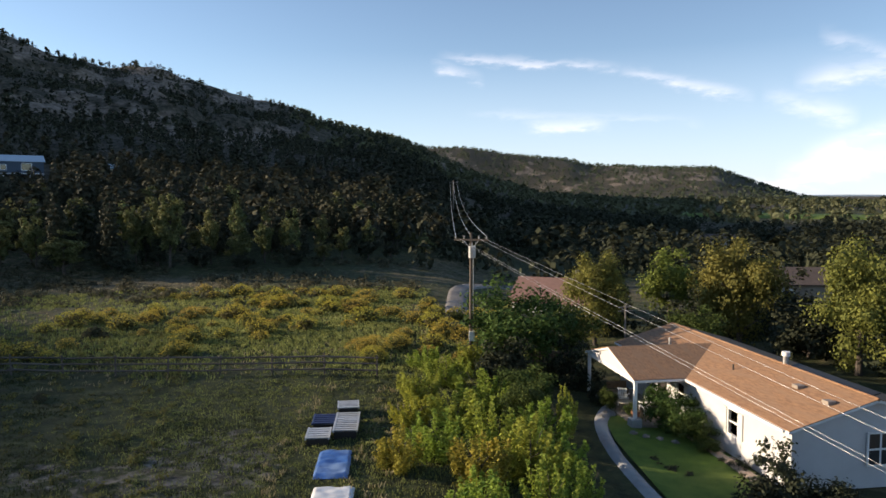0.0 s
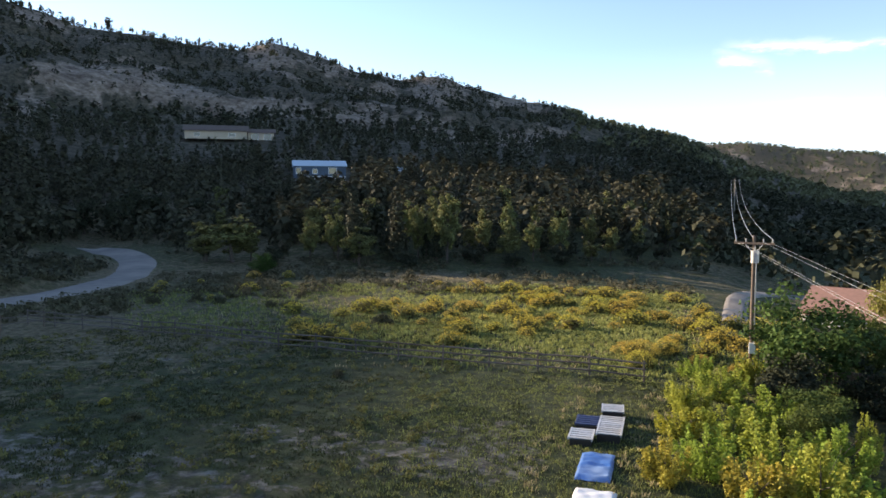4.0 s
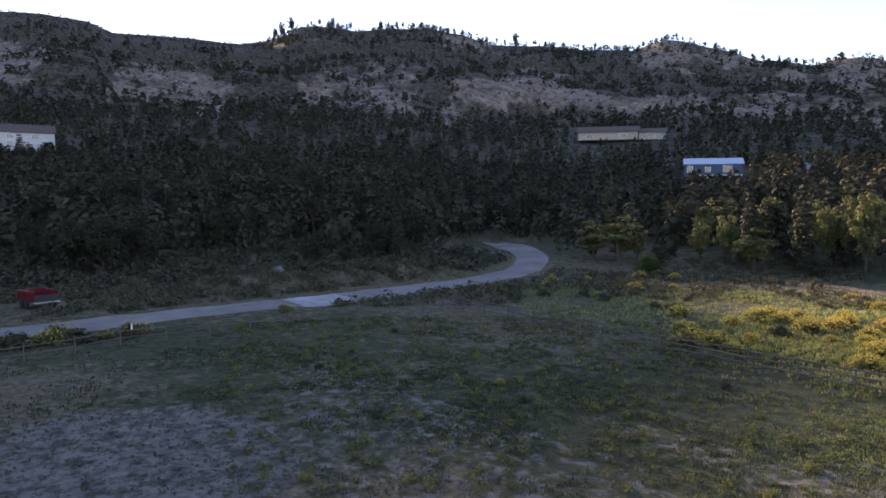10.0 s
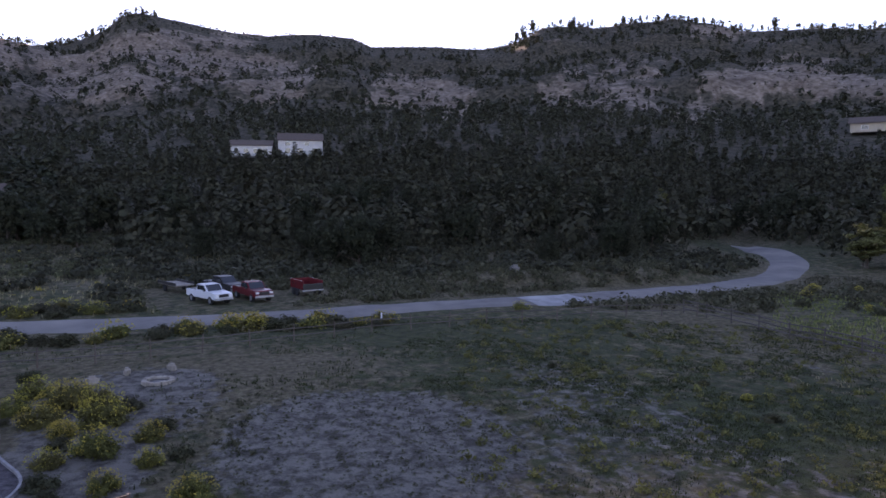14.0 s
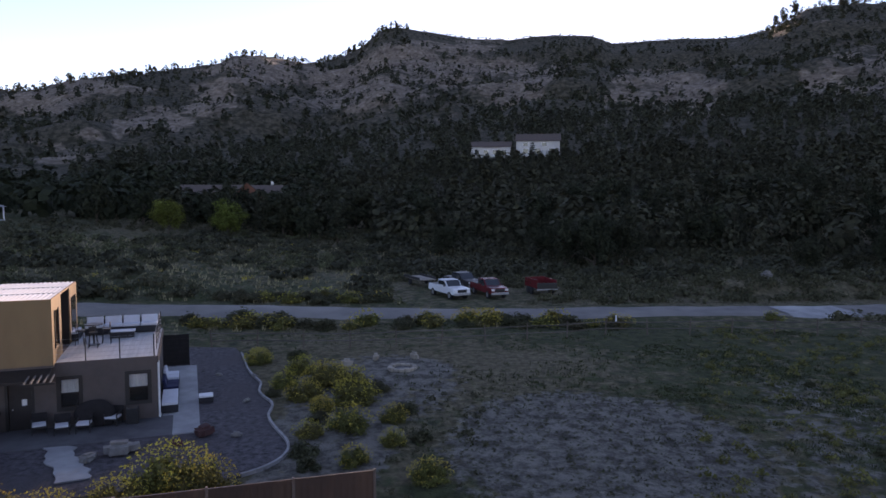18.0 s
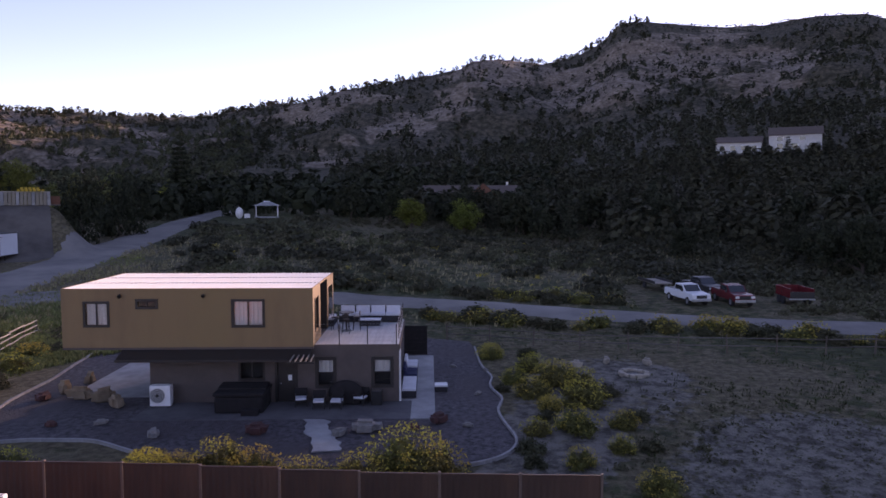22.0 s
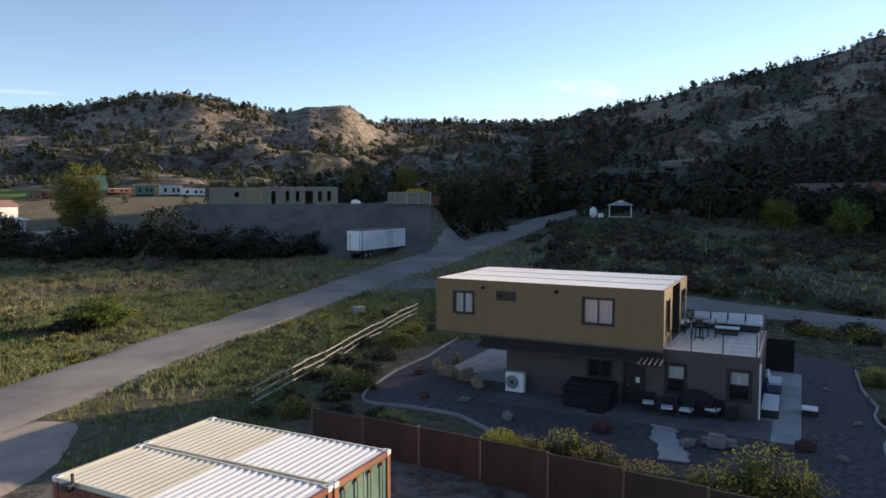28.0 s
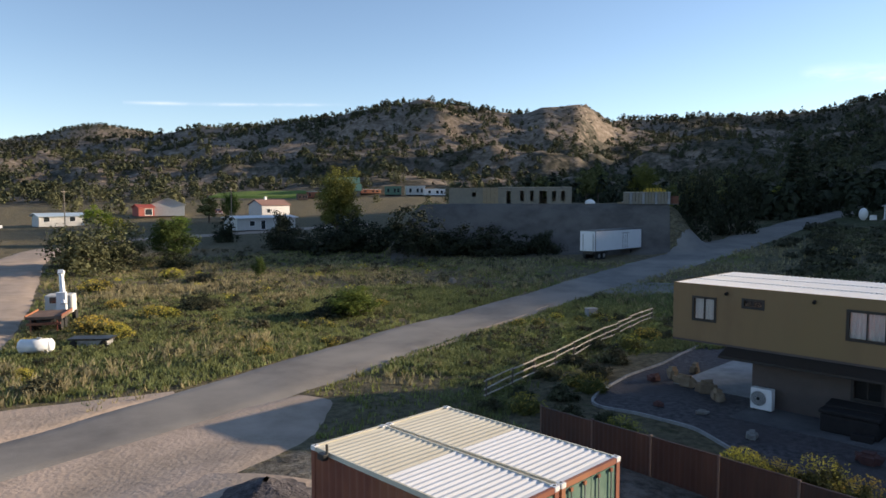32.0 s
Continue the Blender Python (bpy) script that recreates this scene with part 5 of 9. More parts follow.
def bungalow():
    b = thing("bungalow", BUNG, "white sided bungalow with tan shingle roof and porch", "house")
    Lh, Wd, E, R = 17.4, 7.64, 2.55, 3.65
    wins = [(4.0, 4.75, 0.95, 2.05), (8.9, 9.7, 0.95, 2.0)]
    part("front_wall", wall_open(Lh - 0.5, 0.0, E - 0.02, 0.36, 0.14, wins, 0.25), M_SIDING, b, "white lap siding in low sun")
    for w in wins:
        ww = window(b, "window", *w, 0.34, out=-1, panes="h", pale=(), trim=0.07, material=M_WHITE)
        for xs in (w[0] - 0.27, w[1] + 0.27):
            part("shutter", B((xs, 0.26, (w[2] + w[3]) / 2), (0.34, 0.05, w[3] - w[2] + 0.1)), M_SHUTTER, ww)
    part("back_wall", B((Lh / 2, Wd - 0.36, E / 2), (Lh - 0.5, 0.14, E)), M_SIDING, b)
    for x in (0.32, Lh - 0.32):
        part("gable_wall", Prism([(x - 0.07, 0.43, 0), (x - 0.07, Wd - 0.43, 0), (x - 0.07, Wd - 0.43, E), (x - 0.07, Wd / 2, R - 0.12), (x - 0.07, 0.43, E)], (0.14, 0, 0)), M_SIDING, b)
    gw = part("gable_window", B((0.2, 4.1, 1.6), (0.08, 1.0, 1.25)), M_GLASS, b)
    for dy in (-0.55, 0, 0.55):
        part("frame_bar", B((0.17, 4.1 + dy, 1.6), (0.06, 0.07, 1.35)), M_WHITE, gw)
    for dz in (-0.66, 0.0, 0.66):
        part("frame_bar", B((0.17, 4.1, 1.6 + dz), (0.06, 1.15, 0.07)), M_WHITE, gw)
    for k, (y0, y1) in enumerate(((0.0, Wd / 2), (Wd, Wd / 2))):
        part("roof_slope", slab([(0, y0, E + 0.03), (Lh, y0, E + 0.03), (Lh, y1, R + 0.03), (0, y1, R + 0.03)], 0.035), M_SHINGLE, b)
        part("roof_deck", Prism([(0.02, y0, E - 0.01), (0.02, y1, R - 0.01), (0.02, y1, R - 0.12), (0.02, y0, E - 0.12)], (Lh - 0.04, 0, 0)), M_WHITE, b)
    part("ridge_cap", Rod((0, Wd / 2, R + 0.0), (Lh, Wd / 2, R + 0.0), 0.07, seg=6), M_SHINGLE, b)
    part("gutter", B((Lh / 4 + 0.02, -0.05, E - 0.06), (8.2, 0.1, 0.11)), M_WHITE, b)
    # porch: a cross gable on posts, open at three sides
    px0, px1, out = 8.2, 15.2, 2.75
    pm = (px0 + px1) / 2
    pr = part("porch_roof", bmesh.new(), M_SHINGLE, b)
    for xe, sgn in ((px0, 1), (px1, -1)):
        part("porch_slope", slab([(xe, -out, E + 0.035), (xe, 0.06, E + 0.035), (pm, 0.96 / (R - E) * Wd / 2 + 0.06, E + 0.995), (pm, -out, E + 0.995)], 0.04), M_SHINGLE, pr)
        part("porch_deck", Prism([(xe, -out + 0.02, E - 0.01), (pm, -out + 0.02, E + 0.94), (pm, -out + 0.02, E + 0.84), (xe, -out + 0.02, E - 0.11)], (0, out + 0.3, 0)), M_WHITE, pr)
    part("porch_gable", Prism([(px0 + 0.3, -out + 0.12, E), (px1 - 0.3, -out + 0.12, E), (pm, -out + 0.12, E + 0.86)], (0, 0.06, 0)), M_SIDING, b, "white porch gable board")
    part("porch_beam", B((pm, -out + 0.18, E - 0.1), (px1 - px0 - 0.3, 0.12, 0.2)), M_WHITE, b)
    for xp in (px0 + 0.25, px1 - 0.25):
        part("porch_post", B((xp, -out + 0.2, 1.3), (0.16, 0.16, 2.5)), M_WHITE, b)
        part("porch_side_beam", B((xp, -out / 2, E - 0.1), (0.12, out - 0.2, 0.18)), M_WHITE, b)
    part("post_plinth", B((px0 + 0.25, -out + 0.2, 0.27), (0.55, 0.55, 0.6), bevel=0.03), M_CONC, b)
    part("porch_floor", B((pm, -out / 2 + 0.15, 0.08), (px1 - px0 - 0.3, out, 0.22)), M_WOOD, b)
    dr = part("front_door", B((11.3, 0.26, 1.2), (0.95, 0.06, 2.05)), M_TRIM, b)
    part("door_frame", B((11.3, 0.28, 2.28), (1.15, 0.06, 0.1)), M_WHITE, dr)
    # pipes and vents on the roof
    def onroof(x, y):
        return E + (R - E) * (y / (Wd / 2) if y < Wd / 2 else 2 - y / (Wd / 2))
    part("flue", Rod((13.2, 1.6, onroof(13.2, 1.6)), (13.2, 1.6, onroof(13.2, 1.6) + 0.6), 0.08), M_STEEL, b)
    fl = part("flue", Rod((6.0, 3.9, R - 0.1), (6.0, 3.9, R + 0.42), 0.13, seg=12), M_STEEL, b)
    part("flue_cap", Rod((6.0, 3.9, R + 0.42), (6.0, 3.9, R + 0.62), 0.19, seg=12), M_WHITE, fl)
    for x, y in ((3.2, 2.6), (1.0, 2.4)):
        part("roof_vent", B((x, y, onroof(x, y) + 0.09), (0.4, 0.36, 0.16), bevel=0.02), M_TANVENT, b)
    part("vent_pipe", Rod((7.3, 2.0, onroof(7.3, 2.0)), (7.3, 2.0, onroof(7.3, 2.0) + 0.3), 0.045), M_BLACK, b)
    part("dark_ridge_strip", B((3.4, Wd / 2 + 0.5, onroof(3, Wd / 2 + 0.5) + 0.1), (5.2, 0.5, 0.05), rx=14), M_BLACK, b)


bungalow()


def G(x, y):
    return BUNG @ Vector((x, y, 0))


lawn_o = [(8.7, 21.5), (13.0, 24.6), (13.1, 29.0), (12.2, 35.0), (10.4, 36.8), (8.3, 35.9), (8.0, 32.0), (8.3, 27.5)]
z_l = BUNG_Z
bm = bmesh.new()
vs = [bm.verts.new((x, y, zat(x, y) + 0.10)) for x, y in lawn_o]
bm.faces.new(vs)
bmesh.ops.triangulate(bm, faces=bm.faces)
bmesh.ops.subdivide_edges(bm, edges=bm.edges, cuts=7, use_grid_fill=True)
for v in bm.verts:
    v.co.z = zat(v.co.x, v.co.y) + 0.10
tagged(part("lawn", bm, M_LAWN, None, smooth=True), "bright green mown lawn in front of bungalow", "lawn", kind="structure")
ribbon("garden_path", [(8.6, 20.0), (8.0, 26.4), (7.6, 28.2), (7.3, 31.0), (7.15, 33.9), (7.1, 36.3), (7.8, 37.6), (9.2, 38.0)], [0.95] * 5 + [1.2, 1.3, 1.3], M_CONC, 0.10, "pale concrete garden path curving to the porch", "path", cross=3)
for i, (x, y) in enumerate(((9.2, 33.4), (9.7, 33.0), (10.3, 32.8), (10.9, 32.4), (12.7, 30.4), (12.6, 31.4), (8.6, 36.6), (8.2, 35.7))):
    rock(pose(x, y, zat(x, y) + 0.03, 0, 0, i * 40), (0.38, 0.3, 0.2), M_GREYROCK, "pale garden rock beside the lawn", name="garden_rock", group="garden rocks", seed=90 + i)
dirt = ribbon("flower_bed", [tuple(G(1.0, -0.3))[:2], tuple(G(4, -0.35))[:2], tuple(G(8, -0.4))[:2]], [1.2, 1.0, 1.0], M_DIRT, 0.13, "bare reddish flower bed along the wall", "flower bed", cross=3)
M_CLAYPOT = mat("terracotta", (0.42, 0.19, 0.09), (0.33, 0.15, 0.08), 0.85, 4.0)
for i, (x, y, r) in enumerate(((9.6, -2.0, 0.25), (12.9, -2.2, 0.3), (14.0, -2.1, 0.22))):
    p = G(x, y)
    t = thing("flower_pot", pose(p.x, p.y, BUNG_Z + 0.19), "terracotta flower pot on the porch", "pot", "porch pots")
    part("pot", Rod((0, 0, 0), (0, 0, r * 1.6), r * 0.7, r, seg=14), M_CLAYPOT, t)
    part("pot_soil", Rod((0, 0, r * 1.58), (0, 0, r * 1.62), r * 0.9, seg=14), M_BARK, t)
p = G(13.4, -1.4)
bn = thing("porch_bench", pose(p.x, p.y, BUNG_Z + 0.19, 0, 0, 10), "small orange wooden bench on the porch", "bench")
part("seat", B((0, 0, 0.42), (1.2, 0.45, 0.06), bevel=0.01), M_SAND, bn)
part("backrest", B((0, 0.22, 0.7), (1.2, 0.05, 0.4), bevel=0.01), M_SAND, bn)
for sx in (-0.5, 0.5):
    part("leg", B((sx, 0, 0.2), (0.06, 0.4, 0.4)), M_SAND, bn)

for i, (x, y, r) in enumerate(((10.2, -1.2, 200), (11.9, -1.7, 150))):
    p = G(x, y)
    c = thing("porch_chair", pose(p.x, p.y, BUNG_Z + 0.19, 0, 0, r), "white garden chair standing on the porch", "chair", "porch chairs")
    part("seat", B((0, 0, 0.42), (0.5, 0.5, 0.05), bevel=0.015), M_WHITE, c)
    for k in range(5):
        part("back_slat", B((-0.2 + k * 0.1, 0.24, 0.72), (0.06, 0.03, 0.58), rx=-8), M_WHITE, c)
    part("back_rail", B((0, 0.28, 1.0), (0.52, 0.04, 0.08)), M_WHITE, c)
    for sx in (-0.22, 0.22):
        part("armrest", B((sx * 1.15, 0.0, 0.64), (0.07, 0.5, 0.04)), M_WHITE, c)
        for sy in (-0.21, 0.21):
            part("leg", B((sx, sy, 0.21), (0.05, 0.05, 0.42)), M_WHITE, c)
p = G(11.0, -2.0)
tb = thing("porch_table", pose(p.x, p.y, BUNG_Z + 0.19), "low round wooden table on the porch", "table")
part("tabletop", Rod((0, 0, 0.46), (0, 0, 0.50), 0.45, seg=24), M_WOODPALE, tb)
for k in range(4):
    part("leg", B((0.26 * math.cos(k * 1.571 + 0.785), 0.26 * math.sin(k * 1.571 + 0.785), 0.23), (0.05, 0.05, 0.46)), M_WOODPALE, tb)
# dark board fence between the garden trees
gf = thing("board_fence", pose(7.0, 44.6, zat(7.0, 44.6), 0, 0, -8), "short dark board fence between garden trees", "fence")
for k in range(15):
    part("board", B((-1.4 + k * 0.2, 0, 0.75), (0.16, 0.025, 1.5 - 0.03 * (k % 3))), M_POLE, gf)
for z in (0.35, 1.15):
    part("rail", B((0, 0.04, z), (3.0, 0.05, 0.09)), M_POLE, gf)

# power pole with cross-arm, transformer and wires
PX, PY = 1.75, 44.0
PZ = zat(PX, PY)
pole = thing("power_pole", pose(PX, PY, PZ), "wooden power pole with cross-arm and grey transformer", "utility pole")
PT = 8.05 - PZ
part("shaft", Rod((0, 0, -0.3), (0, 0, PT), 0.115, 0.085, seg=12), M_POLE, pole)
part("cross_arm", B((0.0, -0.1, PT - 0.45), (2.2, 0.1, 0.12), rz=-18), M_POLE, pole)
for k in (-1.0, -0.45, 0.5, 1.0):
    part("insulator", Rod((k * math.cos(radians(-18)), k * math.sin(radians(-18)) - 0.1, PT - 0.38), (k * math.cos(radians(-18)), k * math.sin(radians(-18)) - 0.1, PT - 0.18), 0.05, 0.035), M_CONC, pole)
tr = part("transformer", Rod((0.05, -0.38, PT - 1.55), (0.05, -0.38, PT - 0.85), 0.22, seg=16), M_STEEL, pole)
part("bushing", Rod((0.05, -0.38, PT - 0.85), (0.05, -0.38, PT - 0.6), 0.05, 0.03), M_CONC, tr)
for sx in (-0.45, 0.45):
    part("arm_brace", Rod((sx, -0.1 - sx * 0.3, PT - 0.5), (0, -0.1, PT - 1.1), 0.02), M_STEEL, pole)
part("meter_box", B((0.05, -0.2, 1.9), (0.35, 0.2, 0.6), bevel=0.02), M_WHITE, pole)
part("conduit", Rod((0.14, -0.1, 0), (0.14, -0.1, PT - 1.5), 0.035), M_STEEL, pole)


def wire(a, b, sag, r=0.018, label="power wire"):
    pts = []
    for i in range(25):
        t = i / 24
        p = Vector(a).lerp(Vector(b), t)
        p.z -= 4 * sag * t * (1 - t)
        pts.append(p)
    cu = bpy.data.curves.new("power_line", "CURVE")
    cu.dimensions, cu.bevel_depth, cu.bevel_resolution = "3D", r, 1
    sp = cu.splines.new("POLY")
    sp.points.add(24)
    for q, p in zip(sp.points, pts):
        q.co = (*p, 1)
    cu.materials.append(M_STEEL)
    return tagged(new("power_line", cu), label, "cable", "overhead wires")


for ax_, ay_, az_, ex, ey, ez in ((0.85, 44.3, 7.62, 11.91, 18.5, 2.87), (1.0, 44.2, 7.66, 11.90, 18.5, 3.02), (2.25, 43.8, 7.66, 11.88, 18.52, 3.95), (2.75, 43.7, 7.60, 11.86, 18.53, 4.36)):
    k = 1.3
    wire((ax_, ay_, az_), (ax_ + (ex - ax_) * k, ay_ + (ey - ay_) * k, az_ + (ez - az_) * k), 0.12, r=0.0055, label="pale overhead power wire slung from the pole")
FX, FY = 3.0, 205.0
fp = thing("power_pole", pose(FX, FY, zat(FX, FY)), "far wooden power pole among the trees", "utility pole")
part("shaft", Rod((0, 0, -0.3), (0, 0, 11.5), 0.16, 0.11), M_WOOD, fp)
part("cross_arm", B((0, 0, 10.9), (2.2, 0.12, 0.12)), M_WOOD, fp)
for k in (-0.95, 0.0, 0.95):
    wire((PX + k, PY, PZ + PT - 0.2), (FX + k, FY, zat(FX, FY) + 11.2), 2.2, r=0.02, label="overhead power wire running back to the hill")
ap = thing("tv_aerial", pose(12.0, 46.0, zat(12.0, 46.0)), "dark post with short cross bars behind bungalow", "post")
part("mast", Rod((0, 0, 0), (0, 0, 4.6), 0.06), M_WOOD, ap)
for z in (4.2, 4.45):
    part("cross_bar", B((0, 0, z), (1.1, 0.05, 0.05), rz=20), M_WOOD, ap)

# covered stacks in the meadow: slatted lids and blue sheeting
M_BLUE = mat("blue_tarpaulin", (0.06, 0.18, 0.48), (0.04, 0.12, 0.36), 0.45, 2.5, 0.06, c3=(0.22, 0.32, 0.50))
M_BLUED = mat("dark_blue_paint", (0.035, 0.05, 0.13), (0.02, 0.03, 0.09), 0.5, 3.0)


M_CRATE = mat("worn_white_paint", (0.56, 0.58, 0.60), (0.38, 0.39, 0.40), 0.6, 3.0, 0.03, c3=(0.44, 0.42, 0.38), obrand=0.15)


def crate(x, y, w, l, h, rz, material, label, slats=5, tilt=0):
    c = thing("slatted_crate", pose(x, y, zat(x, y), 0, 0, rz), label, "crate", "crates in the meadow")
    part("body", B((0, 0, h / 2), (w - 0.06, l - 0.06, h), bevel=0.02), M_TRIM, c)
    for i in range(slats):
        part("slat", B((0, -l / 2 + (i + 0.5) * l / slats, h + 0.05), (w * 1.04, l / slats * 0.52, 0.035), rx=tilt + 3 * math.sin(i * 2.3), rz=1.5 * math.sin(i * 1.7)), material, c)
    for xx in (-0.5, 0.5):
        part("batten", B((w * xx, 0, h + 0.03), (0.07, l, 0.09)), material, c)


def sheeted(x, y, w, l, h, rz, material, label, seed):
    """A low stack under a wrinkled sheet that hangs to the ground."""
    c = thing("sheeted_stack", pose(x, y, zat(x, y), 0, 0, rz), label, "tarpaulin", "crates in the meadow")
    n = 26
    bm = bmesh.new()
    g = [[None] * (n + 1) for _ in range(n + 1)]
    for i in range(n + 1):
        for j in range(n + 1):
            u, v = i / n * 2 - 1, j / n * 2 - 1
            e = max(abs(u), abs(v))
            z = h * (1 if e < 0.86 else max(0.0, (1 - e) / 0.14)) + 0.07 * noise.noise(Vector((u * 1.5 + seed, v * 6.0, seed))) * (e < 0.95) + 0.03
            g[i][j] = bm.verts.new((u * w / 2 * (1 + 0.03 * noise.noise(Vector((v * 3, seed, 0)))), v * l / 2, z))
    for i in range(n):
        for j in range(n):
            bm.faces.new((g[i][j], g[i + 1][j], g[i + 1][j + 1], g[i][j + 1]))
    part("sheet", bm, material, c, smooth=True)
    part("stack", B((0, 0, h * 0.45), (w * 0.8, l * 0.8, h * 0.85)), M_WOOD, c)


crate(-4.5, 32.9, 0.95, 1.2, 0.42, 8, M_CRATE, "white slatted crate standing in grass", 5, 6)
crate(-5.3, 31.0, 1.0, 1.4, 0.30, 5, M_BLUED, "dark blue slatted crate standing in grass", 5, 5)
crate(-4.25, 30.5, 1.0, 2.6, 0.34, 4, M_CRATE, "long white slatted crate standing in grass", 10, 4)
crate(-5.25, 29.1, 0.95, 1.4, 0.26, 5, M_CRATE, "low white slatted crate in the grass", 5, 5)
sheeted(-4.2, 26.3, 1.3, 2.8, 0.12, 4, M_BLUE, "low stack under crumpled bright blue sheeting", 1.7)
sheeted(-3.75, 22.8, 1.45, 2.5, 0.14, 3, M_WHITE, "low stack under crumpled white sheeting", 5.2)
ribbon("lane", [(1.2, 64.5), (1.3, 68), (1.5, 76.6), (2.0, 88), (4.5, 98), (12, 103), (22, 104)], [2.2, 2.4, 2.5, 2.6, 3, 3, 3], M_ROAD, 0.12, "pale drive turning in behind the meadow", "road")

# ---- houses, sheds and vehicles farther off ----
M_BLUEROOF = mat("pale_blue_metal", (0.42, 0.52, 0.60), (0.36, 0.45, 0.53), 0.4, 2.0)
M_BLUEWALL = mat("slate_blue_siding", (0.07, 0.105, 0.15), (0.055, 0.085, 0.12), 0.7, 2.0)
M_TANWALL = mat("tan_stucco", (0.46, 0.40, 0.31), (0.40, 0.345, 0.27), 0.9, 1.0, 0.03)
M_BROWNROOF = mat("brown_tile", (0.12, 0.085, 0.068), (0.085, 0.062, 0.05), 0.85, 2.0, 0.05)
M_BRICK = mat("red_brick", (0.27, 0.115, 0.075), (0.21, 0.09, 0.06), 0.9, 4.0, 0.05)
M_OSB = mat("raw_sheathing", (0.37, 0.28, 0.175), (0.30, 0.225, 0.14), 0.85, 3.0, 0.03, obrand=0.1)
M_WRAP = mat("pale_house_wrap", (0.25, 0.22, 0.17), (0.21, 0.185, 0.145), 0.8, 1.2, 0.02)
M_YELLOW = mat("machine_yellow", (0.62, 0.40, 0.03), (0.50, 0.32, 0.03), 0.5, 2.0)
M_TYRE = mat("tyre_rubber", (0.02, 0.02, 0.02), (0.014, 0.014, 0.014), 0.85, 6.0)
M_CARWHITE = mat("white_car_paint", (0.72, 0.74, 0.76), (0.68, 0.70, 0.72), 0.25, 1.0)
M_CARRED = mat("dark_red_car_paint", (0.16, 0.018, 0.022), (0.13, 0.014, 0.018), 0.25, 1.0)
M_REDP = mat("red_paint", (0.30, 0.055, 0.035), (0.23, 0.042, 0.03), 0.6, 2.0)
M_GREENROOF = mat("green_metal_roof", (0.10, 0.20, 0.14), (0.08, 0.16, 0.11), 0.5, 2.0)
M_PINKROOF = mat("faded_red_shingle", (0.25, 0.14, 0.115), (0.19, 0.11, 0.09), 0.9, 2.0)
M_PALEWALL = mat("pale_grey_siding", (0.56, 0.55, 0.52), (0.48, 0.47, 0.45), 0.7, 1.5)


def gable_house(name, m, L, W, E, R, wallm, roofm, label, wins=(), over=0.4, category="house", chimney=None):
    """A small house: four walls, two roof slopes, windows as (side, along, sill, width, height)."""
    h = thing(name, m, label, category)
    for sy in (-1, 1):
        part("wall", B((0, sy * (W / 2 - 0.06), E / 2), (L - 0.25, 0.12, E)), wallm, h)
        part("roof_slope", Prism([(-L / 2 - over, sy * (W / 2 + over), E - over * (R - E) / (W / 2)), (-L / 2 - over, 0, R), (-L / 2 - over, 0, R + 0.14), (-L / 2 - over, sy * (W / 2 + over), E + 0.14 - over * (R - E) / (W / 2))], (L + 2 * over, 0, 0)), roofm, h)
    for sx in (-1, 1):
        x = sx * (L / 2 - 0.06)
        part("gable_wall", Prism([(x - 0.06, -W / 2, 0), (x - 0.06, W / 2, 0), (x - 0.06, W / 2, E), (x - 0.06, 0, R), (x - 0.06, -W / 2, E)], (0.12, 0, 0)), wallm, h)
    for side, s, z, w, hh in wins:
        ax = side in "fb"
        k = {"f": (s, -W / 2 - 0.01, z + hh / 2), "b": (s, W / 2 + 0.01, z + hh / 2), "l": (-L / 2 - 0.01, s, z + hh / 2), "r": (L / 2 + 0.01, s, z + hh / 2)}[side]
        wd = part("window", B(k, (w + 0.24, 0.08, hh + 0.24) if ax else (0.08, w + 0.24, hh + 0.24)), M_WHITE, h)
        part("pane", B(k, (w, 0.11, hh) if ax else (0.11, w, hh)), M_GLASS, wd)
    if chimney:
        part("chimney", B((chimney, 0.4, R + 0.2), (0.6, 0.6, 1.5)), M_WHITE if chimney < 0 else M_STEEL, h)
    return h


def at(x, y, face, dz=0.0):
    """A pose on the land whose local -y faces the given compass way (degrees from +y, leftwards)."""
    return pose(x, y, zat(x, y) + dz, 0, 0, face + 180)


def back(x, y):
    """The bearing from a place back to the middle of the clearing."""
    return math.degrees(math.atan2(x, -y))


# blue house among the pines
x, y = -112, 183
gable_house("blue_house", at(x, y, back(x, y) + 4, -0.3), 15.0, 8.0, 3.6, 5.2, M_BLUEWALL, M_BLUEROOF, "slate blue hillside house with pale metal roof",
            [("f", -6.2, 1.3, 1.3, 1.6), ("f", 3.6, 1.3, 2.2, 1.7), ("f", -1.5, 1.4, 1.2, 1.2)])
dk = thing("deck_platform", at(x, y, back(x, y) + 4) @ pose(0, -5.2, 0), "white edged raised deck before the blue house", "deck")
part("floor", B((1.2, 0, 0.1), (12, 2.4, 0.15)), M_WOOD, dk)
part("rim", B((1.2, -1.24, 0.1), (12, 0.06, 0.25)), M_WHITE, dk)
for k in range(5):
    part("post", B((-4.6 + k * 2.9, -1.1, -1.4), (0.2, 0.2, 3.0)), M_WHITE, dk)
x, y = -92, 196
gable_house("garden_shed", at(x, y, back(x, y)), 4.2, 3.0, 2.2, 3.2, M_BLUEWALL, M_BLUEROOF, "small blue grey shed among the pines", [("f", 0, 1, 1.2, 0.8)], 0.25, "shed")
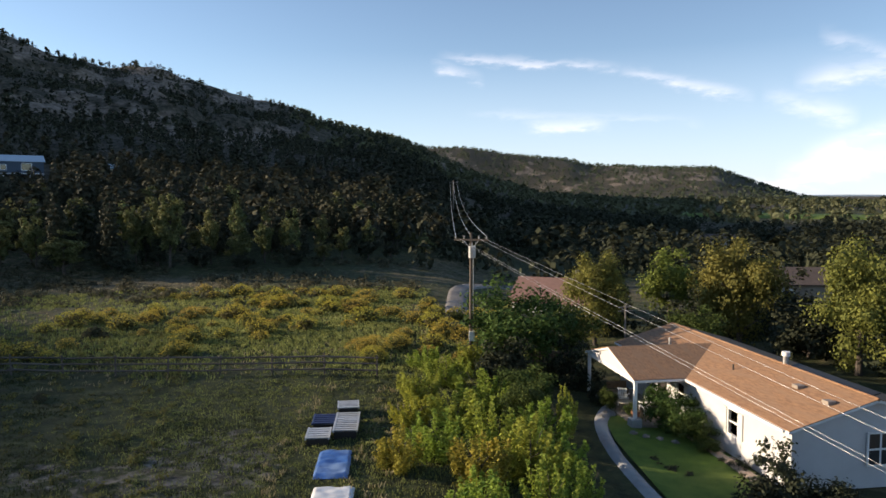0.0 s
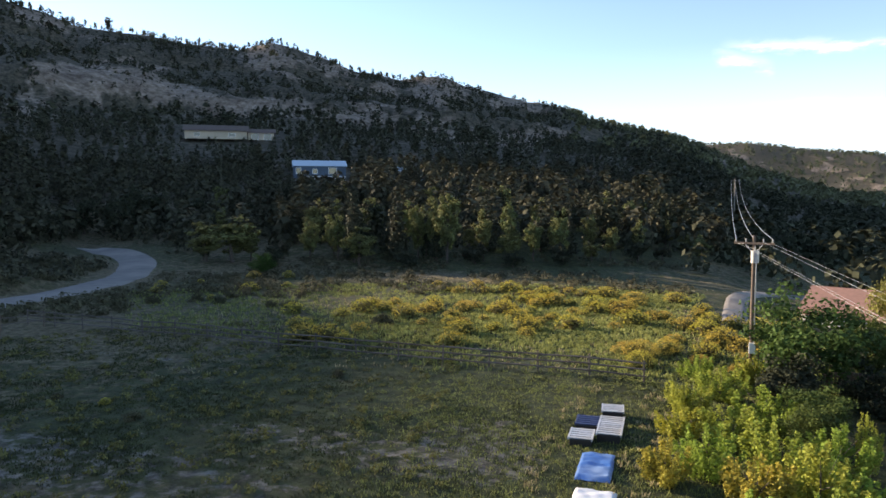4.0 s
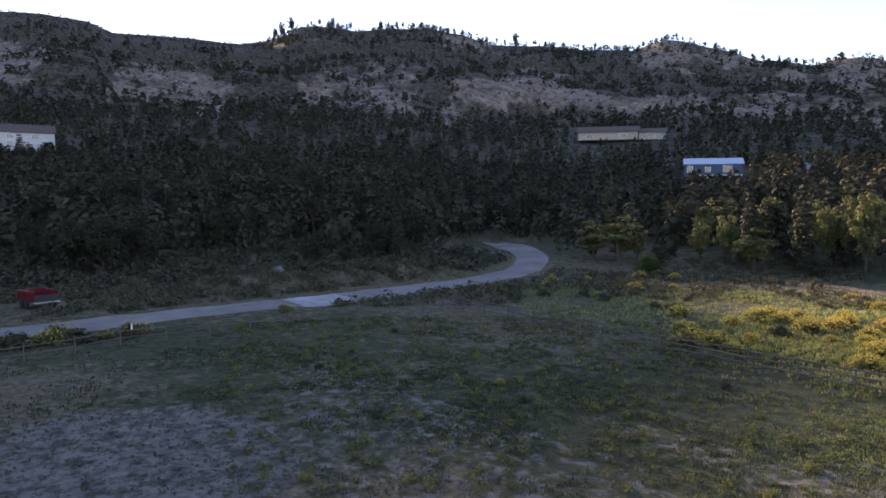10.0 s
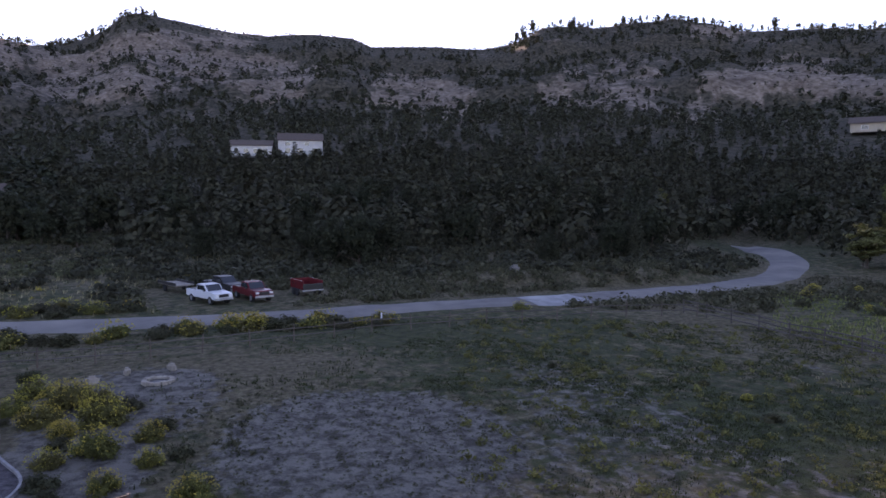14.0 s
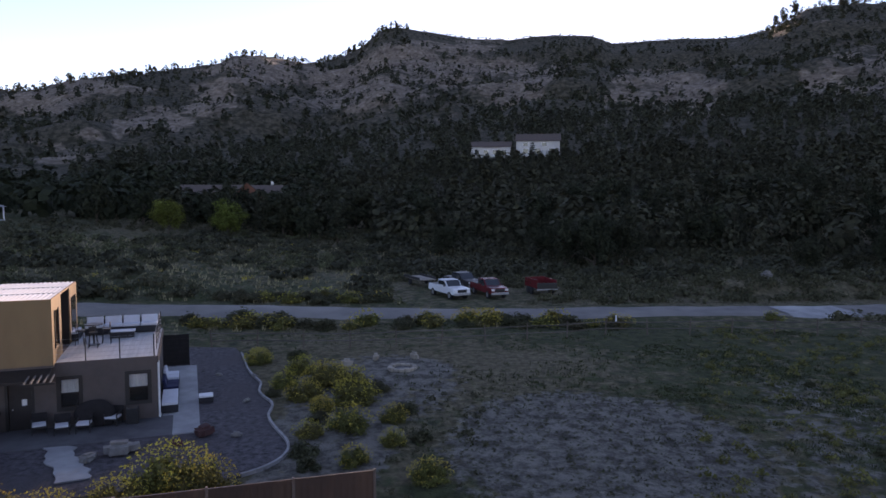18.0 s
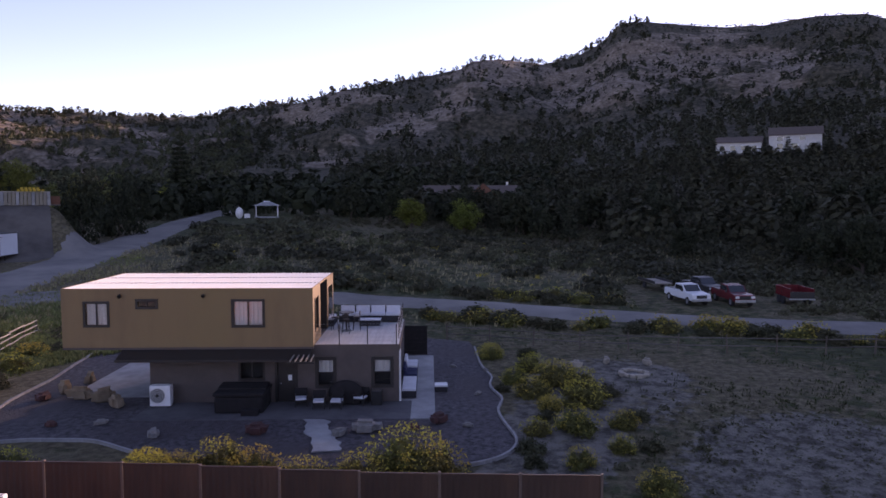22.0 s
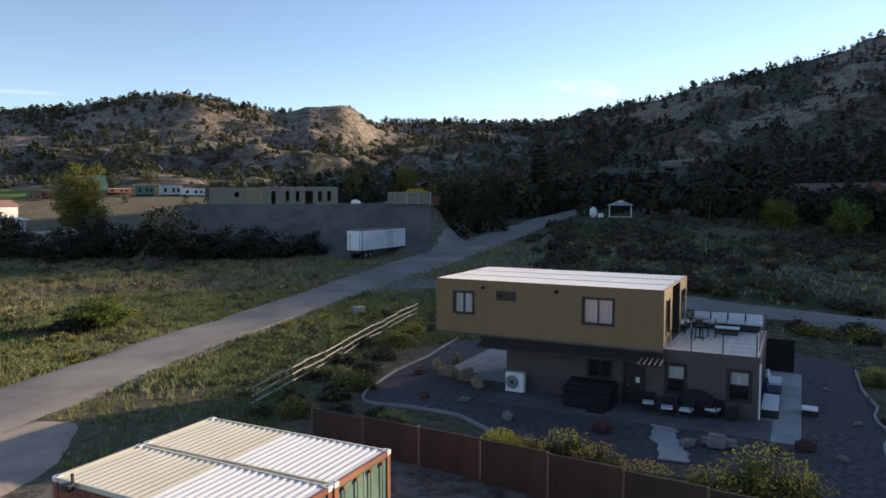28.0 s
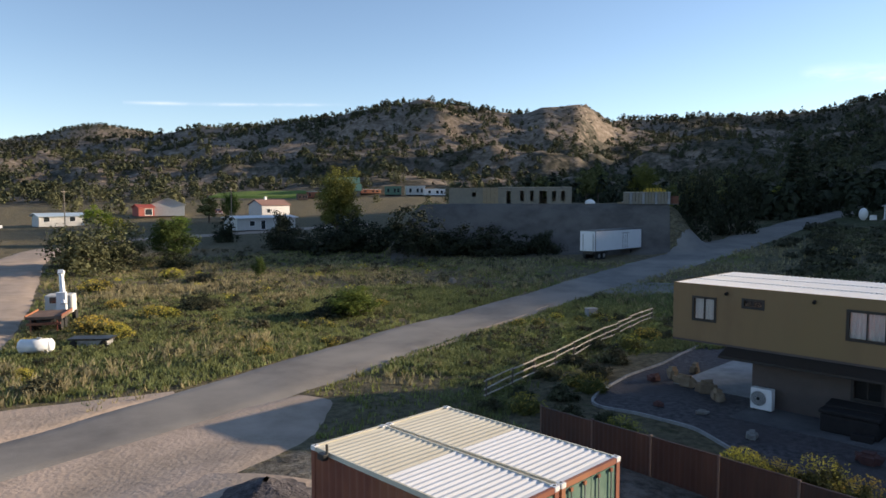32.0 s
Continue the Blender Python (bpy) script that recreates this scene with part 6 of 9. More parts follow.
# tan house on the bench
x, y = -186, 228
zt = zat(x, y)
t_ = gable_house("ranch_house", at(x, y, back(x, y) - 3, 0.3), 23.0, 10.0, 3.4, 5.6, M_TANWALL, M_BROWNROOF, "long tan stucco ranch house on the hillside", [("f", -7, 1.0, 2.0, 1.3), ("f", 6, 1.0, 2.4, 1.3)], 0.8)
t_ = gable_house("garage", at(x, y, back(x, y) - 3, 0.3) @ pose(17.0, 1.0, 0), 10.0, 8.0, 3.0, 4.6, M_TANWALL, M_BROWNROOF, "tan stucco garage with hipped brown roof", [("f", -2.4, 0.1, 2.6, 2.3), ("f", 2.4, 0.1, 2.6, 2.3)], 0.7, "garage")
# white house under the ridge; grey siding stands in for its deep shade
x, y = -235.5, 30.5
gable_house("white_house", at(x, y, back(x, y), 0.2), 14.0, 9.0, 5.2, 7.6, M_PALEWALL, M_BROWNROOF, "two-storey white house on the dark slope", [("f", -4, 1.0, 1.6, 1.6), ("f", 0, 1.0, 1.6, 1.6), ("f", 4.4, 1.0, 1.6, 1.6), ("f", -4, 3.4, 1.6, 1.2), ("f", 2, 3.4, 1.6, 1.2)])
gable_house("white_house", at(x, y, back(x, y), 0.2) @ pose(-15.5, 0, 0), 13.0, 8.0, 3.4, 5.2, M_PALEWALL, M_BROWNROOF, "low white hillside house with many windows", [("f", -4.5, 0.9, 1.4, 1.4), ("f", -1.5, 0.9, 1.4, 1.4), ("f", 1.5, 0.9, 1.4, 1.4), ("f", 4.5, 0.9, 1.4, 1.4)])
# brick house behind the round trees
x, y = -166, -50
gable_house("brick_house", at(x, y, back(x, y), 0.2), 22, 11, 3.4, 6.0, M_BRICK, M_BROWNROOF, "large brick house with steep dark roof", [("f", -7, 1.0, 1.6, 1.6), ("f", 8, 1.0, 1.6, 1.6)], 0.6, chimney=9.0)
gable_house("brick_house", at(x, y, back(x, y), 0.2) @ pose(3.0, -6.5, 0, 0, 0, 90), 7, 7, 3.4, 6.4, M_BRICK, M_BROWNROOF, "projecting brick gable with arched window", [("l", 0, 0.8, 2.4, 2.2)], 0.5)
# roof behind the meadow trees
x, y = 12.8, 77
gable_house("farmhouse", at(x, y, back(x, y) - 14, -0.9), 8.5, 8, 2.4, 4.4, M_PALEWALL, M_PINKROOF, "farmhouse with faded red shingle roof in trees", [("f", -3, 1, 1.2, 1.2), ("f", 3, 1, 1.2, 1.2)], chimney=2.0)
x, y = 42, 88
gable_house("outbuilding", at(x, y, back(x, y) + 20), 12, 7, 3.0, 4.6, M_WOOD, M_BROWNROOF, "grey outbuilding glimpsed behind the trees", [("f", 0, 1, 1.2, 1.2)], category="shed")
x, y = 92, 235
gable_house("outbuilding", at(x, y, back(x, y)), 14, 8, 3.0, 4.6, M_PALEWALL, M_BROWNROOF, "distant grey outbuilding on the valley floor", [("f", 0, 1, 1.2, 1.2)], category="shed")

# gazebo and small white shelter by the road's end
x, y = -122.3, -79.3
gz = thing("gazebo", at(x, y, back(x, y)), "white open gazebo with hipped roof on lawn", "gazebo")
for sx in (-1, 1):
    for sy in (-1, 1):
        part("post", B((sx * 2.1, sy * 1.8, 1.2), (0.16, 0.16, 2.4)), M_WHITE, gz)
bm = bmesh.new()
bmesh.ops.create_cone(bm, cap_ends=True, segments=4, radius1=3.8, radius2=1.1, depth=0.75, matrix=Matrix.Translation((0, 0, 2.75)) @ pose(0, 0, 0, 0, 0, 45) @ Matrix.Diagonal((1, 0.85, 1, 1)))
part("roof", bm, M_CONC, gz)
part("cupola", B((0, 0, 3.2), (1.2, 1.0, 0.2)), M_WHITE, gz)
part("floor", B((0, 0, 0.08), (4.8, 4.2, 0.2)), M_CONC, gz)
x, y = -120.6, -84.6
tk = thing("propane_tank", at(x, y, back(x, y)), "white upright tank with small cabinet on grass", "tank")
bm = bmesh.new()
bmesh.ops.create_uvsphere(bm, u_segments=16, v_segments=10, radius=1, matrix=Matrix.Translation((0, 0, 1.1)) @ Matrix.Diagonal((0.75, 0.75, 1.15, 1)))
part("shell", bm, M_WHITE, tk, smooth=True)
part("cabinet", B((1.5, 0, 0.5), (1.1, 0.8, 0.9), bevel=0.03), M_WHITE, tk)

# house being framed on the raised pad
def framed_house():
    a, b = Vector((-67.4, -98.1, 0)), Vector((-50.2, -109.5, 0))
    L = (b - a).length
    m = Matrix.Translation((a.x, a.y, 9.25)) @ pose(0, 0, 0, 0, 0, math.degrees(math.atan2(b.y - a.y, b.x - a.x))) @ Matrix.Diagonal((1, -1, 1, 1))
    h = thing("framed_house", m, "unfinished house shell with pale wrapped sheathing", "house")
    hol = [(1.1, 1.75, 0.5, 2.25), (2.6, 3.25, 0.5, 2.25), (4.05, 5.35, 0.02, 2.25), (6.25, 6.85, 0.5, 2.25), (7.9, 8.5, 0.5, 2.25), (10.1, 10.8, 0.02, 2.25)]
    part("wrapped_wall", wall_open(12.2, 0, 2.8, 0.08, 0.16, hol, 0.0), M_WRAP, h)
    for xa, xb, za, zb in hol:
        part("opening_frame", B(((xa + xb) / 2, 0.02, zb + 0.04), (xb - xa + 0.16, 0.10, 0.08)), M_WOODPALE, h)
    part("sheathed_wall", B((13.5, 0.08, 1.4), (2.6, 0.16, 2.8)), M_OSB, h, "brown bare wood sheathing")
    for k in range(3):
        part("sheet_joint", B((12.85 + k * 0.65, -0.006, 1.4), (0.02, 0.012, 2.8)), M_TRIM, h)
    part("wrapped_wall", wall_open(L - 14.8, 0, 2.7, 0.5, 0.16, [(16.0, 16.7, 1.2, 2.0)], 14.8), M_WRAP, h)
    for x in (0.08, L - 0.08):
        part("side_wall", B((x, 4.85, 1.35), (0.16, 8.1, 2.7)), M_WRAP, h)
    part("back_wall", wall_open(L, 0, 2.7, 9.0, 0.16, [(3, 5, 0.9, 2.1), (9, 11, 0.9, 2.1)]), M_WRAP, h)
    for k in range(16):
        part("stud", B((0.7 + k * 1.15, 4.4, 1.35), (0.05, 0.1, 2.7)), M_WOODPALE, h)
    part("top_plate", B((6.1, 0.08, 2.84), (12.2, 0.18, 0.07)), M_WOODPALE, h)
    part("inner_plate", B((L / 2, 4.4, 2.66), (L - 0.3, 0.1, 0.08)), M_WOODPALE, h)
    # unseen deck added to keep light out, so the openings read dark
    part("ceiling_deck", B((L / 2, 4.75, 2.74), (L - 0.4, 8.3, 0.06)), M_OSB, h)
    part("floor_deck", B((L / 2, 4.4, -0.1), (L, 9.6, 0.24)), M_CONC, h)


framed_house()
M_BANK = mat("graded_soil", (0.125, 0.112, 0.100), (0.085, 0.077, 0.070), 0.95, 0.5, 0.06, c3=(0.15, 0.135, 0.12), fine=3, spec=0.2)
ribbon("soil_bank", [(-math.sin(radians(k)) * 111.8, math.cos(radians(k)) * 111.8) for k in range(138, 161, 2)], [12] + [15.5] * 11, M_BANK, 0.12, "bare grey soil bank below the building pad", "ground", cross=16)


def semi_trailer():
    L = 12.2
    t = thing("semi_trailer", pose(-57.15, -79.3, zat(-62, -80.5) - 0.05, 0, 0, 201), "white box semi-trailer parked on the grass", "trailer")
    part("box_body", B((L / 2, 0, 2.5), (L, 2.5, 2.75), bevel=0.03), M_CARWHITE, t)
    part("roof_rim", B((L / 2, 0, 3.9), (L + 0.04, 2.54, 0.08)), M_BLACK, t)
    part("bottom_rail", B((L / 2, 0, 1.12), (L + 0.02, 2.52, 0.1)), M_BLACK, t)
    for x in (0.0, L):
        for y in (-1.25, 1.25):
            part("corner_rail", B((x, y, 2.5), (0.07, 0.07, 2.75)), M_BLACK, t)
    d = part("rear_door", B((-0.03, -0.1, 2.35), (0.04, 1.5, 2.2)), M_CARWHITE, t)
    for y in (-0.9, 0.7):
        part("door_bar", B((-0.06, y, 2.35), (0.04, 0.06, 2.25)), M_BLACK, d)
    for sy in (-1, 1):
        s = part("side_door", B((L * 0.62, sy * 1.265, 2.35), (1.1, 0.03, 2.2)), M_CARWHITE, t)
        for dx in (-0.58, 0.0, 0.58):
            part("door_bar", B((L * 0.62 + dx, sy * 1.285, 2.35), (0.05, 0.03, 2.25)), M_BLACK, s)
        part("door_bar", B((L * 0.62, sy * 1.285, 3.45), (2.2, 0.03, 0.06)), M_BLACK, s)
        for wx in (1.1, 2.3):
            w = part("wheel", Rod((wx, sy * 0.7, 0.5), (wx, sy * 1.15, 0.5), 0.5, seg=18), M_TYRE, t)
            part("rim", Rod((wx, sy * 1.15, 0.5), (wx, sy * 1.17, 0.5), 0.28, seg=14), M_STEEL, w)
        part("landing_leg", B((L - 2.2, sy * 0.8, 0.55), (0.12, 0.12, 1.1)), M_BLACK, t)
    part("underframe", B((2.0, 0, 0.85), (3.6, 1.6, 0.3)), M_BLACK, t)


semi_trailer()
# building material on the pad: a rack of panels, yellow beams on it, a brick pallet and a wrapped bundle
STACK = pose(-75.6, -89.4, zat(-75.6, -89.4), 0, 0, 139.8 + 180)
wb = thing("panel_stack", STACK, "long rack of upright grey building panels", "stack")
for k in range(15):
    part("panel", B((-3.4 + k * 0.48, 0, 1.0), (0.42, 2.2, 1.9 - 0.05 * (k % 3)), bevel=0.02), M_WRAP if k % 4 else M_CONC, wb)
for z in (0.06, 2.0):
    part("rack_beam", B((-0.05, -1.13, z), (7.4, 0.08, 0.12)), M_WOODPALE, wb)
yb = thing("beam_stack", STACK @ pose(-1.2, 0, 2.06), "stack of bright yellow formwork beams", "stack")
for k in range(7):
    part("beam", B((-1.5 + k * 0.5, 0, 0.14), (0.36, 1.8, 0.28)), M_YELLOW, yb)
for k in range(5):
    part("beam", B((-0.9 + k * 0.5, 0.1, 0.42), (0.34, 1.6, 0.26)), M_YELLOW, yb)
bp = thing("brick_pallet", STACK @ pose(-4.3, -0.9, 0), "pallet of dark red bricks beside the panels", "pallet")
part("pallet", B((0, 0, 0.08), (1.3, 1.1, 0.16)), M_WOOD, bp)
for k in range(6):
    part("brick_block", B((0, 0, 0.27 + k * 0.2), (1.2 - 0.02 * (k % 2), 1.0, 0.19), bevel=0.01), M_BRICK, bp)
wbd = thing("wrapped_bundle", STACK @ pose(2.8, -2.0, 0), "low bundle under crumpled white wrapping", "bundle")
bm = bmesh.new()
bmesh.ops.create_uvsphere(bm, u_segments=20, v_segments=10, radius=1, matrix=Matrix.Translation((0, 0, 0.25)) @ Matrix.Diagonal((1.2, 0.7, 0.42, 1)))
for v in bm.verts:
    v.co *= 1 + 0.12 * noise.noise(v.co * 2.5)
part("wrapping", bm, M_WHITE, wbd, smooth=True)
part("ply_sheets", B((0.4, 0.5, 0.2), (2.6, 1.0, 0.4), bevel=0.01), M_OSB, wbd)
hp = thing("wrapped_bundle", pose(-68.8, -95.0, zat(-68.8, -95.0)), "white wrapped heap beside the unfinished house", "bundle")
bm = bmesh.new()
bmesh.ops.create_uvsphere(bm, u_segments=18, v_segments=10, radius=1, matrix=Matrix.Translation((0, 0, 0.3)) @ Matrix.Diagonal((0.9, 0.7, 0.55, 1)))
for v in bm.verts:
    v.co *= 1 + 0.15 * noise.noise(v.co * 2.2)
part("wrapping", bm, M_WHITE, hp, smooth=True)
part("base_boards", B((0.3, 0, 0.06), (2.6, 1.4, 0.12)), M_WOOD, hp)
for i, (x, y, s) in enumerate(((-33.5, -72, 0.9), (-29, -74, 0.6))):
    rock(pose(x, y, zat(x, y), 0, 0, i * 33), (s, s, s * 0.7), M_GREYROCK, "pale rubble block lying on bare ground", name="rubble", group="rubble", seed=120 + i)

# valley buildings by the far lane
x, y = -29.0, -170.5
gable_house("flat_roof_building", at(x, y, back(x, y) + 28), 15, 6.5, 2.8, 3.2, M_PALEWALL, M_WHITE, "low pale building with flat white roof", [("f", -3.8, 1.0, 1.2, 1.1), ("f", -1.0, 0.2, 1.0, 2.0), ("r", 0, 1.1, 1.1, 1.0)], 0.6, "building")
x, y = -38, -208
gable_house("white_cottage", at(x, y, back(x, y) + 35), 9.5, 6.5, 3.6, 5.0, M_SIDING, M_PINKROOF, "white cottage with faded red shingle roof", [("f", -2.5, 1.4, 1.1, 1.1), ("r", 0, 1.4, 1.0, 1.0)], 0.4, chimney=-1.0)
x, y = 15.5, -200
gable_house("mobile_home", at(x, y, back(x, y) + 20), 10.5, 4.5, 2.6, 3.2, M_PALEWALL, M_BLUEROOF, "pale mobile home with blue metal roof", [("f", -3.5, 1.2, 1.3, 1.1), ("f", 2.5, 1.2, 1.3, 1.1)], 0.5, "mobile home")
x, y = -4.5, -219
gable_house("red_shed", at(x, y, back(x, y) + 25, 0.6), 4.6, 4.0, 2.5, 3.2, M_REDP, M_REDP, "bright red shed with open front", [("f", 0.6, 0.3, 2.0, 1.7)], 0.3, "shed")
x, y = -11.5, -226
gable_house("grey_barn", at(x, y, back(x, y) + 90), 11, 9, 3.4, 5.2, M_PALEWALL, M_PALEWALL, "grey metal barn with low gable", [], 0.4, "barn")
for i, (x, y, L, e) in enumerate(((-86, -297, 13, 3.4), (-83, -280, 10, 2.8))):
    gable_house("green_roof_barn", at(x, y, back(x, y)), L, 8, e, e + 2.4, M_WOOD, M_GREENROOF, "timber barn with green metal roof", [("f", 0, 0.4, 2.2, 2.2)], 0.6, "barn")
for i, (x, y, L, w, hh, mm, lab) in enumerate(((-103, -281, 7, 3, 3.4, M_GREENROOF, "dark green storage box in the works yard"), (-111, -276, 8, 3.4, 3.6, M_PALEWALL, "pale site cabin in the works yard"), (-118, -272, 9, 3, 2.6, M_WHITE, "white storage box in works yard"),
                                               (-69, -280, 6, 3, 2.4, M_RUST, "rusty storage box near the barns"), (-63, -275, 4, 3, 2.2, M_BROWNROOF, "small brown shed near the barns"), (-95, -288, 9, 3, 1.6, M_RUST, "rusty scrap heap behind the yard"), (-128, -262, 10, 3, 2.8, M_PALEWALL, "long pale cabin in the works yard"), (-52, -178, 4, 2.4, 2.4, M_WHITE, "white camper parked by the trees"))):
    c = thing("storage_box", at(x, y, back(x, y) + 10 * (i % 3)), lab, "storage box", "yard clutter")
    part("body", B((0, 0, hh / 2 + 0.2), (L, w, hh), bevel=0.06), mm, c)
    part("base", B((0, 0, 0.1), (L - 0.3, w - 0.3, 0.3)), M_BLACK, c)
    part("lid", B((0, 0, hh + 0.24), (L + 0.2, w + 0.2, 0.12)), M_WHITE if i % 2 else mm, c)
    for k in (-0.28, 0.1, 0.32):
        part("opening", B((L * k, -w / 2 - 0.01, hh * 0.5 + 0.2), (L * 0.12, 0.04, hh * 0.45)), M_GLASS, c)
ribbon("lane", [(13, -36), (12.2, -50), (11.9, -60), (12.3, -74), (13.8, -97), (15.5, -120), (13.5, -143), (0, -159), (-30, -164), (-55, -170)], [9] * 6 + [8, 6, 6, 6], M_DIRT, 0.08, "pale dirt lane across the valley floor", "road")
ribbon("dirt_yard", [(14, -8), (6, -15), (0.5, -20.5), (-3.2, -24.6)], [18, 16, 13, 8], M_DIRT, 0.07, "packed dirt yard beside the containers", "yard")
ribbon("hay_field", [(170, 500), (225, 478), (290, 445)], [40, 60, 40], M_LAWN, 1.2, "distant green field on the valley floor", "field", cross=12)
ribbon("hay_field", [(-34, -312), (-50, -305), (-68, -293), (-80, -285)], [16, 22, 22, 12], M_LAWN, 0.7, "bright green hay field below the hill", "field", cross=10)
ribbon("road_shoulder", [(-13.0, -39.1), (-15.3, -40.8), (-21, -45.2), (-29.2, -51.3), (-35, -54.4)], [0.5, 0.6, 0.7, 0.5, 0.3], M_DIRT, 0.11, "pale gravel shoulder edging the road", "verge", cross=2)
ribbon("verge", [(18, -18.5), (6, -24.6), (-2.0, -29.0), (-5.2, -31.6), (-8.4, -34.6)], [13, 11, 9.5, 7, 2.5], M_DIRT, 0.10, "pinkish packed dirt beside the road", "verge")
ribbon("verge", [(26, -26), (12, -33.4), (5, -36.7), (1.5, -37.7), (-2, -38.4)], [9, 8, 6.4, 3.2, 1], M_DIRT, 0.10, "pinkish packed dirt across the road", "verge")
ub = thing("utility_box", pose(-36.2, -49.6, zat(-36.2, -49.6)), "small pale utility cabinet beside the road", "cabinet")
part("body", B((0, 0, 0.4), (0.9, 0.6, 0.8), bevel=0.03), M_CONC, ub)
part("lid", B((0, 0, 0.82), (0.96, 0.66, 0.06)), M_CONC, ub)


# ---- vehicles ----
def pickup(m, paint, label, bed=True):
    t = thing("pickup_truck", m, label, "pickup truck", "parked vehicles")
    W = 1.9
    def slab(pts, w, bev=0.05):
        bm = Prism([(x, -w / 2, z) for x, z in pts], (0, w, 0))
        bmesh.ops.bevel(bm, geom=list(bm.edges), offset=bev, segments=2, affect="EDGES")
        return bm
    part("body", slab([(-2.8, 0.55), (2.75, 0.50), (2.8, 0.85), (2.65, 1.12), (1.25, 1.22), (-2.8, 1.2)], W), paint, t)
    part("cab", slab([(-1.0, 1.15), (1.3, 1.15), (0.62, 1.80), (-0.75, 1.84)], W - 0.22), paint, t)
    part("windscreen", slab([(1.235, 1.22), (1.20, 1.24), (0.62, 1.79), (0.66, 1.78)], W - 0.42, 0.005), M_GLASS, t)
    for sy in (-1, 1):
        part("side_window", Prism([(-0.8, sy * (W / 2 - 0.12), 1.28), (0.95, sy * (W / 2 - 0.12), 1.28), (0.55, sy * (W / 2 - 0.12), 1.72), (-0.65, sy * (W / 2 - 0.12), 1.74)], (0, sy * 0.02, 0)), M_GLASS, t)
        part("headlight", B((2.76, sy * 0.72, 0.93), (0.1, 0.34, 0.2), bevel=0.02), M_WHITE, t)
        part("mirror", B((0.95, sy * (W / 2 + 0.1), 1.3), (0.1, 0.2, 0.18), bevel=0.02), M_BLACK, t)
        for wx in (-1.75, 1.85):
            w = part("wheel", Rod((wx, sy * 0.72, 0.39), (wx, sy * 0.97, 0.39), 0.39, seg=18), M_TYRE, t)
            part("rim", Rod((wx, sy * 0.97, 0.39), (wx, sy * 0.985, 0.39), 0.23, seg=12), M_STEEL, w)
    part("grille", B((2.80, 0, 0.88), (0.06, 1.0, 0.30), bevel=0.01), M_BLACK, t)
    part("bumper", B((2.84, 0, 0.58), (0.16, 1.86, 0.22), bevel=0.03), M_STEEL, t)
    part("bed_floor", B((-1.9, 0, 1.21), (1.6, 1.5, 0.03)), M_BLACK, t)
    return t


def on(x, y, rz):
    return pose(x, y, zat(x, y), 0, 0, rz)


pickup(on(-71.9, 0.3, 28), M_CARWHITE, "white pickup truck parked beside the gravel lane")
pickup(on(-72.2, 4.4, 20), M_CARRED, "dark red pickup truck parked beside the lane")
pickup(on(-77.5, 1.8, 30), M_BLACK, "dark pickup truck parked behind the others")
ft = thing("flatbed_trailer", on(-80.0, -3.0, 25), "dark flatbed trailer on two wheels behind truck", "trailer")
part("bed", B((0, 0, 0.75), (4.6, 2.0, 0.12)), M_WOOD, ft)
for sy in (-1, 1):
    part("side_rail", B((0, sy * 1.0, 0.9), (4.6, 0.06, 0.3)), M_BLACK, ft)
    w = part("wheel", Rod((-0.4, sy * 0.9, 0.35), (-0.4, sy * 1.1, 0.35), 0.35, seg=16), M_TYRE, ft)
part("drawbar", Rod((2.3, 0, 0.7), (3.8, 0, 0.5), 0.05), M_BLACK, ft)
dt = thing("dump_trailer", on(-74.0, 10.0, 15), "dark red dump trailer with open dark box", "trailer")
for sy in (-1, 1):
    part("side_panel", B((0, sy * 1.05, 1.15), (3.4, 0.08, 0.9), bevel=0.02), M_CARRED, dt)
    for wx in (-0.5, 0.4):
        part("wheel", Rod((wx, sy * 1.1, 0.38), (wx, sy * 1.3, 0.38), 0.38, seg=16), M_TYRE, dt)
part("front_panel", B((1.7, 0, 1.0), (0.08, 2.18, 0.6)), M_BLACK, dt)
part("rear_panel", B((-1.7, 0, 1.15), (0.08, 2.18, 0.9)), M_CARRED, dt)
part("floor", B((0, 0, 0.68), (3.4, 2.1, 0.1)), M_BLACK, dt)
part("fender", B((1.72, 0.0, 0.62), (0.1, 2.3, 0.12)), M_STEEL, dt)
# white marker post and boulder by the lane
rock(on(-73.8, 33.6, 20), (1.3, 1.0, 1.1), M_GREYROCK, "pale boulder standing beside the lane", seed=150)
mk = thing("marker_post", on(-55.5, 13.5, 0), "short white marker post by the lane", "post")
part("post", Rod((0, 0, -0.1), (0, 0, 0.9), 0.07), M_WHITE, mk)
# crane truck and its neighbour at the left edge of the meadow
ct_ = thing("crane_truck", on(5.4, -63.4, 81), "old white crane truck with rusty flat bed", "truck")
part("bed", B((1.6, 0, 1.2), (3.4, 2.5, 0.22), bevel=0.02), M_RUSTY, ct_, "rusted steel bed")
for sy in (-1, 1):
    part("bed_rail", B((1.6, sy * 1.22, 1.36), (3.4, 0.06, 0.14)), M_RUST, ct_)
part("cab", B((-2.3, -0.1, 1.55), (1.5, 2.1, 1.5), bevel=0.15), M_PALEWALL, ct_)
part("rear_window", B((-1.53, -0.1, 1.9), (0.03, 1.3, 0.5)), M_GLASS, ct_)
part("windscreen", B((-3.07, -0.1, 1.9), (0.03, 1.7, 0.55)), M_GLASS, ct_)
part("crane_mast", B((-0.7, 0.35, 1.9), (0.6, 0.7, 1.5), bevel=0.04), M_CARWHITE, ct_)
part("crane_boom", Rod((-0.4, 0.55, 1.7), (-1.9, 0.1, 4.0), 0.24, 0.18), M_CARWHITE, ct_)
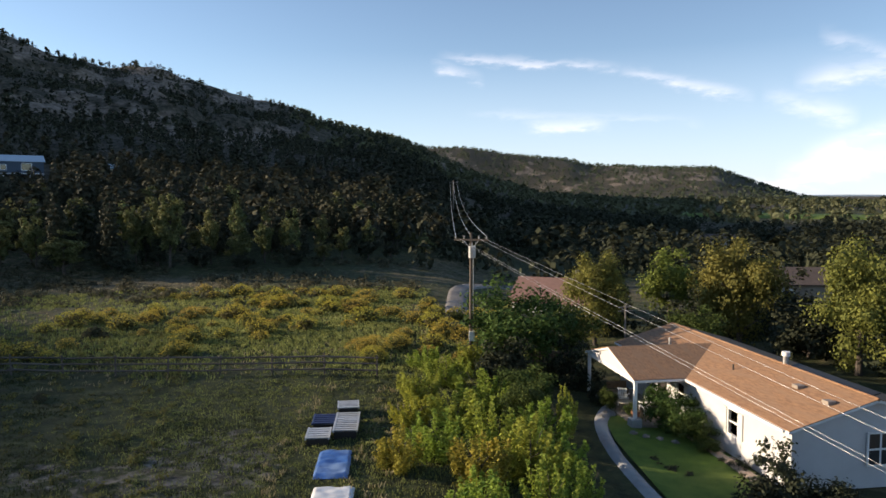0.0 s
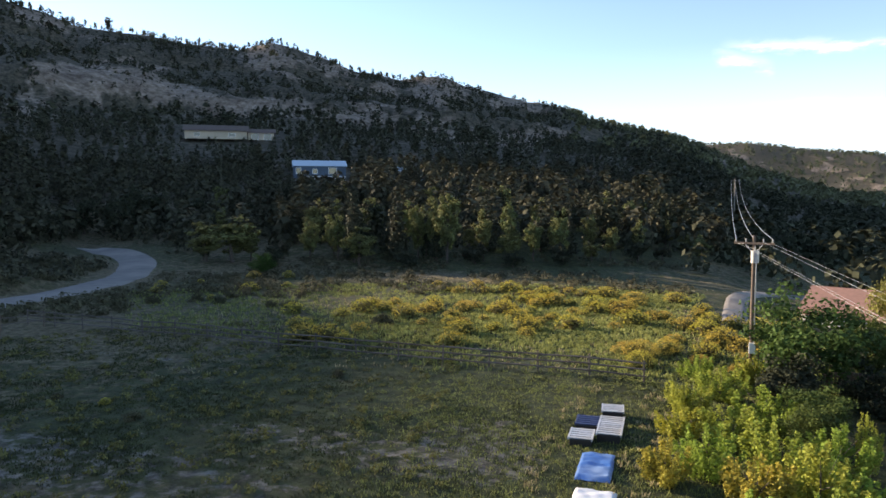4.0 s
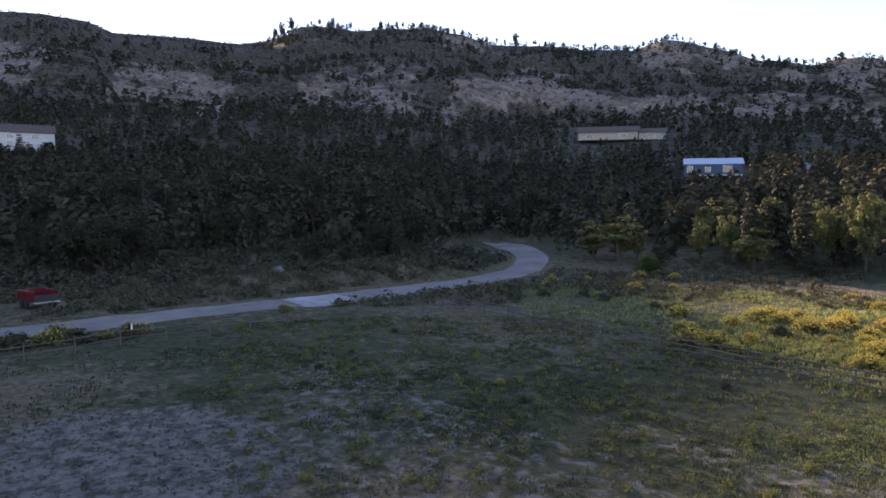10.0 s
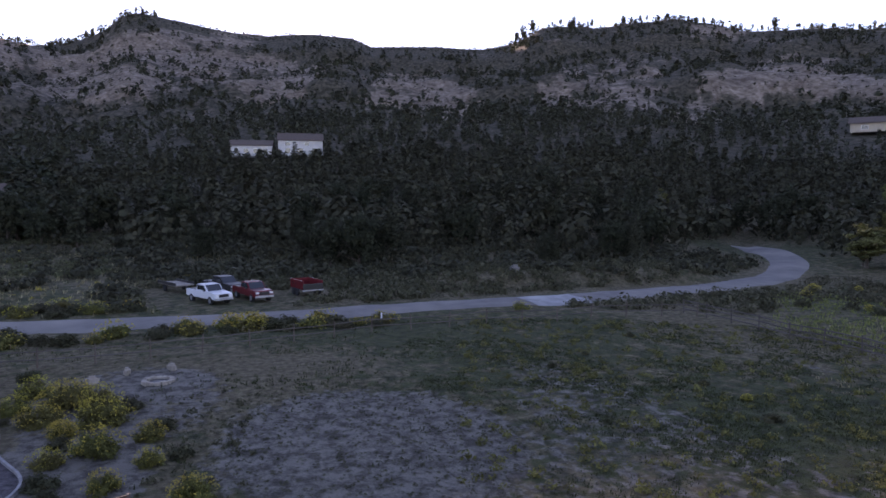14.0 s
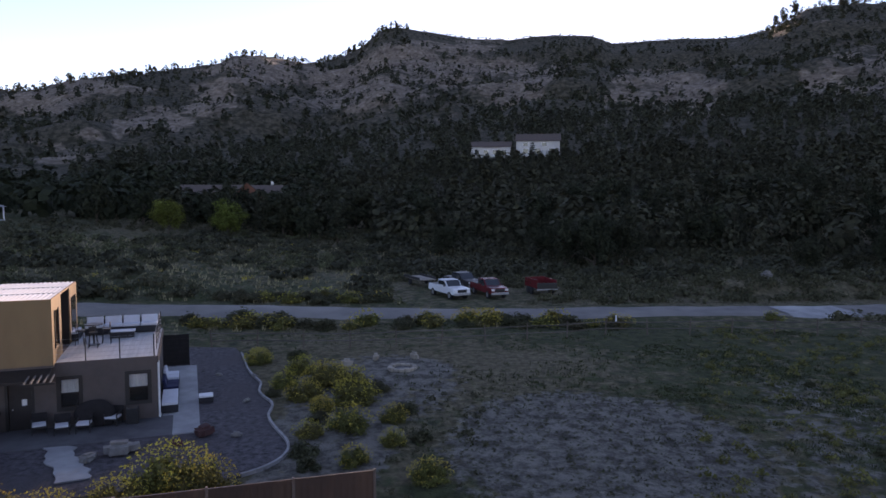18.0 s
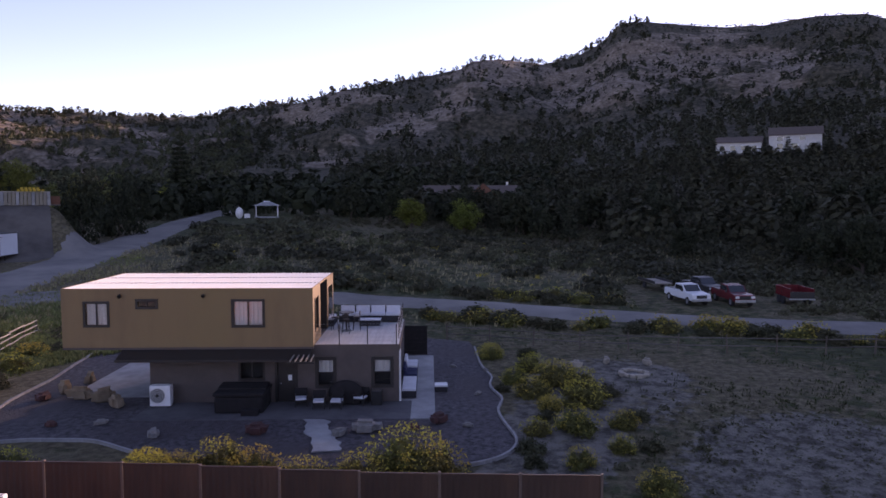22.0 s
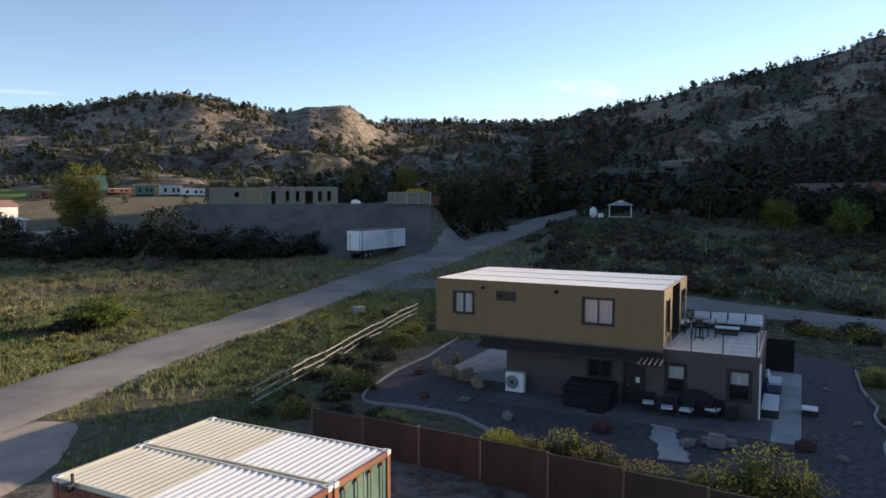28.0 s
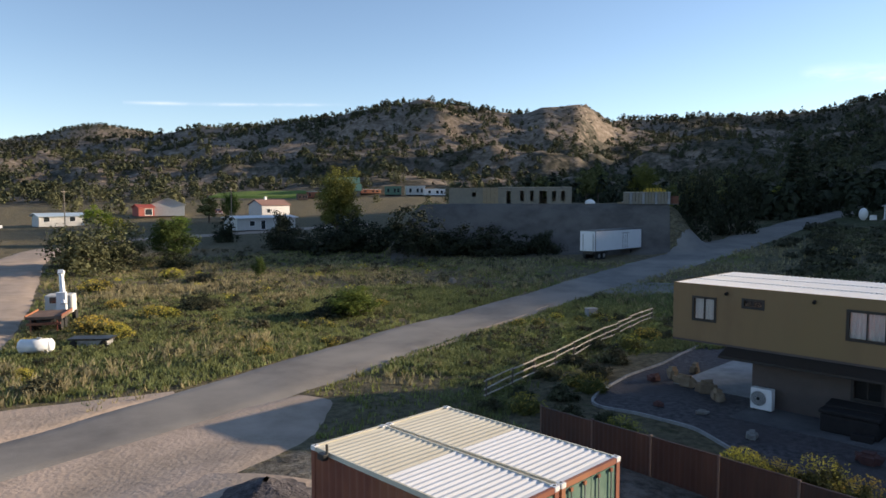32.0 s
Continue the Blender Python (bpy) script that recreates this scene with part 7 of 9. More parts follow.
part("boom_head", B((-2.0, 0.08, 4.1), (0.5, 0.45, 0.35), bevel=0.04, ry=-30), M_CARWHITE, ct_)
part("chassis", B((0, 0, 0.8), (6.2, 0.9, 0.3)), M_BLACK, ct_)
part("tail_bar", B((3.25, 0, 0.75), (0.12, 2.3, 0.18)), M_RUST, ct_)
for wx in (-2.3, 1.2, 2.4):
    for sy in (-1, 1):
        part("wheel", Rod((wx, sy * 0.8, 0.48), (wx, sy * 1.08, 0.48), 0.48, seg=16), M_TYRE, ct_)
for sy in (-0.9, 0.9):
    part("stake_frame", B((3.2, sy, 0.65), (0.08, 0.08, 1.0)), M_RUST, ct_)
cw = thing("old_tank", on(5.6, -52.1, 168), "white round-ended tank lying in dry grass", "tank")
bm = bmesh.new()
rod(bm, (-0.85, 0, 0.62), (0.85, 0, 0.62), 0.46, 0.46, 20)
for sx in (-1, 1):
    bmesh.ops.create_uvsphere(bm, u_segments=18, v_segments=10, radius=1, matrix=Matrix.Translation((sx * 0.85, 0, 0.62)) @ Matrix.Diagonal((0.26, 0.46, 0.46, 1)))
part("shell", bm, M_CARWHITE, cw, smooth=True)
part("hatch", Rod((0.2, 0, 1.04), (0.2, 0, 1.16), 0.16, seg=14), M_STEEL, cw)
for k in (-0.7, 0.7):
    part("saddle", B((k, 0, 0.15), (0.2, 0.9, 0.34)), M_CONC, cw)
cc = thing("flat_cart", on(2.4, -54.0, 160), "dark low cart with pale box in grass", "cart")
part("platform", B((0, 0, 0.55), (2.8, 1.3, 0.12)), M_BLACK, cc)
part("crate", B((0.2, 0, 0.3), (2.0, 1.1, 0.45)), M_CONC, cc)
for sx in (-1, 1):
    for sy in (-1, 1):
        part("wheel", Rod((sx, sy * 0.6, 0.25), (sx, sy * 0.72, 0.25), 0.25, seg=14), M_TYRE, cc)
for i, (x, y, mm, lab) in enumerate(((29, -190, M_CARWHITE, "white car parked by the far lane"), (-25, -222, M_CARRED, "dark red car parked in the valley"))):
    pickup(on(x, y, 40 + i * 60), mm, lab)
for x, y in ((13, -185), (-25, -190)):
    q = thing("power_pole", on(x, y, 0), "wooden power pole on the valley floor", "utility pole")
    part("shaft", Rod((0, 0, -0.3), (0, 0, 9.5), 0.15, 0.1), M_WOOD, q)
    part("cross_arm", B((0, 0, 9.0), (2.0, 0.12, 0.12), rz=60), M_WOOD, q)

ribbon("lane_crossing", [(-62.4, 29.5), (-62.6, 35.5)], [7.4, 7.4], M_CONC, 0.14, "paler concrete crossing in the gravel lane", "road", cross=4)

# ---- plants ----
def leaf_quads(cent, rad, n, size, rng, shell=0.45, squash=1.0, up=0.0, out=None):
    """n leaf cards round each centre: lists of corners."""
    cent = np.repeat(np.asarray(cent, float), n, 0)
    rad = np.repeat(np.broadcast_to(np.asarray(rad, float), (len(cent) // n,)), n)
    size = np.repeat(np.broadcast_to(np.asarray(size, float), (len(cent) // n,)), n)
    k = len(cent)
    d = rng.normal(size=(k, 3))
    d /= np.linalg.norm(d, axis=1)[:, None]
    p = d * (rad * (shell + (1 - shell) * rng.random(k)) )[:, None]
    p[:, 2] *= squash
    c = cent + p
    nrm = (d if out is None else out) + rng.normal(size=(k, 3)) * (0.5 if out is None else 0.33) + np.array([0, 0, up])
    nrm /= np.linalg.norm(nrm, axis=1)[:, None]
    a = np.cross(nrm, rng.normal(size=(k, 3)))
    a /= np.linalg.norm(a, axis=1)[:, None]
    b = np.cross(nrm, a)
    s = size * rng.uniform(0.6, 1.3, k)
    a, b = a * s[:, None], b * (s * rng.uniform(0.45, 0.8, k))[:, None]
    v = np.stack([c - a * 0.9 - b * 0.3, c + a * 0.1 - b, c + a, c - a * 0.1 + b * 0.9], 1)
    return v.reshape(-1, 3)


def quad_mesh(name, v, material):
    return raw_mesh(name, v, np.arange(len(v)).reshape(-1, 4), material)


def trunk_mesh(h, r, limbs, spread, rng, lean=0.05, up=0.6):
    """A tapered trunk with limbs reaching out."""
    bm = bmesh.new()
    p, n = Vector((0, 0, -0.2)), 4
    pts = [p]
    for i in range(n):
        p = p + Vector((rng.normal() * lean * h / n, rng.normal() * lean * h / n, h / n))
        pts.append(p)
    for i in range(n):
        rod(bm, pts[i], pts[i + 1], r * (1 - i / n * 0.7), r * (1 - (i + 1) / n * 0.7), 7)
    for k in range(limbs):
        q = pts[1].lerp(pts[-1], rng.random())
        a = rng.random() * math.tau
        e = q + Vector((math.cos(a) * spread, math.sin(a) * spread, up * spread * (0.4 + rng.random()))) * (0.5 + 0.5 * rng.random())
        rod(bm, q, e, r * 0.4, r * 0.1, 5)
    me = bpy.data.meshes.new("trunk")
    bm.to_mesh(me)
    bm.free()
    me.materials.append(M_BARK)
    return me


def crown_round(h, w, clumps, n, size, material, rng, base=0.25, ragged=0.3):
    """An uneven leafy crown h high and w across, made of clumps with gaps between."""
    d = rng.normal(size=(clumps, 3))
    d /= np.linalg.norm(d, axis=1)[:, None]
    rr = rng.uniform(0.30, 0.86, clumps) * (1 + ragged * (rng.random(clumps) - 0.5))
    c = d * rr[:, None] * np.array([w / 2, w / 2, h * (1 - base) / 2]) + np.array([0, 0, h * (1 + base) / 2])
    return quad_mesh("crown", leaf_quads(c, rng.uniform(0.12, 0.21, clumps) * w, n, size, rng, 0.35, 0.85, 0.3), material)


def crown_cone(h, w, tiers, n, size, material, rng, base=0.1):
    c, rad = [], []
    for i in range(tiers):
        f = (i + 0.5) / tiers
        z = h * (base + (1 - base) * f)
        R = w / 2 * (1 - f) ** 0.8 * rng.uniform(0.75, 1.15) + 0.05 * w
        k = max(3, int(9 * (1 - f)) + 2)
        for j in range(k):
            a = math.tau * (j + rng.random()) / k
            s = rng.uniform(0.35, 0.85)
            c.append((math.cos(a) * R * s, math.sin(a) * R * s, z - 0.10 * R))
            rad.append(R * 0.42 + 0.06 * w)
    return quad_mesh("crown", leaf_quads(c, rad, n, size, rng, 0.15, 0.55, 0.2), material)


def crown_dome(h, w, clumps, n, size, material, rng):
    """A thicket: leafy down to the ground, uneven on top."""
    d = rng.normal(size=(clumps, 3))
    d /= np.linalg.norm(d, axis=1)[:, None]
    d[:, 2] = np.abs(d[:, 2])
    c = d * rng.uniform(0.35, 0.9, clumps)[:, None] * np.array([w / 2, w / 2, h * 1.1])
    return quad_mesh("crown", leaf_quads(c, rng.uniform(0.10, 0.2, clumps) * w, n, size, rng, 0.2, 0.9, 0.3), material)


def crown_shoots(h, w, shoots, n, size, material, rng):
    """Upright leafy shoots of uneven height, thick below and pointed above."""
    a, q = rng.random(shoots) * math.tau, np.sqrt(rng.random(shoots))
    bx, by = np.cos(a) * q * w * 0.30, np.sin(a) * q * w * 0.30
    top = h * rng.uniform(0.55, 1.0, shoots) * (1 - 0.35 * q * q)
    f = np.tile((np.arange(9) + 0.5) / 9, shoots)
    k = np.repeat(np.arange(shoots), 9)
    c = np.stack([bx[k] * (1 + 0.75 * f), by[k] * (1 + 0.75 * f), top[k] * (0.05 + 0.95 * f)], 1)
    return quad_mesh("crown", leaf_quads(c, w * (0.125 - 0.085 * f ** 2), n, size, rng, 0.1, 1.1, 0.3), material)


TREE_KINDS = {}


def tree_kind(key, trunk, crown, h):
    TREE_KINDS[key] = (trunk, crown, h)


rg = np.random.default_rng(21)
for i in range(3):
    tree_kind(("pine", i), trunk_mesh(9.0, 0.2, 8, 1.0, rg, 0.02, 0.1), crown_cone(10, 3.9, 13, 60, 0.20, L_PINE, rg, 0.12), 10)
    tree_kind(("juniper", i), trunk_mesh(2.2, 0.2, 6, 1.4, rg), crown_round(5, 4.6, 30, 80, 0.19, L_JUNI, rg, 0.05), 5)
    tree_kind(("cottonwood", i), trunk_mesh(6.0, 0.25, 9, 2.4, rg), crown_round(10, 5.6, 46, 110, 0.20, L_COTT, rg, 0.10), 10)
    tree_kind(("green", i), trunk_mesh(3.4, 0.18, 9, 2.0, rg), crown_round(6, 5.6, 46, 150, 0.12, L_GREEN, rg, 0.08), 6)
    tree_kind(("lime", i), trunk_mesh(3.0, 0.15, 8, 1.8, rg), crown_round(6, 5.2, 44, 150, 0.12, L_LIME, rg, 0.08), 6)
    tree_kind(("moss", i), trunk_mesh(3.0, 0.15, 8, 1.8, rg), crown_round(6, 5.2, 60, 110, 0.13, L_MOSS, rg, 0.02), 6)
    tree_kind(("gold", i), trunk_mesh(3.4, 0.16, 9, 1.8, rg), crown_round(6, 5.0, 44, 140, 0.125, L_GOLD, rg, 0.10), 6)
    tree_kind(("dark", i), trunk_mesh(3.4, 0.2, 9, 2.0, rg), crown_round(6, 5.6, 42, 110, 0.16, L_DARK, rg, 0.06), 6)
    tree_kind(("big", i), trunk_mesh(6.5, 0.32, 12, 3.0, rg), crown_round(10, 8.0, 78, 200, 0.145, L_BIG, rg, 0.08, 0.5), 10)
    tree_kind(("shrub", i), trunk_mesh(1.6, 0.06, 9, 1.1, rg, 0.05, 1.2), crown_shoots(3, 2.8, 26, 20, 0.075, L_LIME, rg), 3)
    tree_kind(("goldshrub", i), trunk_mesh(1.6, 0.06, 9, 1.1, rg, 0.05, 1.2), crown_shoots(3, 2.8, 26, 20, 0.075, L_GOLD, rg), 3)
    # lighter builds of the same trees for the slopes
    tree_kind(("pine", i + 3), trunk_mesh(9.0, 0.2, 3, 1.0, rg, 0.02, 0.1), crown_cone(10, 3.9, 11, 20, 0.30, L_PINE, rg, 0.12), 10)
    tree_kind(("juniper", i + 3), trunk_mesh(2.2, 0.2, 3, 1.4, rg), crown_round(5, 4.6, 26, 34, 0.27, L_JUNI, rg, 0.05), 5)
    tree_kind(("cottonwood", i + 3), trunk_mesh(6.0, 0.25, 4, 2.4, rg), crown_round(10, 5.6, 38, 44, 0.30, L_COTT, rg, 0.10), 10)
    tree_kind(("dark", i + 3), trunk_mesh(3.4, 0.2, 4, 2.0, rg), crown_round(6, 5.6, 34, 44, 0.24, L_DARK, rg, 0.06), 6)
    tree_kind(("thicket", i), trunk_mesh(2.0, 0.14, 8, 1.8, rg), crown_dome(6, 7.5, 54, 70, 0.19, L_DARK, rg), 6)
    tree_kind(("willow", i), trunk_mesh(3.0, 0.14, 10, 2.4, rg, 0.05, 1.0), crown_dome(6, 7.5, 64, 80, 0.16, L_OLIVE, rg), 6)
    tree_kind(("ponderosa", i), trunk_mesh(7.5, 0.24, 10, 1.4, rg, 0.03, 0.1), crown_round(10, 4.8, 46, 34, 0.34, L_PINE, rg, 0.12, 0.6), 10)
    tree_kind(("spruce", i), trunk_mesh(11.0, 0.22, 5, 0.8, rg, 0.01, 0.0), crown_cone(12, 4.6, 16, 60, 0.22, L_DARK, rg, 0.03), 12)
WORDS = {"pine": ("pine_tree", "dark green pine on the wooded slope"), "juniper": ("juniper", "squat dark juniper on dry hillside"), "cottonwood": ("cottonwood", "tall olive green cottonwood at the wood's edge"),
         "green": ("leafy_tree", "dense dark green leafy tree"), "lime": ("leafy_tree", "rounded yellow-green tree with dense leaves"), "gold": ("leafy_tree", "leafy tree turning golden in autumn"), "dark": ("leafy_tree", "dense shaded dark green tree"),
         "moss": ("leafy_tree", "rounded moss green tree in shade"), "big": ("leafy_tree", "large olive green shade tree in evening sun"), "shrub": ("shrub", "tall lime green shrub with upright shoots"), "goldshrub": ("shrub", "tall shrub turning golden yellow"), "thicket": ("thicket", "dense dark thicket leafy to the ground"), "willow": ("willow", "broad grey-green willow leafy to the ground"), "ponderosa": ("pine_tree", "ragged dark pine standing on the skyline"), "spruce": ("spruce", "tall dark pointed spruce")}


def plant(kind, x, y, h, w=None, seed=0, group=""):
    """One tree with trunk and crown, standing on the land."""
    tk_, ck, hh = TREE_KINDS[(kind, seed % 3 + (3 if math.hypot(x, y) > 108 and (kind, 3) in TREE_KINDS else 0))]
    name, label = WORDS[kind]
    s = h / hh
    ow = {"pine": 3.9, "juniper": 4.6, "cottonwood": 5.6, "green": 5.6, "lime": 5.2, "moss": 5.2, "gold": 5.0, "dark": 5.6, "big": 8.0, "shrub": 2.8, "goldshrub": 2.8, "spruce": 4.6, "thicket": 7.5, "ponderosa": 4.6, "willow": 7.5}[kind]
    sw = (w / ow) if w else s
    t = thing(name, pose(x, y, zat(x, y) - 0.05, 0, 0, (seed * 67) % 360) @ Matrix.Diagonal((sw, sw, s, 1)), label, "shrub" if "shrub" in kind else "tree", group)
    place("trunk", tk_, t)
    place("crown", ck, t)
    return t


# garden and meadow edge trees by the bungalow
for i, (k, x, y, h, w) in enumerate((
        ("green", 4.4, 43.5, 6.0, 7.5), ("green", 8.3, 46.5, 5.2, 5.0), ("big", 12.0, 55.0, 8.2, 5.4), ("spruce", 16.5, 68.0, 8.5, 3.6), ("moss", 22.6, 70.0, 7.4, 7.4), ("big", 22.6, 53.5, 9.4, 6.8),
        ("big", 27.2, 45.5, 9.0, 6.0), ("big", 33.5, 47.5, 10.4, 6.6), ("big", 34.0, 40.0, 10.0, 7.0), ("thicket", 24.0, 60.0, 6.0, 6.5), ("green", 17.5, 49.0, 4.2, 4.5), ("thicket", 3.6, 40.5, 3.2, 4.0),
        ("thicket", 7.8, 42.6, 3.2, 4.0), ("thicket", 14.0, 60.0, 5.0, 6.0), ("thicket", 26.5, 50.5, 4.6, 7), ("thicket", 30.5, 43.5, 4.6, 7), ("thicket", 35.5, 45.5, 5, 8), ("thicket", 37.0, 37.5, 5, 8), ("thicket", 31.0, 55.0, 5, 8), ("thicket", 20.0, 57.5, 4.2, 7), ("thicket", 38.0, 54.0, 5.5, 9), ("thicket", 27.0, 62.0, 5, 8), ("thicket", 34.0, 72.0, 6, 10), ("thicket", 44.0, 68.0, 6, 10))):
    plant(k, x, y, h, w, i, "garden trees")
for i, (k, x, y, h, w) in enumerate((
        ("shrub", 3.3, 25.9, 3.0, 2.8), ("goldshrub", 1.3, 25.0, 2.5, 2.6), ("shrub", 4.5, 27.1, 2.3, 2.6), ("shrub", -0.2, 27.6, 2.2, 2.6), ("shrub", 2.3, 28.8, 2.6, 3.0), ("shrub", 0.6, 31.3, 2.2, 2.8), ("shrub", 4.5, 30.5, 2.4, 2.8),
        ("goldshrub", -1.4, 31.4, 1.7, 2.2), ("shrub", -1.3, 35.0, 2.0, 2.4), ("shrub", 1.9, 34.6, 2.3, 3.0), ("green", 4.0, 35.4, 2.4, 3.6), ("shrub", 0.2, 38.6, 2.1, 2.8), ("dark", 3.2, 39.8, 2.3, 3.6), ("shrub", -1.0, 42.2, 1.6, 2.4),
        ("green", 3.8, 32.9, 2.2, 3.0), ("shrub", 5.6, 32.0, 2.7, 1.3), ("shrub", 1.7, 43.0, 1.9, 2.6), ("goldshrub", -1.7, 26.1, 1.9, 2.0), ("shrub", 4.9, 24.0, 2.0, 2.0), ("shrub", 3.6, 22.9, 2.4, 2.4), ("shrub", 1.1, 22.0, 2.2, 2.4))):
    plant(k, x, y, h, w, i, "hedge shrubs")
for i, (k, x, y, h, w) in enumerate((("green", 11.5, 33.6, 2.3, 2.8), ("green", 11.0, 34.8, 2.5, 2.4), ("green", 11.9, 32.4, 1.5, 2.0), ("green", 12.0, 31.3, 0.8, 1.3), ("thicket", 12.3, 25.4, 2.7, 3.6), ("thicket", 14.2, 25.0, 1.7, 2.6), ("thicket", 12.7, 29.4, 0.7, 1.2), ("green", 9.0, 37.4, 1.4, 1.2), ("thicket", 8.6, 38.6, 1.6, 1.6), ("green", 9.9, 36.4, 1.0, 0.9))):
    plant(k, x, y, h, w, i, "garden bushes")
# valley trees
for i, (k, x, y, h, w) in enumerate((
        ("moss", -17.6, -58.2, 2.8, 5.2), ("thicket", -15.6, -58.8, 1.9, 4.6), ("thicket", -82.2, -85.4, 11.6, 9.4), ("thicket", -94.6, -90.2, 12.6, 8.8), ("big", -40.0, -143, 15.0, 11.0), ("cottonwood", -112.0, -112.0, 9.0, 6.5), ("cottonwood", -120.0, -116.0, 10.5, 6.5), ("moss", -133.0, -112.0, 7.0, 6.5), ("cottonwood", -128.0, -122.0, 11.0, 7.0), ("cottonwood", -118.0, -124.0, 10.0, 6.5), ("gold", -138.0, -118.0, 6.0, 5.0), ("cottonwood", -145.0, -120.0, 9.5, 6.5), ("cottonwood", -108.0, -119.0, 8.5, 6.0), ("thicket", -39.9, -100.4, 7.0, 11.3), ("thicket", -44.3, -98.0, 4.2, 9.8), ("thicket", -49.3, -94.7, 5.4, 11.5), ("thicket", -53.4, -92.1, 3.0, 9.2), ("thicket", -39.0, -110.0, 5.2, 9.4), ("thicket", -30.6, -115.3, 5.8, 11.0), ("thicket", -25.8, -124.3, 4.2, 9.6), ("thicket", -56.9, -90.0, 3.8, 6.7), ("thicket", -35.0, -114.0, 6.9, 10.3),
         
        ("thicket", -36, -122, 6.6, 7.0), ("thicket", -27.0, -135, 7.0, 7.5), ("willow", 5.0, -108, 8.0, 12.5), ("willow", 0.5, -114, 7.0, 9.0), ("green", -6.4, -112, 7.2, 7.6), ("thicket", -6.0, -108, 3.0, 6.0), ("thicket", -5.5, -68, 1.8, 3.8), ("green", -14.8, -89, 3.0, 1.7), ("spruce", -127.7, -104.5, 16.3, 8.2), ("dark", -103.0, -94.4, 10.5, 7.0),
        ("moss", -121.8, -48.1, 6.6, 6.4), ("moss", -123, -38.2, 6.8, 6.8), ("dark", -132, -29, 9.0, 10.8), ("dark", -128, -55, 8.0, 7.0), ("dark", -127, -63, 8.5, 7.0), ("dark", -135, -42, 9, 7), ("dark", -153, -52, 6.4, 7), ("dark", -152, -60, 9.5, 9), ("dark", -156, -44, 7.0, 8), ("dark", -150, -36, 8, 8), ("dark", -140, -18, 9, 9), ("cottonwood", -97.0, -131.0, 9.5, 5.5), ("cottonwood", -91.0, -127.0, 8.5, 5.0), ("big", -104.0, -124.0, 9.5, 7.0), ("cottonwood", -84.0, -134.0, 6.5, 6.0), ("big", -112.0, -126.0, 8.5, 8.0), ("lime", -103.0, -116.0, 4.2, 5.0), ("willow", -74.0, -137.0, 4.5, 8.0), ("willow", -66.0, -139.0, 4.8, 8.0), ("willow", -81.0, -138.0, 5.0, 8.0), ("pine", -222.0, 27.0, 8.0, 4.2), ("dark", -224.0, 17.0, 6.4, 5.0), ("pine", -225.0, 7.5, 8.5, 4.2), ("pine", -223.0, 37.5, 9.0, 4.4), ("dark", -221.0, 33.5, 6.5, 5.0), ("dark", -222.0, 21.5, 6.0, 5.5), ("dark", -221.5, 12.0, 5.0, 4.5), ("gold", 2, -150, 6, 6), ("lime", -10, -158, 5.0, 6),
        ("cottonwood", -20, -196, 8, 7), ("green", -26, -199, 8, 6), ("thicket", -46, -124, 4.5, 6), ("thicket", -18, -146, 5.5, 6), ("dark", 20, -118, 6, 7), ("cottonwood", 26, -150, 8, 8), ("lime", 6, -186, 6, 7))):
    plant(k, x, y, h, w, i, "valley trees")
# sunlit edge of the pinewood
for i, (k, x, y, h, w) in enumerate((
        ("pine", -50.4, 91.8, 10.5, 3.6), ("pine", -44.9, 95.2, 10.6, 3.5), ("cottonwood", -48.8, 90.5, 6.2, 5.6), ("cottonwood", -37.9, 97.5, 11.4, 4.4), ("cottonwood", -40.3, 98.5, 10.4, 3.6), ("cottonwood", -29.2, 100.8, 6.2, 4.9), ("pine", -35, 108, 9.4, 3.5), ("cottonwood", -25.1, 112, 6.0, 3.2),
        ("cottonwood", -18.4, 108.5, 3.6, 3.3), ("cottonwood", -67, 85, 7.0, 7.8), ("cottonwood", -71, 84, 6.4, 6.0), ("green", -56, 77, 3.1, 3.6), ("pine", -27.7, 119.6, 9.0, 3.2), ("cottonwood", -5.8, 128, 3.6, 3.0), ("pine", -32, 112, 8.4, 3.2), ("cottonwood", -46, 101, 8.6, 4.0), ("juniper", -22, 104, 3.4, 4.2),
        ("juniper", -34, 99, 3.2, 4.4), ("juniper", -12, 112, 3.6, 4.4), ("cottonwood", -20.5, 118, 6.6, 3.4), ("juniper", -42, 92, 2.6, 3.6), ("cottonwood", -3.0, 121, 4.2, 3.4),
        ("cottonwood", -33.5, 101.5, 8.6, 3.0), ("cottonwood", -26.5, 104.5, 7.6, 2.8), ("cottonwood", -22.8, 107.0, 8.2, 3.0), ("cottonwood", -31.0, 106.5, 9.4, 3.2), ("cottonwood", -16.0, 111.5, 6.0, 2.8), ("cottonwood", -43.0, 98.5, 9.2, 3.0), ("cottonwood", -12.5, 117.0, 6.4, 3.0), ("cottonwood", -53.5, 92.5, 7.4, 3.2), ("cottonwood", -57.5, 91.0, 6.4, 3.4), ("juniper", -60.5, 86.0, 3.0, 3.6), ("juniper", -28.0, 98.5, 2.6, 3.4), ("juniper", -8.5, 115.0, 2.6, 3.6))):
    plant(k, x, y, h, w, i, "wood edge trees")

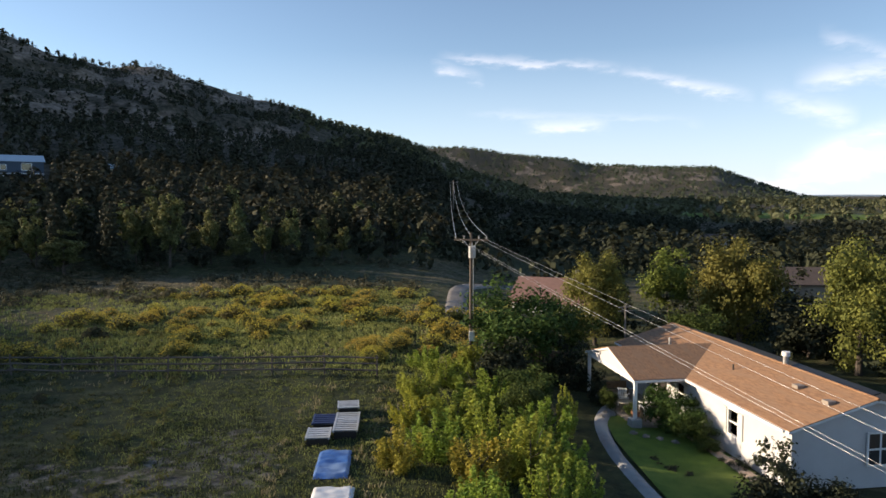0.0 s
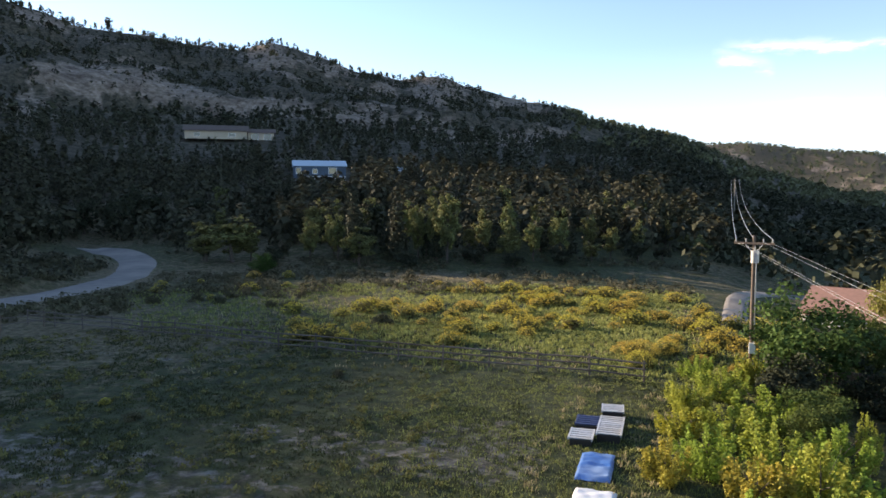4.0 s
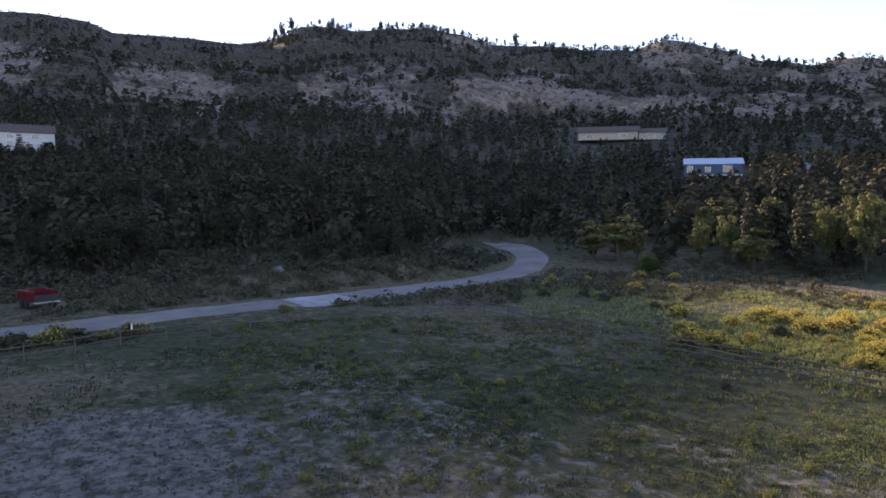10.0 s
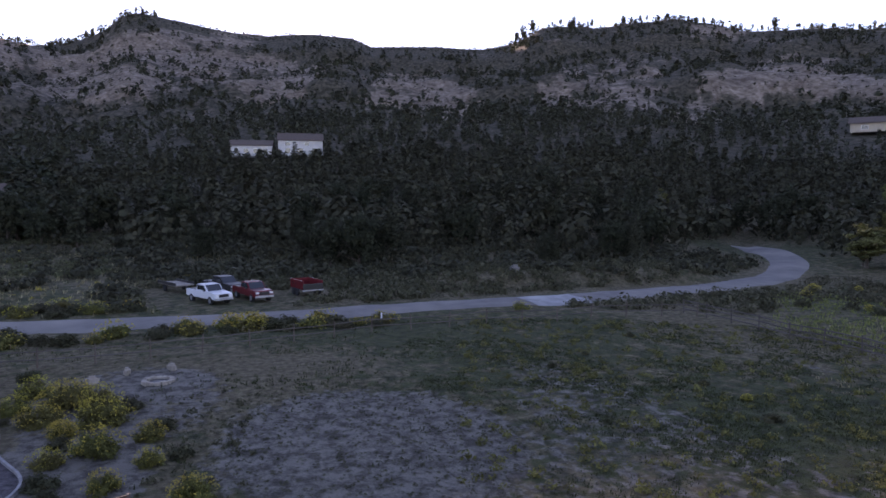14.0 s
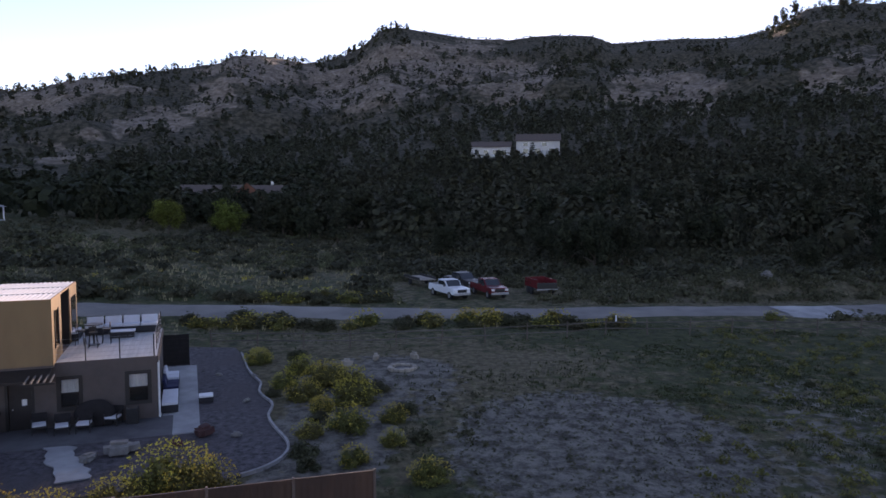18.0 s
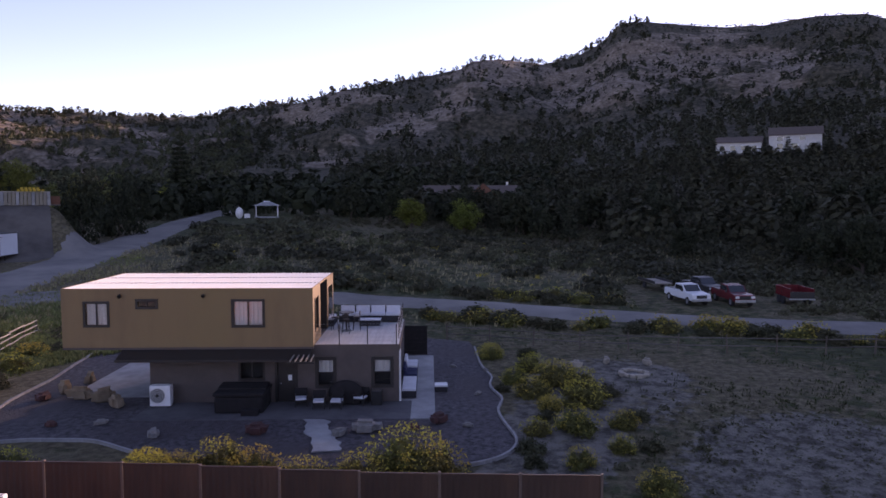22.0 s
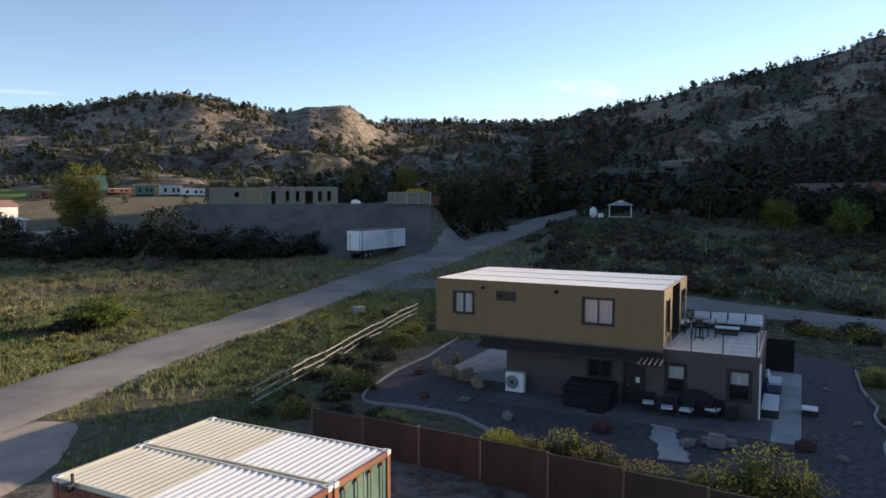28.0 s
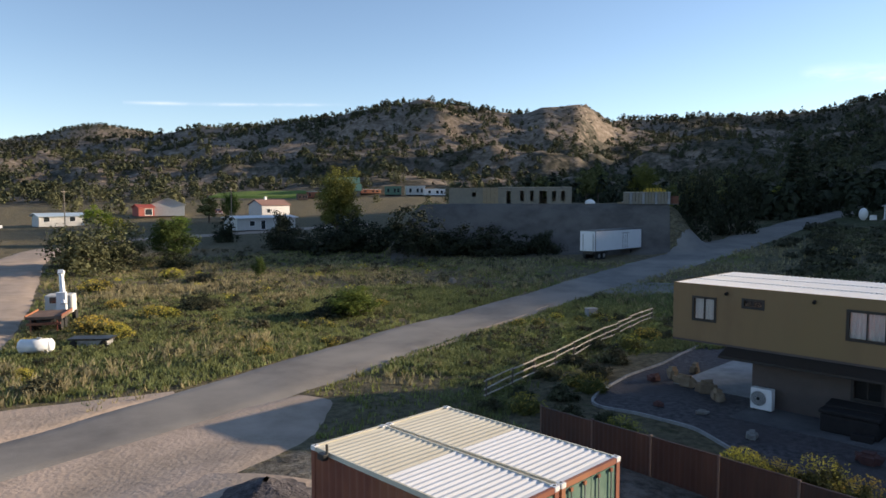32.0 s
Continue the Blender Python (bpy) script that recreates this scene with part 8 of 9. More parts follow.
LINES = [np.array(p, float) for p in (
    [(-57, -57), (-61.5, -24), (-62, 10), (-62.7, 34), (-66.5, 58), (-71, 68), (-80, 80), (-92, 89), (-104, 93)], [(60, 2), (14, -25.4), (0, -33.8), (-10, -41), (-20, -48.5), (-37.5, -58.4), (-60, -69.5), (-96, -85.3), (-140, -101)], [(1.0, 60), (1.8, 76), (2.6, 84), (5, 90), (12, 95), (22, 97)], [(12.2, -40), (11.9, -60), (12.3, -74), (13.8, -97), (15.5, -120), (13.5, -143), (0, -159), (-30, -164), (-55, -170)])]
SPOTS = np.array([(-31, -19, 17), (15, 35, 11), (-112, 183, 14), (-186, 228, 22), (-178, 240, 14), (-235, 31, 14), (-238, 15, 12), (-166, -50, 11), (-27, -171, 12), (-38, -208, 11), (-62, -100, 17), (-64, -81, 8), (-80, -86, 9), (-122, -80, 8),
                  (-72, 2, 8), (-74, 9, 4), (-79, -2, 5), (15, -200, 9), (-5, -220, 10), (-103, 169, 10), (-97, 158, 8), (-176, 213, 13), (-163, 224, 10), (-222, 29, 10), (-224, 14, 9), (-110, -278, 20), (-86, -290, 12), (-7, -17, 8), (10, 28, 6), (1, -29, 5.5), (-3.5, -30.5, 4), (-7.5, -33, 2.5), (-50, -305, 20), (-70, -292, 14), (0, -21, 5), (6, -15, 7), (7, -24, 7), (13, -20, 8), (5, -36.8, 3.0), (10, -34.8, 4), (16, -31, 4)], float)


def clear(x, y, road=5.0):
    """True where nothing built stands."""
    ok = np.ones(len(x), bool)
    for P, k in zip(LINES, (1.0, 0.82, 1.0, 1.1)):
        for (ax, ay), (bx, by) in zip(P[:-1], P[1:]):
            t = np.clip(((x - ax) * (bx - ax) + (y - ay) * (by - ay)) / ((bx - ax) ** 2 + (by - ay) ** 2), 0, 1)
            ok &= np.hypot(x - ax - t * (bx - ax), y - ay - t * (by - ay)) > road * k
    for sx, sy, r in SPOTS:
        ok &= np.hypot(x - sx, y - sy) > r
    return ok


def scatter(n, a0, a1, r0, r1, seed):
    g = np.random.default_rng(seed)
    az = np.radians(g.uniform(a0, a1, n))
    r = np.sqrt(g.uniform(r0 * r0, r1 * r1, n))
    return -np.sin(az) * r, np.cos(az) * r, np.degrees(az), r, g


# nearer wood: trees one by one
x, y, az, r, g = scatter(900, 2, 112, 96, 165, 5)
toe = np.interp(az, [2, 15, 33, 44, 48, 52, 58, 80, 92, 100, 112], [118, 107, 104, 112, 150, 118, 92, 96, 108, 124, 136])
keep = clear(x, y, 6.5) & (r > toe) & (g.random(len(x)) < 0.75)
x, y, az, r = x[keep][:270], y[keep][:270], az[keep][:270], r[keep][:270]
for i in range(len(x)):
    k = ("pine", "dark", "juniper", "cottonwood", "pine", "dark")[int(g.random() * 6)] if az[i] < 55 else ("dark", "juniper", "dark", "pine")[int(g.random() * 4)]
    h = g.uniform(4.5, 8.5) if k != "juniper" else g.uniform(2.6, 4.2)
    plant(k, x[i], y[i], h, None if k != "dark" else h * 0.8, i, "hillside wood")


def woods(name, n, a0, a1, r0, r1, hmin, hmax, cards, material, label, seed, slim=0.55, density=None, cone=0.0, sink=0.08):
    """Countless far trees of one kind in one mesh: each a ragged clump of cards."""
    x, y, az, r, g = scatter(n, a0, a1, r0, r1, seed)
    keep = clear(x, y, 5.5)
    if density is not None:
        keep &= g.random(len(x)) < density(x, y, az, r)
    x, y, az, r = x[keep], y[keep], az[keep], r[keep]
    z = land(x, y)[0]
    h = g.uniform(hmin, hmax, len(x))
    w = h * slim * g.uniform(0.75, 1.3, len(x))
    c = np.repeat(np.stack([x, y, z], 1), cards, 0)
    hh, ww = np.repeat(h, cards), np.repeat(w, cards)
    f = g.random(len(c)) ** 0.8
    prof = np.sqrt(np.clip(1 - (1.7 * f - 0.62) ** 2, 0.05, 1)) * (1 - cone) + cone * (1 - f)
    a = g.random(len(c)) * math.tau
    lob = 1 + 0.3 * np.sin(a * 3 + np.repeat(g.random(len(x)) * 6, cards))
    rr = ww / 2 * prof * lob * np.sqrt(g.uniform(0.25, 1, len(c)))
    out = np.stack([np.cos(a) * rr / (ww / 2), np.sin(a) * rr / (ww / 2), 1.4 * f - 0.5], 1)
    c[:, 0] += np.cos(a) * rr
    c[:, 1] += np.sin(a) * rr
    c[:, 2] += hh * (f * (1 - sink) - 0.02)
    v = leaf_quads(c, 0.01, 1, ww * (0.26 if cards < 22 else 0.25 if cards < 36 else 0.185 if cards < 65 else 0.13), g, 1.0, 1.0, 0.15, out)
    return tagged(place(name, quad_mesh(name, v, material), None), label, "trees", kind="stuff"), len(x)


def forest_density(x, y, az, r):
    toe_ = np.interp(az, [2, 15, 33, 44, 48, 52, 58, 80, 92, 100, 112], [118, 107, 104, 112, 150, 118, 92, 96, 108, 124, 136])
    return (r > toe_ + 8) * np.clip(1.15 - fbm(x * 0.02, y * 0.02, 77) * 0.7, 0, 1)


woods("hillside_wood", 2300, 0, 112, 110, 235, 4, 8.5, 105, L_WOOD, "dense dark mixed wood covering the lower slope", 61, 0.6, forest_density, 0.3)
woods("hillside_wood", 2600, -2, 118, 220, 330, 4, 8.5, 48, L_PINE, "dark pines covering the middle slope", 62, 0.5, forest_density, 0.6)


def off_rim(az, r):
    """Nothing tall grows on the bare rim over which the evening sun comes."""
    return 1.0 - ((az > 66) & (az < 93) & (r > np.interp(az, AWAY[:, 0], AWAY[:, 1]) - 75))


def hill_density(x, y, az, r):
    clump = fbm(x * 0.03, y * 0.03, 88, 3)
    bl = bluffs(x, y, land(x, y)[0])
    return np.clip((1 - 0.8 * bl) * (0.35 + 0.65 * sstep(0.35, 0.55, clump)), 0.10, 1) * (1 - 0.95 * ((az > 143) & (az < 149.5) & (r > 490))) * off_rim(az, r)


def on_crest(x, y, az, r):
    return (np.abs(r - np.interp(az, AWAY[:, 0], AWAY[:, 1])) < 16) * np.clip(0.35 + 1.1 * (fbm(az * 0.8, az * 0, 37) - 0.3), 0, 1) * ((az < 66) | (az > 96)) * ((az < 31) | (az > 34)) * ((az < 143) | (az > 149))


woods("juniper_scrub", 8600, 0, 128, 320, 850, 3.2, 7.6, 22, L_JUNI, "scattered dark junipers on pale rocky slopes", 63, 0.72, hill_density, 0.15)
woods("juniper_scrub", 5600, 124, 196, 300, 640, 2.0, 5.0, 56, L_JUNISUN, "junipers coloured lighter for sun, dotted over the dry hill", 64, 0.85, hill_density, 0.15)
woods("juniper_scrub", 1700, 112, 190, 640, 800, 3, 5.5, 20, L_JUNI, "dark junipers along the far ridge", 65, 0.9, lambda x, y, az, r: ((az < 142) | (az > 150)) * 1.0)
woods("slope_scrub", 15000, 6, 190, 300, 840, 0.9, 2.3, 9, L_JUNI, "low scrub dotted over the bare slopes", 56, 1.3, lambda x, y, az, r: 0.85 * (r < np.interp(az, AWAY[:, 0], AWAY[:, 1])) * off_rim(az, r), 0.0)
woods("crest_wood", 19000, 8, 170, 520, 980, 2.4, 5.6, 40, L_JUNI, "ragged line of dark trees along the ridge", 57, 0.85, on_crest, 0.2)
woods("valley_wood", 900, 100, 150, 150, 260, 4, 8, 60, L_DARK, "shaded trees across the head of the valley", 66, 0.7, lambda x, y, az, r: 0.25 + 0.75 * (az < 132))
woods("valley_wood", 260, 132, 185, 232, 330, 2.5, 6, 100, L_OLIVE, "green trees along the foot of the hill", 67, 0.8, lambda x, y, az, r: np.where((az > 147) & (az < 176) & (r < 318), 0.04, 1.0))
# dark leaf colour replaces the mountain's shade missing from this part
woods("valley_wood", 1700, -38, 6, 96, 420, 4, 8, 66, L_DARK, "lower valley trees coloured dark for the mountain's shade", 68, 0.8, lambda x, y, az, r: np.where(r < 150, 0.35, 0.9) * (fbm(x * 0.03, y * 0.03, 45) > 0.40))
# olive leaves here put the far valley's sunlight into the colour
woods("valley_wood", 1900, -38, 12, 420, 1150, 5, 9, 24, L_OLIVE, "woods on the distant valley sides coloured lighter for sun", 69, 0.9)
woods("mesa_wood", 5600, -38, 8, 1150, 2400, 5, 10, 12, L_MESA, "specks of trees on the far mesa", 70, 1.0)
woods("mesa_wood", 1500, 170, 192, 1900, 2420, 5, 9, 14, L_JUNI, "specks of trees on the distant hill", 58, 1.0)
woods("crest_scrub", 900, 66, 92, 760, 812, 0.7, 1.5, 16, L_JUNI, "low scrub along the bare crest", 59, 1.4)
# tall pines standing along the crest
x, y, az, r, g = scatter(600, 20, 100, 700, 850, 9)
rc_ = np.interp(az, AWAY[:, 0], AWAY[:, 1])
keep = (np.abs(r - rc_) < 14) & ((az < 66) | (az > 92))
x, y, az = x[keep][:60], y[keep][:60], az[keep][:60]
for i in range(len(x)):
    plant("ponderosa", x[i], y[i], g.uniform(4, 7.5), None, i, "crest pines")
for i, (a, hh) in enumerate(((46.5, 15), (61.0, 12), (62.0, 9), (64.2, 17), (64.9, 16), (65.4, 13), (57.2, 11), (59.6, 10), (54.0, 9), (31.5, 9), (48.8, 9))):
    R = 792
    plant("ponderosa", -math.sin(radians(a)) * R, math.cos(radians(a)) * R, hh, hh * 0.5, i, "crest pines")


# rabbitbrush: dull stems below, flower heads above
def heads(n, k, size, rng):
    """Flower heads over the upper side of a mound."""
    d = rng.normal(size=(n * 3, 3))
    d /= np.linalg.norm(d, axis=1)[:, None]
    d[:, 2] = np.abs(d[:, 2])
    lump = fbm(d[:, 0] * 3 + 9, d[:, 1] * 3 + 9, 5)
    d = d[(d[:, 2] > 0.28) & (lump > 0.38)][:n]
    return leaf_quads(d * rng.uniform(0.86, 1.08, len(d))[:, None] * np.array([0.68, 0.68, 0.72]), 0.05, k, size, rng, 0.1, 0.8, 0.6)


BUSH = []
rb = np.random.default_rng(33)
for i in range(4):
    k = 26
    d = rb.normal(size=(k, 3))
    d /= np.linalg.norm(d, axis=1)[:, None]
    d[:, 2] = np.abs(d[:, 2])
    c = d * rb.uniform(0.35, 0.8, k)[:, None] * np.array([0.62, 0.62, 0.62])
    stem = quad_mesh("foliage", leaf_quads(c, 0.22, 40, 0.062, rb, 0.1, 1.0, 0.3), L_RABGRN)
    flower, few = quad_mesh("bloom", heads(190, 3, 0.036, rb), L_RABBIT), quad_mesh("bloom", heads(60, 3, 0.036, rb), L_RABBIT)
    sage = quad_mesh("foliage", leaf_quads(c * 1.1, 0.24, 52, 0.058, rb, 0.1, 0.9, 0.3), L_SAGE)
    BUSH.append((stem, flower, sage, few))


FINE = []
for i in range(2):
    k = 52
    d = rb.normal(size=(k, 3))
    d /= np.linalg.norm(d, axis=1)[:, None]
    d[:, 2] = np.abs(d[:, 2])
    c = d * rb.uniform(0.3, 0.85, k)[:, None] * 0.62
    stem = quad_mesh("foliage", leaf_quads(c, 0.18, 80, 0.034, rb, 0.1, 1.0, 0.3), L_RABGRN)
    FINE.append((stem, quad_mesh("bloom", heads(720, 3, 0.020, rb), L_RABBIT), None, quad_mesh("bloom", heads(260, 3, 0.020, rb), L_RABBIT)))


def bush(x, y, s, i, bloom=True, wide=1.0, group="rabbitbrush"):
    full = group.startswith("meadow") or i % 13 == 0
    st_, fl_, sg, fw = FINE[i % 2] if bloom and math.hypot(x, y) < 48 else BUSH[i % 4]
    name, label = ("rabbitbrush", "rabbitbrush in yellow flower on dry grass" if full else "olive rabbitbrush with a few yellow flower heads") if bloom else ("sagebrush", "low grey-green sagebrush on dry ground")
    t = thing(name, pose(x, y, zat(x, y) - 0.03, 0, 0, i * 47 % 360) @ Matrix.Diagonal((s * wide, s * wide, s * 1.15, 1)), label, "bush", group if bloom else "sagebrush")
    if bloom:
        place("foliage", st_, t)
        tagged(place("bloom", fl_ if full else fw, t), kind="stuff")
    else:
        place("foliage", sg, t)


def bush_field(n, x0, x1, y0, y1, smin, smax, seed, bloom=1.0, group="rabbitbrush", mask=None, wide=1.2, sep=1.7):
    g = np.random.default_rng(seed)
    x, y = g.uniform(x0, x1, n * 3), g.uniform(y0, y1, n * 3)
    k = clear(x, y, 4.2) & (fbm(x * 0.12, y * 0.12, seed) > 0.40)
    if mask is not None:
        k &= mask(x, y)
    got = []
    for p in zip(x[k], y[k]):
        if len(got) < n and all(math.hypot(p[0] - q[0], p[1] - q[1]) > smin * sep for q in got):
            got.append(p)
    for i, (a, b) in enumerate(got):
        bush(a, b, g.uniform(smin, smax), i, g.random() < bloom, wide * g.uniform(0.85, 1.25), group)


bush_field(100, -31, 3, 43, 76, 0.6, 1.55, 71, 0.95, "meadow rabbitbrush", wide=1.3)
bush_field(26, -60, -34, 50, 82, 0.7, 1.3, 72, 0.15, "meadow rabbitbrush")
bush_field(50, -58.8, -54.5, -24, 14, 0.9, 1.6, 73, 0.4, "lane rabbitbrush", wide=1.5, sep=1.3)
bush_field(30, -70, -65.5, -34, -5, 0.8, 1.4, 74, 0.3, "lane rabbitbrush", wide=1.5, sep=1.4)
for i, (x, y, s, w) in enumerate(((-43.0, -11.6, 1.2, 1.2), (-37.5, -8.7, 1.1, 1.2), (-35.2, -7.2, 1.3, 1.3), (-37.9, -6.6, 1.7, 1.2), (-37.6, -5.0, 1.4, 1.2), (-34.7, -4.6, 1.55, 1.35), (-31.7, -2.4, 1.0, 1.2), (-30.4, -4.3, 1.45, 1.2), (-29.6, -5.9, 0.9, 1.3),
                                  (-26.4, -3.5, 1.0, 1.1), (-24.8, -0.6, 1.1, 1.2), (-28.6, -2.2, 0.9, 1.1), (-40.6, -8.4, 1.3, 1.3), (-33.2, -6.0, 0.9, 1.2), (-39.8, -6.4, 1.1, 1.2))):
    bush(x, y, s, i, True, w, "yard edge rabbitbrush")
for i, (x, y, s) in enumerate(((-33.0, -2.0, 0.8), (-29.2, -1.0, 0.7), (-27.4, -5.6, 0.9), (-31.6, -5.8, 0.7), (-36.4, -3.6, 0.9), (-35.6, -9.0, 0.6), (-25.9, -5.2, 0.7), (-44.5, -9.6, 0.9))):
    bush(x, y, s, i, False, 1.4, "yard edge brush")
for i, (x, y, s, w) in enumerate(((-24.2, -32.6, 1.3, 1.3), (-22.0, -31.4, 1.1, 1.3), (-20.0, -29.6, 1.2, 1.4), (-18.4, -27.0, 1.0, 1.3), (-19.4, -25.4, 0.9, 1.2), (-17.2, -28.6, 1.1, 1.4), (-27.4, -35.0, 1.3, 1.3), (-24.8, -35.6, 1.2, 1.4), (-21.6, -33.6, 1.0, 1.5),
                                  (-30.6, -37.4, 1.3, 1.4), (-18.4, -31.0, 0.9, 1.4), (-15.6, -29.4, 0.9, 1.3), (-28.6, -38.6, 1.1, 1.3), (-33.6, -39.4, 1.2, 1.4), (-18.2, -21.2, 0.9, 1.2), (-17.6, -24.6, 0.8, 1.2))):
    bush(x, y, s, i, i % 4 == 1, w, "roadside rabbitbrush")
bush_field(9, -46, -20, 14, 36, 0.4, 0.7, 76, 0.1, "meadow rabbitbrush")
bush_field(30, -38, -12, -50, -30, 0.5, 1.0, 77, 0.75, "roadside rabbitbrush", lambda x, y: (np.hypot(x + 31, y + 19) > 17.5) & (np.hypot(x + 8, y + 17) > 9))
bush_field(40, -22, 8, -80, -45, 0.5, 1.1, 78, 0.55, "valley rabbitbrush")
for i, (x, y, s, w) in enumerate(((-19.4, -17.7, 1.5, 1.1), (-20.3, -17.0, 1.3, 1.0), (-21.2, -15.9, 1.75, 1.1), (-21.2, -14.4, 1.6, 1.0), (-20.9, -12.4, 1.5, 1.3), (-22.0, -10.6, 1.6, 1.1), (-23.8, -9.6, 2.1, 1.25), (-23.2, -8.4, 1.9, 1.1), (-22.2, -30.3, 1.2, 1.3), (-18.6, -23.2, 1.3, 1.2), (-60.5, 27.3, 0, 0),
                                  (-58.2, 27.2, 1.1, 1.3), (-57.6, 9.0, 1.5, 1.4), (-57.3, 3.5, 1.5, 1.5), (-57.0, -1.5, 1.5, 1.4), (-56.8, -6.5, 1.6, 1.5))):
    if s:
        bush(x, y, s, i, True, w, "yard edge rabbitbrush")
for i, (x, y, s) in enumerate(((-0.6, 60.5, 1.3), (1.2, 61.2, 1.2), (3.0, 61.6, 1.4), (4.4, 63.0, 1.3), (-1.6, 63.5, 1.1), (-1.4, 67.5, 1.2))):
    bush(x, y, s, i, True, 1.3, "meadow rabbitbrush")


for i, (x, y, s, w) in enumerate(((2.6, -58.7, 1.7, 1.5), (1.0, -57.6, 1.2, 1.4), (-1.9, -64.9, 1.3, 1.7), (-3.2, -64.2, 1.1, 1.4), (3.3, -85.9, 1.6, 1.8), (1.2, -71.0, 1.2, 1.3), (0.4, -55.3, 1.1, 1.2), (-5.2, -97.2, 1.6, 1.6), (-14.0, -55.3, 0.8, 1.4), (6.6, -55.4, 0.8, 1.4), (-21.5, -62.0, 0.9, 1.4), (5.6, -45.5, 0.8, 1.3))):
    bush(x, y, s, i, True, w, "meadow rabbitbrush")
for i, (x, y, s, w) in enumerate(((-5.8, -68.2, 1.5, 2.0), (-7.2, -68.8, 1.3, 1.8), (4.2, -41.8, 1.3, 1.6), (-9.5, -78.2, 1.2, 1.8), (-8.2, -90.5, 1.6, 2.0))):
    bush(x, y, s, i, False, w, "valley brush")


def clumps(name, n, a0, a1, r0, r1, s0, s1, material, label, seed, density=None, cards=18, flat=0.6):
    """Low brush beyond counting, one mesh."""
    x, y, az, r, g = scatter(n, a0, a1, r0, r1, seed)
    keep = clear(x, y, 4.6)
    if density is not None:
        keep &= g.random(len(x)) < density(x, y, az, r)
    x, y = x[keep], y[keep]
    s = g.uniform(s0, s1, len(x))
    c = np.stack([x, y, land(x, y)[0] + s * 0.25], 1)
    v = leaf_quads(c, s * 0.75, cards * 2, s * 0.15, g, 0.3, flat, 0.4)
    return tagged(place(name, quad_mesh(name, v, material), None), label, "brush", kind="stuff")


clumps("meadow_brush", 1500, 84, 128, 64, 145, 0.7, 1.9, L_SAGE, "dull sage clumps over the shaded meadow", 81, lambda x, y, az, r: fbm(x * 0.06, y * 0.06, 12) > 0.46)
clumps("meadow_brush", 2000, 84, 128, 64, 140, 0.6, 1.6, L_OLIVE, "dull olive brush clumps over the shaded meadow", 82, lambda x, y, az, r: fbm(x * 0.06, y * 0.06, 13) > 0.5)
clumps("meadow_brush", 2600, 46, 90, 66, 118, 0.6, 1.7, L_SAGE, "grey brush along the foot of the wood", 83)
clumps("wood_edge_brush", 420, 46, 96, 84, 122, 1.2, 2.6, L_WOOD, "dark brush crowding the edge of the wood", 94, None, 40, 0.8)
clumps("clay_tufts", 4200, 60, 100, 18, 44, 0.07, 0.18, L_SAGE, "small dull tufts scattered over bare clay", 95, lambda x, y, az, r: (np.hypot((x + 28.5) / 10.5, (y - 6.5) / 8.5) < 1) * 1.0, 14, 0.45)
clumps("meadow_brush", 900, 0, 48, 74, 112, 0.6, 1.5, L_SAGE, "grey brush between meadow and wood", 84, lambda x, y, az, r: fbm(x * 0.06, y * 0.06, 14) > 0.45)
clumps("meadow_brush", 900, 150, 190, 45, 135, 0.4, 1.1, L_SAGE, "sage clumps over the open valley field", 85)
clumps("meadow_brush", 900, 20, 70, 24, 60, 0.25, 0.6, L_RABGRN, "low weeds dotted over the grazed field", 86)


def grass(name, n, a0, a1, r0, r1, h0, h1, material, label, seed, density=None, blades=5, thin=1.0, free=False):
    """Tufts of bent blades beyond counting, one mesh."""
    x, y, az, r, g = scatter(n, a0, a1, r0, r1, seed)
    keep = np.ones(len(x), bool) if free else clear(x, y, 3.8)
    if density is not None:
        keep &= g.random(len(x)) < density(x, y, az, r)
    x, y = x[keep], y[keep]
    k = len(x) * blades
    bx = np.repeat(x, blades) + g.normal(size=k) * 0.10
    by = np.repeat(y, blades) + g.normal(size=k) * 0.10
    bz = np.repeat(land(x, y)[0], blades) - 0.02
    hh = g.uniform(h0, h1, k)
    a = g.random(k) * math.tau
    w = (hh * 0.10 + 0.012) * thin
    lx, ly = np.cos(a) * hh * 0.45, np.sin(a) * hh * 0.45
    px, py = -np.sin(a) * w, np.cos(a) * w
    v = np.stack([np.stack([bx - px, by - py, bz], 1), np.stack([bx + px, by + py, bz], 1), np.stack([bx + px * 0.6 + lx * 0.5, by + py * 0.6 + ly * 0.5, bz + hh * 0.7], 1), np.stack([bx + lx, by + ly, bz + hh], 1)], 1).reshape(-1, 3)
    return tagged(place(name, quad_mesh(name, v, material), None), label, "grass", kind="stuff")


def not_bare(x, y, az, r):
    b = (np.hypot((x + 28.5) / 9.5, (y - 6.5) / 7.5) < 0.95) | (np.hypot((x + 9) / 11, (y + 16) / 13) < 0.95)
    return np.where(b, 0.06, np.clip(fbm(x * 0.15, y * 0.15, 19) * 1.8 - 0.35, 0.05, 1))


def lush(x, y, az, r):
    """Ungrazed grass: beyond the fence and along the hedge, thinned where shade begins."""
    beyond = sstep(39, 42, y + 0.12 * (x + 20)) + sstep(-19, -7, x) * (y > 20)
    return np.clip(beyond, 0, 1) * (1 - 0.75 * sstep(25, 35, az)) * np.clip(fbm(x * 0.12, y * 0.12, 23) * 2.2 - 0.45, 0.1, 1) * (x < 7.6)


def patchy(x, y, az, r):
    return not_bare(x, y, az, r) * sstep(0.36, 0.58, fbm(x * 0.4, y * 0.4, 29))


